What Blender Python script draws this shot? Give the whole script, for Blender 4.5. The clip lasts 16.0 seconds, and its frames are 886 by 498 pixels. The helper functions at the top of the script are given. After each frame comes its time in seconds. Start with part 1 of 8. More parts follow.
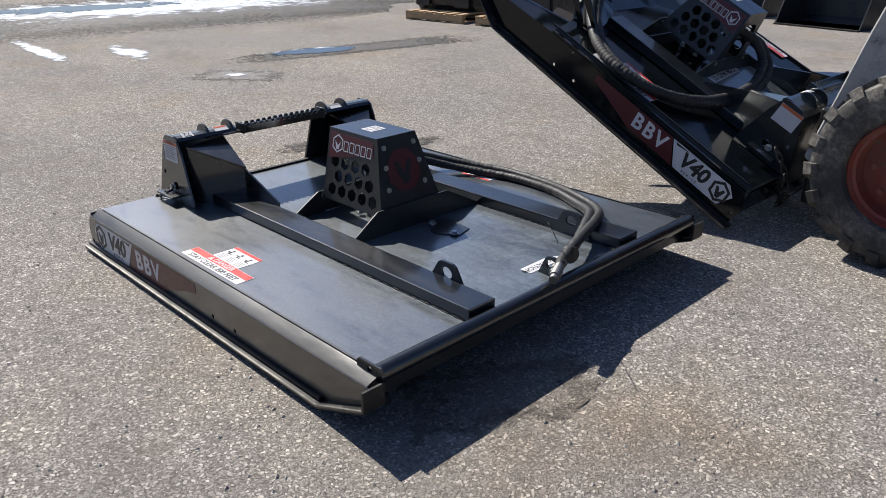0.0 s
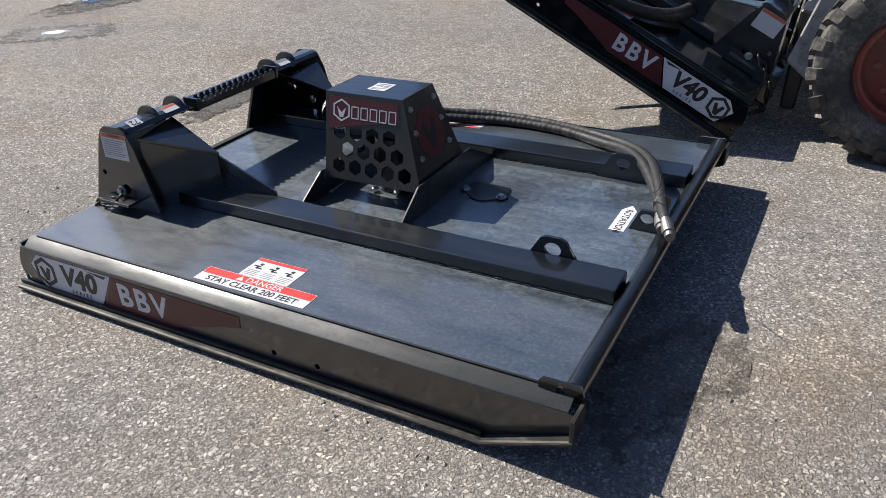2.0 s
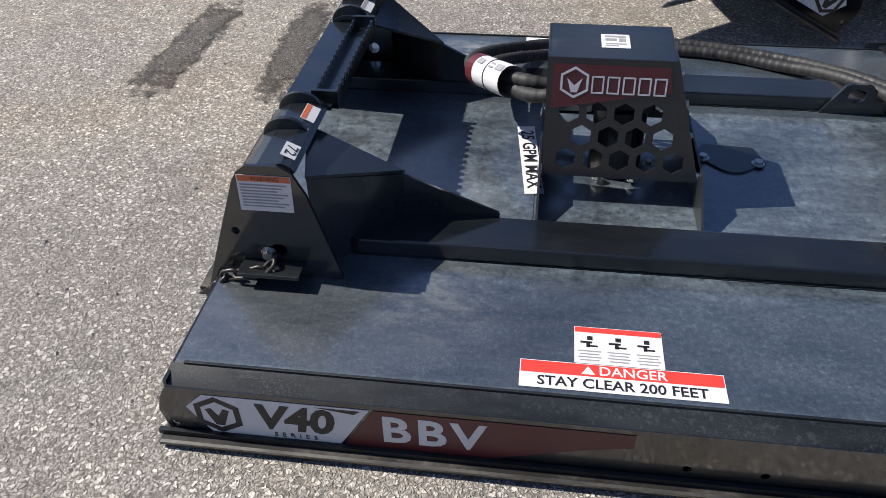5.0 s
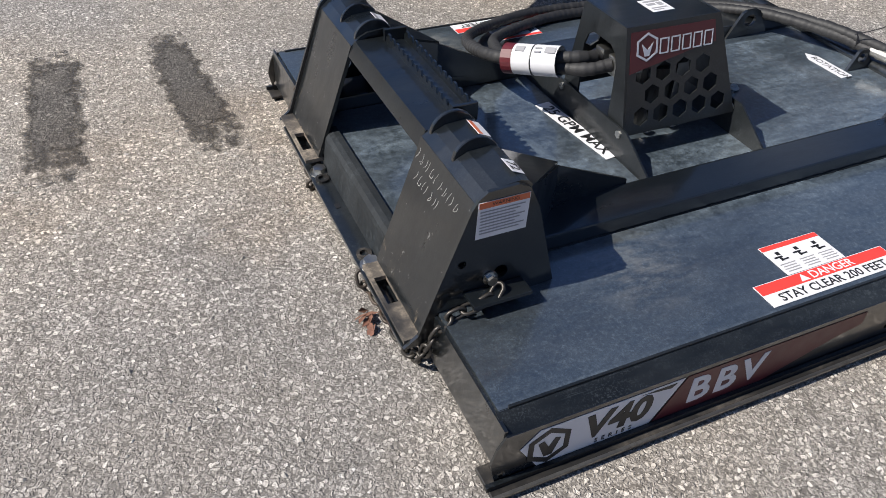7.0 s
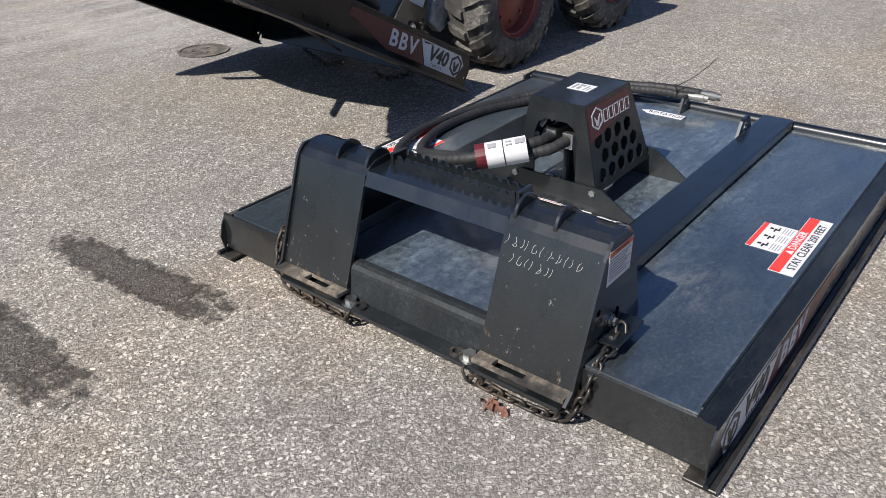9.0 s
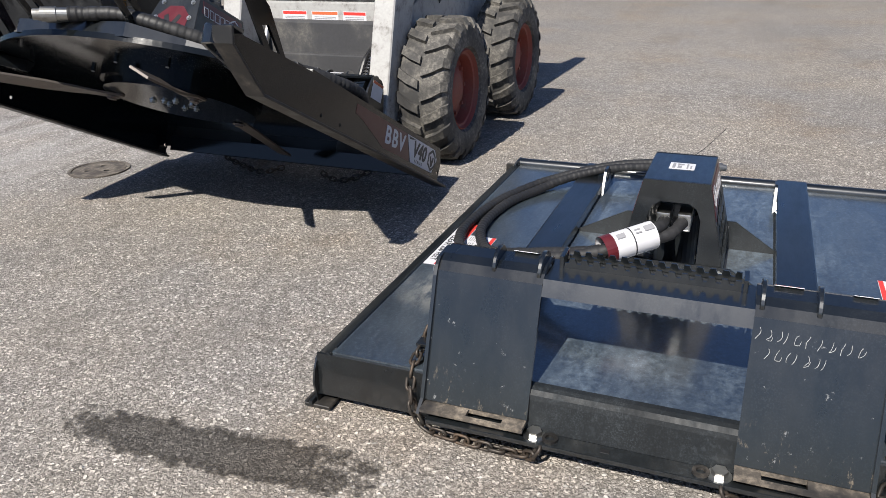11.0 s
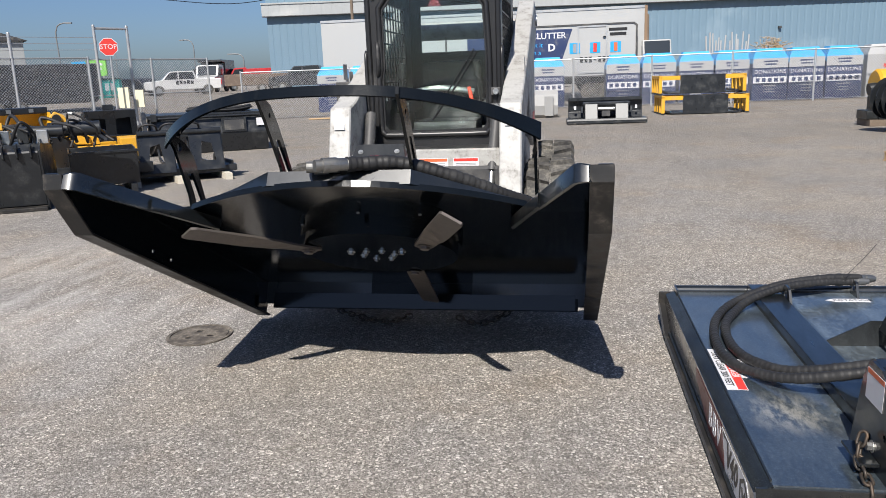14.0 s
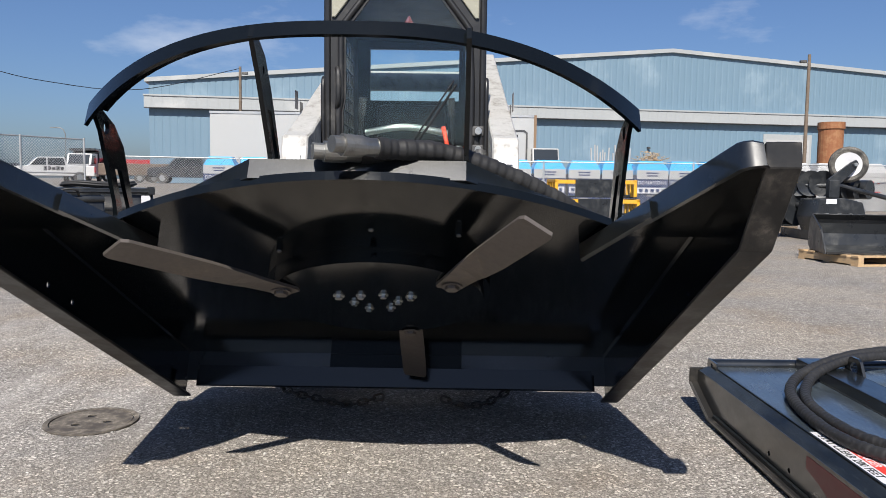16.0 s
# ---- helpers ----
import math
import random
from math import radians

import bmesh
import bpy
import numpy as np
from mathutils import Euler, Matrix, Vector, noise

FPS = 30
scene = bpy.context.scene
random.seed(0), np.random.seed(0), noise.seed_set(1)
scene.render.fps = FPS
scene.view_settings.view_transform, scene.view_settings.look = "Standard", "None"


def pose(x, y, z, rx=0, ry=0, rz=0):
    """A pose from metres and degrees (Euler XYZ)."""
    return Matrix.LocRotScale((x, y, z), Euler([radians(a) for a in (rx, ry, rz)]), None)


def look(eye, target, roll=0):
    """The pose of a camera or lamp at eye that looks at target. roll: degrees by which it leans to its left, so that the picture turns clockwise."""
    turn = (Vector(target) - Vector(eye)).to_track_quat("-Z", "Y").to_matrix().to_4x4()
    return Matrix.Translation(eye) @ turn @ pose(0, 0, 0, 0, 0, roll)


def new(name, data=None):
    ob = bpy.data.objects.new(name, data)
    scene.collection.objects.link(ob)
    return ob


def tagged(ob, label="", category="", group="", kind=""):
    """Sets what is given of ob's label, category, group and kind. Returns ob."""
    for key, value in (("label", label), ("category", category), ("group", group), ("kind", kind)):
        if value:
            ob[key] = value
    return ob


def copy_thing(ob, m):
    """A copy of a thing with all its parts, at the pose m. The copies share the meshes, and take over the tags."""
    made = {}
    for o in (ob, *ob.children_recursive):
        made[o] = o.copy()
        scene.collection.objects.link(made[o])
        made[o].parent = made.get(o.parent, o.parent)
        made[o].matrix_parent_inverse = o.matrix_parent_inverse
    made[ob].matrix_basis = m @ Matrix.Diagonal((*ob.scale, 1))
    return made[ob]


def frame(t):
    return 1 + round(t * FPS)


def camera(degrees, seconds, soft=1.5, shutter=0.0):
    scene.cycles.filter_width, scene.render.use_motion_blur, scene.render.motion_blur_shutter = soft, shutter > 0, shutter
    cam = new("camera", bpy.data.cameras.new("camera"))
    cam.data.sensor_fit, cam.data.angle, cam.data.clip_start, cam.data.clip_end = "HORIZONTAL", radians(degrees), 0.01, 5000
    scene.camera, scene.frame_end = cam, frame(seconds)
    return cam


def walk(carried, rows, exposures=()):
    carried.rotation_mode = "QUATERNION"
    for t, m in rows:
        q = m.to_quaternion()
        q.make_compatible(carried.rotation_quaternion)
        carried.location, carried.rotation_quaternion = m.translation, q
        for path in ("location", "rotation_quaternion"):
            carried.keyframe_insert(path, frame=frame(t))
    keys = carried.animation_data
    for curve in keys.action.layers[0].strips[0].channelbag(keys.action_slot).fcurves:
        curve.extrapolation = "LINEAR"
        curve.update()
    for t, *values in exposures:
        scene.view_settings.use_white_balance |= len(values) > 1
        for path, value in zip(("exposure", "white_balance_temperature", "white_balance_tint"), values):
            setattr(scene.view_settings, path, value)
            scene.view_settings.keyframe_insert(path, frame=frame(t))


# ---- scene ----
cam = camera(60.0, 16.0, soft=0.75)
PATH = [
    (0, (2.547, -2.128, 1.446), (1.231, -0.844, 0.66), -0.1),
    (0.5, (2.308, -2.257, 1.449), (1.099, -0.885, 0.639), -0.8),
    (1, (2.025, -2.396, 1.458), (0.922, -0.957, 0.613), -1.4),
    (1.5, (1.767, -2.376, 1.444), (0.787, -0.884, 0.543), -1.9),
    (2, (1.465, -2.336, 1.441), (0.61, -0.81, 0.472), -2.2),
    (2.5, (1.121, -2.33, 1.448), (0.383, -0.791, 0.407), -2.4),
    (3, (0.844, -2.238, 1.439), (0.21, -0.695, 0.337), -2.6),
    (3.5, (0.616, -2.156, 1.452), (0.07, -0.618, 0.297), -2.8),
    (4, (0.292, -2.147, 1.461), (-0.168, -0.614, 0.262), -2.6),
    (4.5, (0.003, -2.091, 1.465), (-0.35, -0.56, 0.229), -1.9),
    (4.7, (-0.109, -2.041, 1.46), (-0.413, -0.51, 0.209), -1.5),
    (6.8, (-1.419, -1.785, 1.474), (-0.85, -0.364, 0.187), 2.4),
    (7, (-1.584, -1.767, 1.473), (-0.925, -0.375, 0.197), 2.3),
    (7.5, (-1.856, -1.676, 1.487), (-0.992, -0.354, 0.26), 1.7),
    (8, (-2.067, -1.542, 1.489), (-1.023, -0.288, 0.332), 0.8),
    (8.5, (-2.322, -1.443, 1.47), (-1.12, -0.257, 0.398), -0.3),
    (9, (-2.504, -1.334, 1.469), (-1.165, -0.222, 0.484), -1.5),
    (9.2, (-2.552, -1.238, 1.453), (-1.165, -0.16, 0.497), -1.8),
    (11.3, (-2.843, -0.009, 1.385), (-1.101, 0.629, 0.637), -1.0),
    (11.5, (-2.892, 0.114, 1.378), (-1.127, 0.715, 0.655), -0.8),
    (12, (-3.057, 0.408, 1.421), (-1.245, 0.933, 0.758), -0.6),
    (12.5, (-3.125, 0.69, 1.421), (-1.276, 1.16, 0.822), -0.8),
    (13, (-3.185, 0.962, 1.438), (-1.307, 1.389, 0.899), -1.4),
    (13.5, (-3.277, 1.26, 1.431), (-1.375, 1.642, 0.944), -1.9),
    (14, (-3.2, 1.5, 1.404), (-1.275, 1.816, 0.966), -2.2),
    (14.5, (-3.028, 1.72, 1.382), (-1.081, 1.953, 0.988), -2.0),
    (15, (-2.836, 1.922, 1.346), (-0.871, 2.062, 1.001), -1.1),
    (15.5, (-2.611, 2.048, 1.216), (-0.63, 2.106, 0.947), -0.1),
    (16, (-2.404, 2.122, 1.017), (-0.411, 2.123, 0.845), 0.7),
]
walk(cam, [(t, look(eye, target, roll)) for t, eye, target, roll in PATH], [(0, 0.63), (3.5, 0.73), (4.7, 0.76), (9, 0.73), (12.5, 0.74), (16, 0.78)])

# ---- light ----
world = bpy.data.worlds.new("sky")
scene.world = world
world.use_nodes = True
wn = world.node_tree
sky = wn.nodes.new("ShaderNodeTexSky")
sky.sky_type, sky.sun_disc = "NISHITA", False
sky.sun_elevation, sky.sun_rotation = radians(46), radians(276.5)
sky.air_density, sky.dust_density, sky.ozone_density = 1.0, 1.3, 3.0
wn.nodes["Background"].inputs[1].default_value = 0.050
tint = wn.nodes.new("ShaderNodeMix")
tint.data_type, tint.blend_type = "RGBA", "MULTIPLY"
tint.inputs[0].default_value, tint.inputs[7].default_value = 1.0, (0.74, 0.88, 1.15, 1)
# a few thin clouds
cn = wn.nodes.new("ShaderNodeTexNoise")
cn.inputs["Scale"].default_value, cn.inputs["Detail"].default_value, cn.inputs["Roughness"].default_value = 3.0, 7.0, 0.58
cmap = wn.nodes.new("ShaderNodeMapping")
cmap.inputs["Scale"].default_value, cmap.inputs["Location"].default_value = (1.0, 1.0, 3.0), (3.1, 0.4, 0.0)
ctex = wn.nodes.new("ShaderNodeTexCoord")
wn.links.new(ctex.outputs["Generated"], cmap.inputs["Vector"])
wn.links.new(cmap.outputs[0], cn.inputs["Vector"])
cr = wn.nodes.new("ShaderNodeValToRGB")
cr.color_ramp.elements[0].position, cr.color_ramp.elements[1].position = 0.56, 0.80
cr.color_ramp.elements[1].color = (0.55, 0.55, 0.55, 1)
wn.links.new(cn.outputs["Fac"], cr.inputs[0])
cloud = wn.nodes.new("ShaderNodeMix")
cloud.data_type = "RGBA"
cloud.inputs[7].default_value = (11.0, 11.3, 11.8, 1)
wn.links.new(sky.outputs[0], tint.inputs[6])
wn.links.new(cr.outputs[0], cloud.inputs[0])
wn.links.new(tint.outputs[2], cloud.inputs[6])
wn.links.new(cloud.outputs[2], wn.nodes["Background"].inputs[0])
sun = new("sun", bpy.data.lights.new("sun", "SUN"))
sun.data.energy, sun.data.angle, sun.data.color = 4.6, radians(0.53), (1.0, 0.945, 0.865)
sun.matrix_world = look((0, 0, 0), (0.965, -0.11, -1.0))


# ---- materials ----
def node_material(name):
    m = bpy.data.materials.new(name)
    m.use_nodes = True
    return m, m.node_tree, m.node_tree.nodes["Principled BSDF"]


def tex_coords(nt, scale=1.0, world_space=False):
    if world_space:
        return nt.nodes.new("ShaderNodeNewGeometry").outputs["Position"]
    return nt.nodes.new("ShaderNodeTexCoord").outputs["Object"]


def noise_node(nt, vec, scale, detail=4.0, rough=0.55, stretch=None):
    n = nt.nodes.new("ShaderNodeTexNoise")
    n.inputs["Scale"].default_value, n.inputs["Detail"].default_value, n.inputs["Roughness"].default_value = scale, detail, rough
    if stretch:
        mp = nt.nodes.new("ShaderNodeMapping")
        mp.inputs["Scale"].default_value = stretch
        nt.links.new(vec, mp.inputs["Vector"])
        vec = mp.outputs[0]
    nt.links.new(vec, n.inputs["Vector"])
    return n.outputs["Fac"]


def ramp(nt, fac, *stops):
    r = nt.nodes.new("ShaderNodeValToRGB")
    els = r.color_ramp.elements
    while len(els) < len(stops):
        els.new(0.5)
    for e, (p, c) in zip(els, stops):
        e.position = p
        e.color = (c, c, c, 1) if isinstance(c, (int, float)) else (*c, 1)
    nt.links.new(fac, r.inputs[0])
    return r.outputs[0]


def mix(nt, fac, a, b, mode="MIX"):
    m = nt.nodes.new("ShaderNodeMix")
    m.data_type, m.blend_type = "RGBA", mode
    for sock, v in ((m.inputs[0], fac), (m.inputs[6], a), (m.inputs[7], b)):
        if isinstance(v, (int, float)):
            sock.default_value = v
        elif isinstance(v, tuple):
            sock.default_value = (*v, 1)
        else:
            nt.links.new(v, sock)
    return m.outputs[2]


def bump(nt, bsdf, height, strength=0.3, distance=0.002):
    b = nt.nodes.new("ShaderNodeBump")
    b.inputs["Strength"].default_value, b.inputs["Distance"].default_value = strength, distance
    nt.links.new(height, b.inputs["Height"])
    nt.links.new(b.outputs[0], bsdf.inputs["Normal"])


def surface(name, colour, rough=0.5, metal=0.0, wear=None, wear_amount=0.0, grain=60.0, grain_bump=0.1, coat=0.0, rough_spread=0.12,
            wear_scale=3.0, wear_stretch=None):
    """A worn surface: base colour with fine variation, patches of wear or dust of another colour, uneven gloss and fine relief."""
    m, nt, b = node_material(name)
    v = tex_coords(nt, world_space=True)
    fine = noise_node(nt, v, grain, 3.0)
    big = noise_node(nt, v, wear_scale, 6.0, 0.62, wear_stretch)
    lo = tuple(c * 0.82 for c in colour)
    hi = tuple(min(1.0, c * 1.18 + 0.002) for c in colour)
    col = mix(nt, fine, lo, hi)
    rlo, rhi = max(0.02, rough - rough_spread), min(1.0, rough + rough_spread)
    r = ramp(nt, big, (0.3, rlo), (0.7, rhi))
    if wear:
        edge = ramp(nt, big, (0.62 - 0.3 * wear_amount, 0.0), (0.80 - 0.2 * wear_amount, 1.0))
        spots = ramp(nt, noise_node(nt, v, 45.0, 5.0, 0.7), (0.45, 0.0), (0.62, 1.0))
        patch = mix(nt, 1.0, edge, spots, "MULTIPLY")
        haze = mix(nt, 0.35, patch, edge)
        col = mix(nt, haze, col, wear)
        r = mix(nt, haze, r, (0.7, 0.7, 0.7))
    nt.links.new(col, b.inputs["Base Color"])
    nt.links.new(r, b.inputs["Roughness"])
    b.inputs["Metallic"].default_value = metal
    b.inputs["Coat Weight"].default_value = coat
    b.inputs["Coat Roughness"].default_value = 0.08
    if grain_bump:
        bump(nt, b, fine, grain_bump, 0.0015)
    return m


def plain(name, colour, rough=0.5, metal=0.0):
    m, nt, b = node_material(name)
    v = tex_coords(nt)
    n = noise_node(nt, v, 25.0, 4.0)
    nt.links.new(mix(nt, n, tuple(c * 0.9 for c in colour), tuple(min(1, c * 1.08) for c in colour)), b.inputs["Base Color"])
    nt.links.new(ramp(nt, n, (0.3, max(0.02, rough - 0.06)), (0.7, min(1.0, rough + 0.06))), b.inputs["Roughness"])
    b.inputs["Metallic"].default_value = metal
    return m


def edge_alpha(nt, b, v, ragged=10.0, low=0.48, high=0.62, share=0.6, square=False):
    """A patch that thins out unevenly towards its rim."""
    g = nt.nodes.new("ShaderNodeTexCoord").outputs["Generated"]
    off = nt.nodes.new("ShaderNodeVectorMath")
    off.operation = "MULTIPLY_ADD"
    off.inputs[1].default_value, off.inputs[2].default_value = (2.0, 2.0, 0.0), (-1.0, -1.0, 0.0)
    nt.links.new(g, off.inputs[0])
    if square:
        sp = nt.nodes.new("ShaderNodeVectorMath")
        sp.operation = "ABSOLUTE"
        nt.links.new(off.outputs[0], sp.inputs[0])
        xy = nt.nodes.new("ShaderNodeSeparateXYZ")
        nt.links.new(sp.outputs[0], xy.inputs[0])
        mx = nt.nodes.new("ShaderNodeMath")
        mx.operation = "MAXIMUM"
        nt.links.new(xy.outputs[0], mx.inputs[0])
        nt.links.new(xy.outputs[1], mx.inputs[1])
        reach = mx.outputs[0]
    else:
        ln = nt.nodes.new("ShaderNodeVectorMath")
        ln.operation = "LENGTH"
        nt.links.new(off.outputs[0], ln.inputs[0])
        reach = ln.outputs["Value"]
    core = ramp(nt, reach, (0.20, 1.0), (0.98, 0.0))
    f = mix(nt, share, core, noise_node(nt, v, ragged, 9.0, 0.78))
    nt.links.new(ramp(nt, f, (low, 0.0), (high, 1.0)), b.inputs["Alpha"])


def asphalt_material(name="worn_asphalt", damp=0.0, small=True):
    m, nt, b = node_material(name)
    v = tex_coords(nt, world_space=True)
    warp = nt.nodes.new("ShaderNodeTexNoise")
    warp.inputs["Scale"].default_value, warp.inputs["Detail"].default_value = 55.0, 2.0
    nt.links.new(v, warp.inputs["Vector"])
    wmix = nt.nodes.new("ShaderNodeMix")
    wmix.data_type, wmix.blend_type = "RGBA", "LINEAR_LIGHT"
    wmix.inputs[0].default_value = 0.012
    nt.links.new(v, wmix.inputs[6])
    nt.links.new(warp.outputs["Color"], wmix.inputs[7])
    wv = wmix.outputs[2]

    def cells(scale):
        vor = nt.nodes.new("ShaderNodeTexVoronoi")
        vor.inputs["Scale"].default_value = scale
        nt.links.new(wv, vor.inputs["Vector"])
        sep = nt.nodes.new("ShaderNodeSeparateColor")
        nt.links.new(vor.outputs["Color"], sep.inputs[0])
        return vor.outputs["Distance"], sep.outputs[0], sep.outputs[1]

    d1, r1, q1 = cells(66.0)
    d2, r2, q2 = cells(135.0)
    big = ramp(nt, r1, (0.0, (0.25, 0.237, 0.219)), (0.40, (0.45, 0.428, 0.396)), (0.90, (0.60, 0.573, 0.533)), (1.0, (0.70, 0.673, 0.635)))
    small = ramp(nt, r2, (0.0, (0.20, 0.189, 0.174)), (0.45, (0.375, 0.356, 0.330)), (0.90, (0.49, 0.468, 0.436)), (1.0, (0.60, 0.578, 0.545)))
    # only some of the large cells hold a stone, the rest is fine mix
    stone = mix(nt, 1.0, ramp(nt, d1, (0.40, 1.0), (0.46, 0.0)), ramp(nt, q1, (0.30, 0.0), (0.32, 1.0)), "MULTIPLY")
    col = mix(nt, stone, small, big)
    gaps = mix(nt, 1.0, ramp(nt, d2, (0.48, 0.0), (0.72, 0.75)), ramp(nt, stone, (0.0, 1.0), (0.6, 0.0)), "MULTIPLY")
    col = mix(nt, gaps, col, (0.085, 0.080, 0.074))
    rims = ramp(nt, d1, (0.37, 0.0), (0.45, 0.72), (0.55, 0.30))
    col = mix(nt, rims, col, (0.11, 0.104, 0.097))
    mott = ramp(nt, noise_node(nt, v, 11.0, 4.0, 0.65), (0.36, 0.80), (0.64, 1.0))
    col = mix(nt, 1.0, col, mott, "MULTIPLY")
    pits = ramp(nt, noise_node(nt, v, 38.0, 4.0, 0.7), (0.58, 0.0), (0.66, 0.66))
    col = mix(nt, pits, col, (0.075, 0.069, 0.061))
    broad = noise_node(nt, v, 0.55, 5.0, 0.6)
    col = mix(nt, ramp(nt, broad, (0.40, 0.0), (0.68, 1.0)), col, mix(nt, 1.0, col, (1.22, 1.16, 1.06), "MULTIPLY"))
    stain = noise_node(nt, v, 1.7, 6.0, 0.65)
    col = mix(nt, ramp(nt, stain, (0.52, 0.0), (0.72, 0.42)), col, (0.13, 0.121, 0.110))
    lanes = noise_node(nt, v, 0.35, 6.0, 0.62, (0.25, 1.6, 1.0))
    col = mix(nt, ramp(nt, lanes, (0.48, 0.0), (0.68, 0.40)), col, (0.15, 0.138, 0.124))
    # a pale film of dried salt beside the drain
    near = nt.nodes.new("ShaderNodeVectorMath")
    near.operation = "DISTANCE"
    near.inputs[1].default_value = (1.4, 5.3, 0.0)
    nt.links.new(v, near.inputs[0])
    far = nt.nodes.new("ShaderNodeMapRange")
    far.inputs[1].default_value, far.inputs[2].default_value, far.inputs[3].default_value, far.inputs[4].default_value = 0.6, 2.6, 1.0, 0.0
    nt.links.new(near.outputs["Value"], far.inputs[0])
    film = ramp(nt, noise_node(nt, v, 1.6, 6.0, 0.65, (0.5, 2.0, 1.0)), (0.42, 0.0), (0.62, 0.75))
    col = mix(nt, mix(nt, 1.0, film, far.outputs[0], "MULTIPLY"), col, mix(nt, 0.35, col, (0.72, 0.70, 0.67)))
    col = mix(nt, 1.0, col, (0.995, 0.985, 0.995), "MULTIPLY")
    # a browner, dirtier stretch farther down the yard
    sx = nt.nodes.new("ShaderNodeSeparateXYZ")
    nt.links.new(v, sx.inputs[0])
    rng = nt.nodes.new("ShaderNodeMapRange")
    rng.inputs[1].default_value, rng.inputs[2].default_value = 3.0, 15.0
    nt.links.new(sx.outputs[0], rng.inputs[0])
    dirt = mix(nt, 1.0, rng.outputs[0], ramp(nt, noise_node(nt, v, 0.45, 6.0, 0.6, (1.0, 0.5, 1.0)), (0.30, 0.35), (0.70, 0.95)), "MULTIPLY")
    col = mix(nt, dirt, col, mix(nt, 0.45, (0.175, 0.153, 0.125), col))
    # rusty specks of leaked water and scattered dark spots
    spots = ramp(nt, noise_node(nt, v, 7.0, 5.0, 0.7), (0.66, 0.0), (0.74, 0.45))
    col = mix(nt, spots, col, (0.10, 0.085, 0.07))
    rust = ramp(nt, noise_node(nt, v, 0.9, 5.0, 0.6, (1.0, 1.0, 1.0)), (0.52, 0.0), (0.74, 0.55))
    col = mix(nt, rust, col, mix(nt, 1.0, col, (1.0, 0.84, 0.67), "MULTIPLY"))
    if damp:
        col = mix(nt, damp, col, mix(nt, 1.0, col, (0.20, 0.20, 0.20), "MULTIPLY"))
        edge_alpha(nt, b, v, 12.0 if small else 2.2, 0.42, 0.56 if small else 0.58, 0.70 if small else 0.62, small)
    nt.links.new(col, b.inputs["Base Color"])
    b.inputs["Roughness"].default_value = 0.6 if damp else 0.9
    b.inputs["Specular IOR Level"].default_value = 0.25
    h = mix(nt, 0.6, ramp(nt, d2, (0.0, 1.0), (0.7, 0.0)), stone)
    bump(nt, b, h, 1.0, 0.0075)
    return m


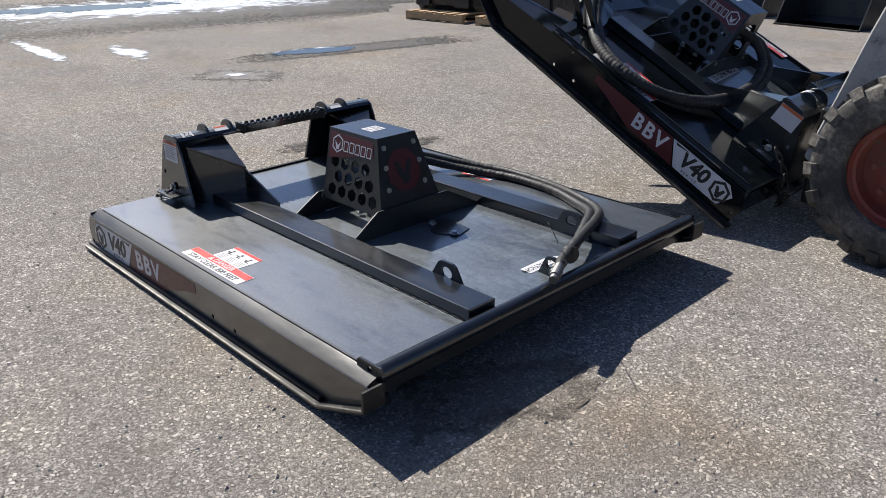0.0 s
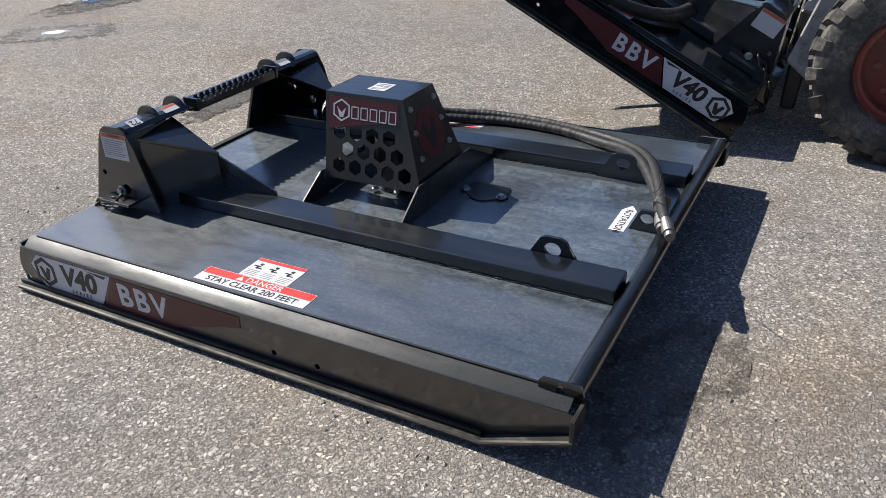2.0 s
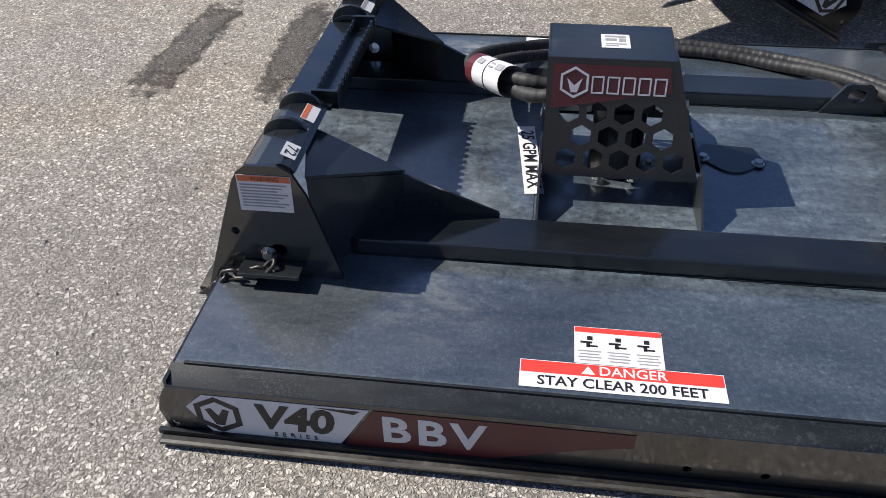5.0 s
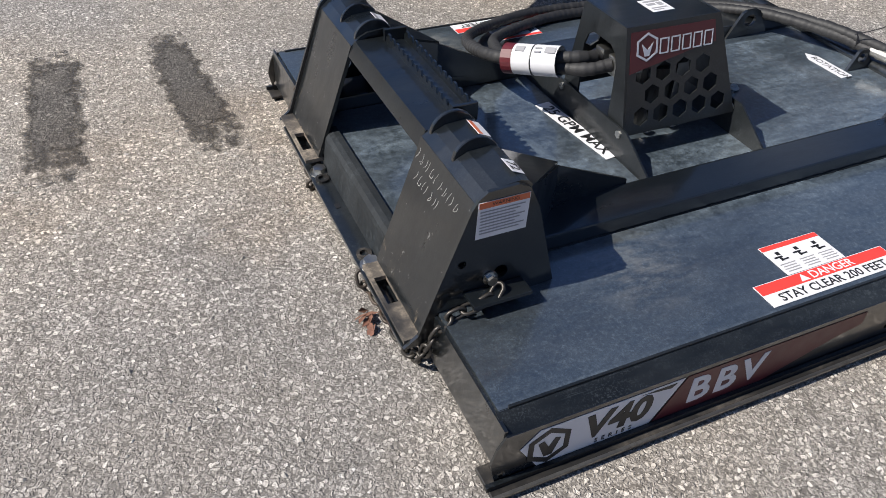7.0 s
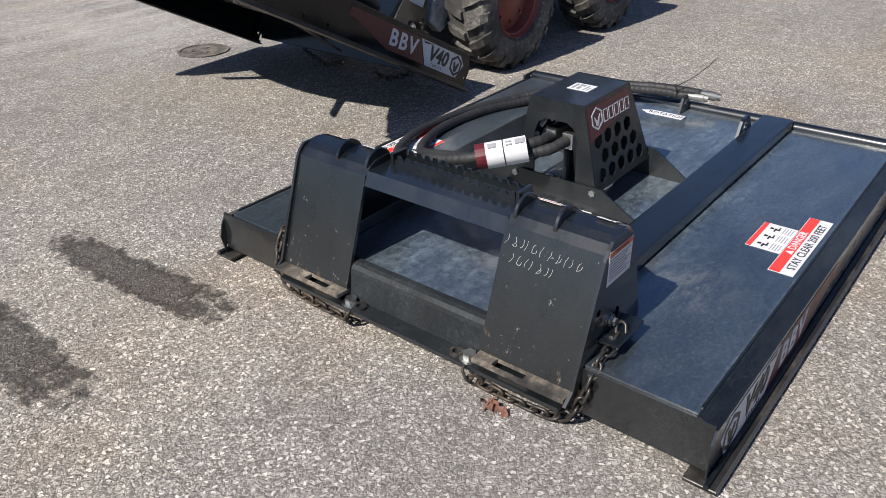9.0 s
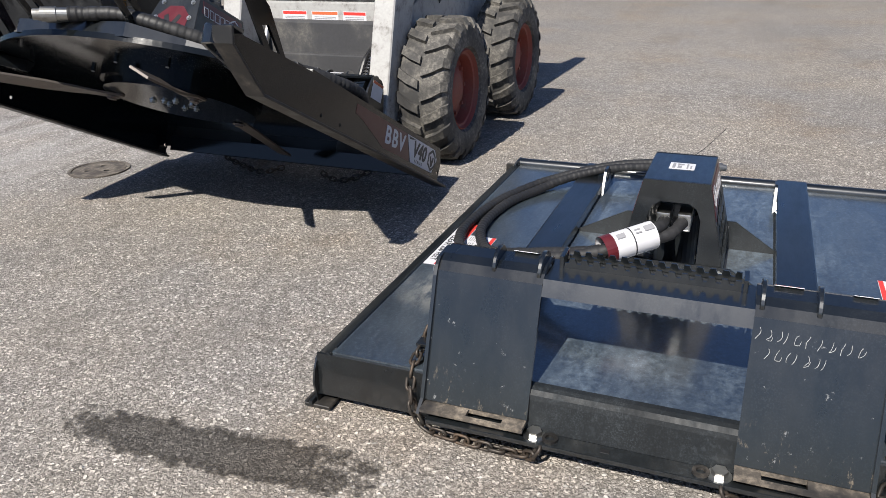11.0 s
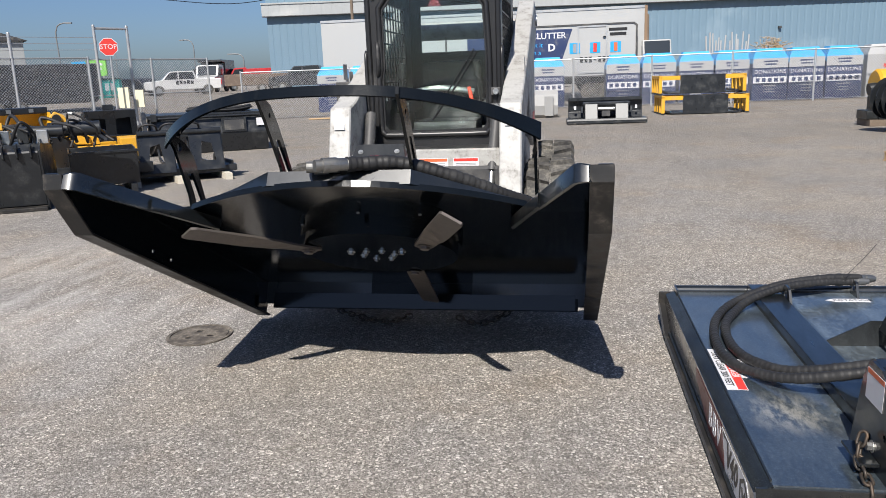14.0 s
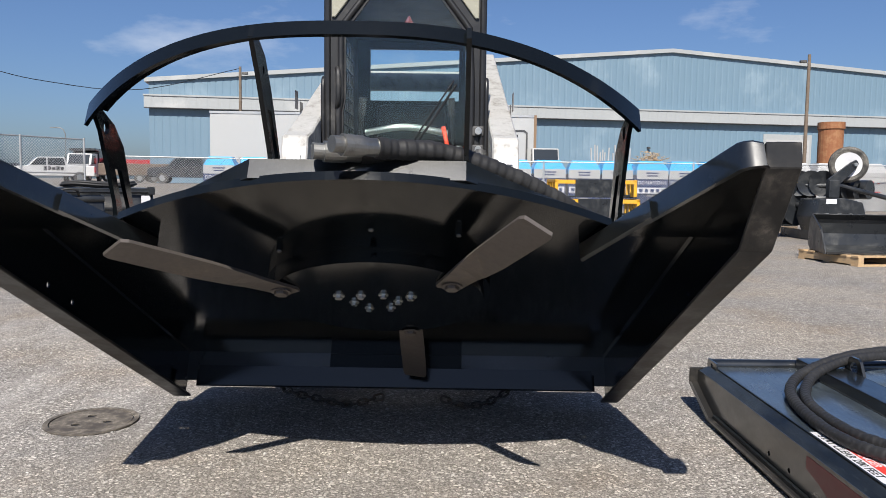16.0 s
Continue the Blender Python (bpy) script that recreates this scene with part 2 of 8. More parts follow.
def deck_material(name, film, gloss, settled=False, lacquer=0.8, shine=0.75, scraped=False):
    """Black paint under a thin uneven film of dust, wiped and scuffed in places; settled dust lies along the rails of a
    deck. The dust is tinted blue for reflected sky.
    """
    m, nt, b = node_material(name)
    v = tex_coords(nt)
    fine = noise_node(nt, v, 110.0, 3.0)
    base = mix(nt, fine, (0.0026, 0.0036, 0.0044), (0.0052, 0.0068, 0.0080))
    if settled:
        # fine dust grain, its blue painted in for the sky's reflection on the deck
        haze = ramp(nt, noise_node(nt, v, 75.0, 5.0, 0.8), (0.36, (0.008, 0.0125, 0.018)), (0.55, (0.026, 0.036, 0.045)), (0.70, (0.080, 0.100, 0.115)))
        base = mix(nt, ramp(nt, noise_node(nt, v, 1.3, 6.0, 0.65), (0.36, 0.45), (0.60, 1.0)), base, haze)
    cloud = noise_node(nt, v, 1.8, 7.0, 0.62, (1.0, 2.0, 1.0))
    swirl = noise_node(nt, v, 5.0, 7.0, 0.68, (0.7, 2.0, 1.0))
    speck = noise_node(nt, v, 210.0, 3.0, 0.65)
    drops = noise_node(nt, v, 60.0, 3.0, 0.6)
    f1 = ramp(nt, cloud, (0.40, 0.0), (0.70, 0.22 * film))
    f2 = mix(nt, 1.0, ramp(nt, speck, (0.50, 0.0), (0.64, 1.0)), ramp(nt, swirl, (0.42, 0.0), (0.66, 0.55 * film)), "MULTIPLY")
    f3 = mix(nt, 1.0, f1, f2, "ADD")
    f3 = mix(nt, 1.0, f3, mix(nt, 1.0, ramp(nt, drops, (0.56, 0.0), (0.62, 1.0)), ramp(nt, cloud, (0.45, 0.0), (0.60, 0.22 * film)), "MULTIPLY"), "ADD")
    if settled:
        sep = nt.nodes.new("ShaderNodeSeparateXYZ")
        nt.links.new(v, sep.inputs[0])
        ab = nt.nodes.new("ShaderNodeMath")
        ab.operation = "ABSOLUTE"
        nt.links.new(sep.outputs[1], ab.inputs[0])
        foot = ramp(nt, ab.outputs[0], (0.0, 0.75), (0.28, 0.78), (0.350, 1.0), (0.356, 0.20), (0.478, 0.20), (0.486, 1.0), (0.54, 0.42), (0.66, 0.10), (0.885, 0.08), (0.893, 0.60), (0.908, 0.05))
        grit = mix(nt, 1.0, ramp(nt, noise_node(nt, v, 32.0, 7.0, 0.75), (0.40, 0.12), (0.66, 1.0)), ramp(nt, swirl, (0.36, 0.10), (0.66, 0.62)), "MULTIPLY")
        f3 = mix(nt, 1.0, f3, mix(nt, 1.0, foot, grit, "MULTIPLY"), "ADD")
        near = []
        for centre in ((-0.50, -0.62, 0.18), (-0.52, 0.71, 0.18)):
            spot = nt.nodes.new("ShaderNodeVectorMath")
            spot.operation = "DISTANCE"
            spot.inputs[1].default_value = centre
            nt.links.new(v, spot.inputs[0])
            near.append(ramp(nt, spot.outputs["Value"], (0.05, 1.0), (0.20, 0.0)))
        faint = mix(nt, 1.0, near[0], (0.28, 0.28, 0.28), "MULTIPLY")
        pale = mix(nt, 1.0, mix(nt, 1.0, faint, near[1], "ADD"), ramp(nt, noise_node(nt, v, 9.0, 8.0, 0.75, (1.0, 2.5, 1.0)), (0.44, 0.0), (0.60, 0.9)), "MULTIPLY")
    wipe = ramp(nt, noise_node(nt, v, 2.4, 8.0, 0.72, (0.5, 3.0, 1.0)), (0.54, 1.0), (0.66, 0.30))
    fac = mix(nt, 1.0, f3, wipe, "MULTIPLY")
    # fine scratches
    scratch = mix(nt, 1.0, ramp(nt, noise_node(nt, v, 14.0, 2.0, 0.5, (0.6, 22.0, 1.0)), (0.66, 0.0), (0.70, 0.30)), ramp(nt, noise_node(nt, v, 3.0, 3.0), (0.54, 0.0), (0.62, 1.0)), "MULTIPLY")
    fac = mix(nt, 1.0, fac, mix(nt, film, (0.0, 0.0, 0.0), scratch), "ADD")
    # dust colour with the paint's blue sky sheen mixed into it
    col = mix(nt, fac, base, (0.20, 0.265, 0.325) if settled else (0.19, 0.225, 0.25))
    if settled:
        col = mix(nt, pale, col, (0.27, 0.265, 0.235))
    if scraped:
        # bare, rusty scrapes near the foot of the plate and streaks above it
        zs = nt.nodes.new("ShaderNodeSeparateXYZ")
        nt.links.new(v, zs.inputs[0])
        foot = ramp(nt, zs.outputs[2], (0.14, 1.0), (0.24, 0.0))
        worn = mix(nt, 1.0, foot, ramp(nt, noise_node(nt, v, 24.0, 8.0, 0.75, (1.0, 2.0, 0.8)), (0.58, 0.0), (0.68, 0.7)), "MULTIPLY")
        nick = ramp(nt, noise_node(nt, v, 30.0, 5.0, 0.7), (0.66, 0.0), (0.69, 0.5))
        col = mix(nt, worn, col, (0.24, 0.19, 0.13))
        col = mix(nt, nick, col, (0.30, 0.30, 0.29))
    nt.links.new(col, b.inputs["Base Color"])
    smear = ramp(nt, noise_node(nt, v, 4.0, 7.0, 0.7, (0.6, 2.2, 1.0)), (0.35, gloss * 0.75), (0.65, gloss * 1.35))
    nt.links.new(mix(nt, ramp(nt, fac, (0.0, 0.0), (0.35, 1.0)), smear, (0.75, 0.75, 0.75)), b.inputs["Roughness"])
    b.inputs["Specular IOR Level"].default_value = shine
    b.inputs["Coat Weight"].default_value = lacquer
    b.inputs["Coat Roughness"].default_value = 0.18 if settled else 0.12
    b.inputs["Coat IOR"].default_value = 2.25 if settled else 1.72
    wave = mix(nt, 0.25, noise_node(nt, v, 2.6, 2.0), noise_node(nt, v, 150.0, 2.0))
    bump(nt, b, wave, 0.10, 0.004)
    return m


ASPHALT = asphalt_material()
BLACK = deck_material("black_paint", 0.07, 0.34, False, 0.85, 0.35)
BLACK_DUSTY = deck_material("dusty_black_paint", 0.15, 0.34, False, 0.8, 0.4)
MOUNT = deck_material("scraped_mount_paint", 0.07, 0.34, False, 0.8, 0.32, True)
WORN_BLACK = deck_material("worn_black_steel", 0.22, 0.62, False, 0.0, 0.4)
DECK = deck_material("dusty_sky_tinted_deck_paint", 0.30, 0.42, True, 1.0, 0.8)
BLACK_GLOSS = deck_material("gloss_black_paint", 0.004, 0.10, False, 0.0, 0.34)
BEND = deck_material("dusty_bend_paint", 0.32, 0.45, False, 0.35, 0.25)
BLACK_MATT = deck_material("matt_black_steel", 0.15, 0.42, False, 0.25, 0.5)
SCUFFED = surface("scuffed_edge_steel", (0.018, 0.017, 0.016), 0.45, 0.2, (0.11, 0.095, 0.08), 0.5, 70.0, 0.2, wear_scale=9.0)
POLISHED = surface("polished_shoe_steel", (0.20, 0.195, 0.185), 0.40, 0.9, (0.06, 0.057, 0.053), 0.55, 80.0, 0.2, wear_scale=7.0)
RUSTY = surface("rusty_lip_steel", (0.030, 0.028, 0.027), 0.6, 0.1, (0.36, 0.30, 0.23), 0.80, 70.0, 0.2, wear_scale=6.0)
RUBBER = surface("tyre_rubber", (0.030, 0.029, 0.028), 0.85, 0.0, (0.20, 0.185, 0.16), 0.80, 90.0, 0.25, wear_scale=5.0)
HOSE = surface("hose_sleeve", (0.013, 0.013, 0.014), 0.62, 0.0, (0.030, 0.030, 0.031), 0.4, 120.0, 0.35)
STEEL = surface("zinc_steel", (0.52, 0.52, 0.50), 0.36, 1.0, (0.30, 0.28, 0.25), 0.3, 90.0, 0.1)
COUPLER = surface("dull_coupler_steel", (0.30, 0.30, 0.29), 0.45, 1.0, (0.16, 0.15, 0.14), 0.4, 90.0, 0.1)
BLADE = surface("blade_steel", (0.115, 0.10, 0.09), 0.5, 0.5, (0.24, 0.20, 0.16), 0.4, 60.0, 0.2)
CHAIN = surface("dark_chain_steel", (0.05, 0.045, 0.04), 0.5, 0.6, (0.16, 0.10, 0.06), 0.5, 90.0, 0.2)
WHITE_PAINT = surface("chipped_white_paint", (0.365, 0.36, 0.345), 0.5, 0.0, (0.09, 0.078, 0.065), 0.46, 60.0, 0.1, wear_scale=11.0)
RIM_RED = surface("dull_red_rim", (0.22, 0.045, 0.030), 0.6, 0.0, (0.16, 0.11, 0.08), 0.5, 60.0, 0.2)
STICKER_WHITE = plain("white_sticker", (0.58, 0.58, 0.60), 0.45)
STICKER_RED = plain("red_sticker", (0.62, 0.045, 0.035), 0.4)
STICKER_ORANGE = plain("orange_sticker", (0.55, 0.13, 0.05), 0.4)
MAROON = plain("maroon_decal", (0.085, 0.012, 0.016), 0.35)
INK = plain("black_ink", (0.012, 0.012, 0.013), 0.45)
GREY_INK = plain("grey_ink", (0.25, 0.25, 0.26), 0.5)
CHALK = plain("chalk", (0.42, 0.42, 0.40), 0.9)
WOOD = surface("pallet_wood", (0.42, 0.29, 0.16), 0.8, 0.0, (0.22, 0.17, 0.12), 0.5, 30.0, 0.3, wear_stretch=(1, 12, 12))
YELLOW = surface("yellow_paint", (0.60, 0.315, 0.022), 0.45, 0.0, (0.25, 0.20, 0.12), 0.25, 60.0, 0.05)


# ---- mesh helpers ----
def empty_thing(name, m, label, category, group="", kind=""):
    ob = new(name)
    ob.empty_display_size = 0.1
    ob.matrix_world = m
    return tagged(ob, label, category, group, kind)


def part(name, bm, material, parent=None, label=""):
    me = bpy.data.meshes.new(name)
    bmesh.ops.recalc_face_normals(bm, faces=bm.faces[:])
    bm.to_mesh(me)
    bm.free()
    me.materials.append(material)
    ob = new(name, me)
    if parent is not None:
        ob.parent = parent
    if label:
        ob["label"] = label
    return ob


def shade(ob, angle=35.0):
    """Smooth faces, with edges sharper than the angle kept."""
    me = ob.data
    bm = bmesh.new()
    bm.from_mesh(me)
    for f in bm.faces:
        f.smooth = True
    for e in bm.edges:
        if len(e.link_faces) == 2 and e.calc_face_angle(0.0) > radians(angle):
            e.smooth = False
    bm.to_mesh(me)
    bm.free()
    return ob


def box(bm, x0, x1, y0, y1, z0, z1, bevel=0.0, m=None):
    r = bmesh.ops.create_cube(bm, size=1.0)
    vs = r["verts"]
    for v in vs:
        v.co = Vector(((x0 + x1) / 2 + v.co.x * (x1 - x0), (y0 + y1) / 2 + v.co.y * (y1 - y0), (z0 + z1) / 2 + v.co.z * (z1 - z0)))
    if bevel:
        es = list({e for v in vs for e in v.link_edges})
        g = bmesh.ops.bevel(bm, geom=es, offset=bevel, segments=2, affect="EDGES", profile=0.7)
        vs = list({v for f in g["faces"] for v in f.verts} | {v for v in vs if v.is_valid})
    if m is not None:
        bmesh.ops.transform(bm, matrix=m, verts=[v for v in vs if v.is_valid])
    return bm


def boxed(*a, bevel=0.0, m=None):
    return box(bmesh.new(), *a, bevel=bevel, m=m)


AXES = {"x": lambda u, v, w: (w, u, v), "y": lambda u, v, w: (u, w, v), "z": lambda u, v, w: (u, v, w)}


def prism(bm, pts, axis, a, b, bevel=0.0):
    """A polygon of (y, z), (x, z) or (x, y) points, drawn out along the axis from a to b."""
    put = AXES[axis]
    lo = [bm.verts.new(put(u, v, a)) for u, v in pts]
    hi = [bm.verts.new(put(u, v, b)) for u, v in pts]
    fs = [bm.faces.new(lo), bm.faces.new(hi[::-1])]
    n = len(pts)
    for i in range(n):
        fs.append(bm.faces.new((lo[i], hi[i], hi[(i + 1) % n], lo[(i + 1) % n])))
    if bevel:
        bmesh.ops.recalc_face_normals(bm, faces=fs)
        es = list({e for f in fs for e in f.edges})
        bmesh.ops.bevel(bm, geom=es, offset=bevel, segments=1, affect="EDGES")
    return bm


def prismed(*a, bevel=0.0):
    return prism(bmesh.new(), *a, bevel=bevel)


def holed(outer, holes, axis, a, b):
    """A flat plate with an outline and holes, from a to b along the axis."""
    bm = bmesh.new()
    put = AXES[axis]
    edges, rims = [], []
    for loop in (outer, *holes):
        vs = [bm.verts.new(put(u, v, a)) for u, v in loop]
        edges += [bm.edges.new((vs[i], vs[(i + 1) % len(vs)])) for i in range(len(vs))]
    bmesh.ops.triangle_fill(bm, use_beauty=True, edges=edges)
    d = Vector(put(0, 0, b - a))
    g = bmesh.ops.extrude_face_region(bm, geom=bm.faces[:])
    bmesh.ops.translate(bm, vec=d, verts=[v for v in g["geom"] if isinstance(v, bmesh.types.BMVert)])
    return bm


def ring_points(cx, cy, r, n=16, turn=0.0):
    return [(cx + r * math.cos(turn + 2 * math.pi * i / n), cy + r * math.sin(turn + 2 * math.pi * i / n)) for i in range(n)]


def rod(bm, p0, p1, r, n=16, r1=None):
    p0, p1 = Vector(p0), Vector(p1)
    d = p1 - p0
    m = Matrix.Translation((p0 + p1) / 2) @ d.to_track_quat("Z", "Y").to_matrix().to_4x4()
    bmesh.ops.create_cone(bm, cap_ends=True, segments=n, radius1=r, radius2=r if r1 is None else r1, depth=d.length, matrix=m)
    return bm


def rodded(*a, **k):
    return rod(bmesh.new(), *a, **k)


def smooth_path(pts, step=0.02):
    """Points along a Catmull-Rom curve through pts, about step apart."""
    ps = [Vector(p) for p in pts]
    ps = [2 * ps[0] - ps[1], *ps, 2 * ps[-1] - ps[-2]]
    out = []
    for a, b, c, d in zip(ps, ps[1:], ps[2:], ps[3:]):
        n = max(2, int((c - b).length / step))
        for i in range(n):
            t = i / n
            out.append(0.5 * ((2 * b) + (c - a) * t + (2 * a - 5 * b + 4 * c - d) * t * t + (3 * b - a - 3 * c + d) * t ** 3))
    out.append(ps[-2])
    return out


def sweep(bm, path, radius, n=12):
    """A round tube along a path; radius is a number or a function of the length run."""
    up, rings, run = Vector((0.13, 0.21, 0.97)), [], 0.0
    for i, p in enumerate(path):
        d = (path[min(i + 1, len(path) - 1)] - path[max(i - 1, 0)]).normalized()
        up = (up - d * up.dot(d)).normalized()
        side = d.cross(up)
        if i:
            run += (p - path[i - 1]).length
        r = radius(run) if callable(radius) else radius
        rings.append([bm.verts.new(p + r * (math.cos(2 * math.pi * k / n) * up + math.sin(2 * math.pi * k / n) * side)) for k in range(n)])
    for a, b in zip(rings, rings[1:]):
        for k in range(n):
            bm.faces.new((a[k], a[(k + 1) % n], b[(k + 1) % n], b[k]))
    bm.faces.new(rings[0][::-1])
    bm.faces.new(rings[-1])
    return bm


def swept(*a, **k):
    return sweep(bmesh.new(), *a, **k)


def strip(bm, profile, axis, a, b, thick):
    """A bent sheet: an open profile with thickness, drawn out along the axis."""
    ps = [Vector((u, v)) for u, v in profile]
    off = []
    for i, p in enumerate(ps):
        d = (ps[min(i + 1, len(ps) - 1)] - ps[max(i - 1, 0)]).normalized()
        off.append(p + thick * Vector((-d.y, d.x)))
    return prism(bm, [tuple(p) for p in ps] + [tuple(p) for p in off[::-1]], axis, a, b)


def stripped(*a):
    return strip(bmesh.new(), *a)


def text_mesh(words, size, m, material, parent, name="lettering", spacing=1.0, thick=0.0006, shear=0.0, bold=0.0):
    cu = bpy.data.curves.new(name, "FONT")
    cu.body, cu.size, cu.align_x, cu.align_y, cu.space_character, cu.extrude, cu.shear = words, size, "CENTER", "CENTER", spacing, thick, shear
    cu.resolution_u = 3
    cu.offset = bold * size
    tmp = bpy.data.objects.new(name, cu)
    scene.collection.objects.link(tmp)
    bpy.context.view_layer.update()
    me = bpy.data.meshes.new_from_object(tmp.evaluated_get(bpy.context.evaluated_depsgraph_get()))
    bpy.data.objects.remove(tmp)
    bpy.data.curves.remove(cu)
    me.transform(m)
    me.materials.clear()
    me.materials.append(material)
    ob = new(name, me)
    ob.parent = parent
    return ob


def face_frame(origin, right, up):
    """The pose whose x runs along right, y along up and z out of the face."""
    x = Vector(right).normalized()
    y = (Vector(up) - x * Vector(up).dot(x)).normalized()
    z = x.cross(y)
    m = Matrix((x, y, z)).transposed().to_4x4()
    m.translation = origin
    return m


def flat(pts, m, thick=0.001):
    """A thin plate from (x, y) points in the frame m."""
    bm = prismed(pts, "z", 0.0, thick)
    bmesh.ops.transform(bm, matrix=m, verts=bm.verts[:])
    return bm


def rect(w, h, cx=0.0, cy=0.0):
    return [(cx - w / 2, cy - h / 2), (cx + w / 2, cy - h / 2), (cx + w / 2, cy + h / 2), (cx - w / 2, cy + h / 2)]


def bars(bm, m, rows, lift, thick=0.0006):
    """Plain bars for writing too small to read: rows of (cx, cy, w, h) in the frame m."""
    for cx, cy, w, h in rows:
        b = prismed(rect(w, h, cx, cy), "z", lift, lift + thick)
        bmesh.ops.transform(b, matrix=m, verts=b.verts[:])
        me = bpy.data.meshes.new("tmp")
        b.to_mesh(me)
        b.free()
        bm.from_mesh(me)
        bpy.data.meshes.remove(me)
    return bm


def hexbolt(parent, p, axis=(0, 0, 1), r=0.012, h=0.009, material=None):
    p, a = Vector(p), Vector(axis).normalized()
    bm = rodded(p, p + a * 0.003, r * 1.5, n=16)
    rod(bm, p + a * 0.003, p + a * (0.003 + h), r, n=6)
    return part("bolt", bm, material or STEEL, parent, "zinc-plated bolt")


# ---- the brush cutters ----
def oblong_lug(parent, name, base, height, hole_r, x, y, z, along="y"):
    """A lifting eye: a tapered plate with a round hole, standing on its base."""
    h = base / 2
    out = [(x - h, z), (x + h, z), (x + h * 0.42, z + height * 0.92), (x + h * 0.25, z + height), (x - h * 0.25, z + height), (x - h * 0.42, z + height * 0.92)]
    return part(name, holed(out, [[(x + 1.18 * (px - x), pz) for px, pz in ring_points(x, z + height * 0.60, hole_r, 18)]], "y", y - 0.006, y + 0.006), BLACK, parent)


def side_decal(parent, side):
    """The model decal along a side: pale panel with an emblem, model letters, and a maroon panel."""
    y = side * 0.9555
    m = face_frame((0, y, 0), (-side, 0, 0), (0, 0, 1))
    s = -side
    fx = lambda x: x * s
    pts = [(fx(-1.0), 0.105), (fx(-0.955), 0.15), (fx(-0.58), 0.15), (fx(-0.655), 0.022), (fx(-0.95), 0.022)]
    pale = part("model_decal", flat(pts, m, 0.0012), STICKER_WHITE, parent, "pale grey model decal with a dark hexagon")
    text_mesh("V40", 0.110, m @ Matrix.Translation((fx(-0.755), 0.092, 0.0018)), INK, pale, shear=0.15, bold=0.036)
    text_mesh("SERIES", 0.020, m @ Matrix.Translation((fx(-0.755), 0.038, 0.0018)), INK, pale, spacing=1.9)
    wedge = [(fx(-0.70), 0.1445), (fx(-0.60), 0.1445), (fx(-0.615), 0.132)]
    part("decal_stripe", flat(wedge, m @ Matrix.Translation((0, 0, 0.0013)), 0.0006), INK, pale)
    hexo = ring_points(fx(-0.928), 0.087, 0.060, 6, math.pi / 6)
    hexi = ring_points(fx(-0.928), 0.087, 0.044, 6, math.pi / 6)
    bm = holed(hexo, [hexi], "z", 0.0014, 0.0022)
    bmesh.ops.transform(bm, matrix=m, verts=bm.verts[:])
    em = part("emblem", bm, INK, pale)
    cx = fx(-0.928)
    v = [(cx - 0.028, 0.103), (cx - 0.014, 0.108), (cx, 0.082), (cx + 0.014, 0.108), (cx + 0.028, 0.103), (cx + 0.010, 0.052), (cx - 0.010, 0.052)]
    part("emblem_mark", flat(v, m @ Matrix.Translation((0, 0, 0.0014)), 0.0008), INK, em)
    mar = [(fx(-0.572), 0.15), (fx(-0.02), 0.15), (fx(-0.02), 0.108), (fx(-0.10), 0.092), (fx(-0.33), 0.022), (fx(-0.645), 0.022)]
    maroon = part("maroon_panel", flat(mar, m, 0.0010), MAROON, parent, "maroon decal with pale model letters")
    text_mesh("BBV", 0.118, m @ Matrix.Translation((fx(-0.445), 0.088, 0.0014)), STICKER_WHITE, maroon, spacing=1.20, bold=0.026)


def danger_sticker(parent, side):
    y0, z = side * (0.842 if side < 0 else 0.854), 0.1865
    m = face_frame((-0.050 if side < 0 else -0.115, y0, z), (-side, 0, 0), (0, -side, 0))
    low = part("danger_sticker", flat(rect(0.435, 0.078), m, 0.0009), STICKER_WHITE, parent, "red and white danger sticker")
    part("red_band", flat(rect(0.431, 0.034, 0, 0.020), m @ Matrix.Translation((0, 0, 0.001)), 0.0004), STICKER_RED, low)
    text_mesh("DANGER", 0.036, m @ Matrix.Translation((0.025, 0.019, 0.0016)), STICKER_WHITE, low, thick=0.0003, bold=0.012)
    text_mesh("STAY CLEAR 200 FEET", 0.037, m @ Matrix.Translation((0, -0.019, 0.0014)), INK, low, thick=0.0003, bold=0.012)
    part("warning_triangle", flat([(-0.085, 0.008), (-0.055, 0.008), (-0.07, 0.032)], m @ Matrix.Translation((0, 0, 0.0015)), 0.0004), STICKER_WHITE, low)
    up = part("pictogram_sticker", flat(rect(0.195, 0.113, -0.002, 0.097), m, 0.0009), STICKER_WHITE, parent, "white sticker with safety pictograms")
    part("red_band", flat(rect(0.193, 0.016, -0.002, 0.144), m @ Matrix.Translation((0, 0, 0.001)), 0.0004), STICKER_RED, up)
    for k in range(3):
        bm = bmesh.new()
        cx = -0.065 + 0.063 * k
        bars(bm, m, [(cx, 0.118, 0.012, 0.012), (cx - 0.008, 0.105, 0.026, 0.006), (cx + 0.006, 0.094, 0.022, 0.005), (cx - 0.004, 0.099, 0.008, 0.018)], 0.001)
        part("pictogram", bm, INK, up)
    bm = bmesh.new()
    bars(bm, m, [(-0.066 + 0.064 * k, 0.078 - 0.009 * j, 0.05 - 0.008 * (j % 2), 0.003) for k in range(3) for j in range(4)], 0.001)
    part("small_print", bm, GREY_INK, up)


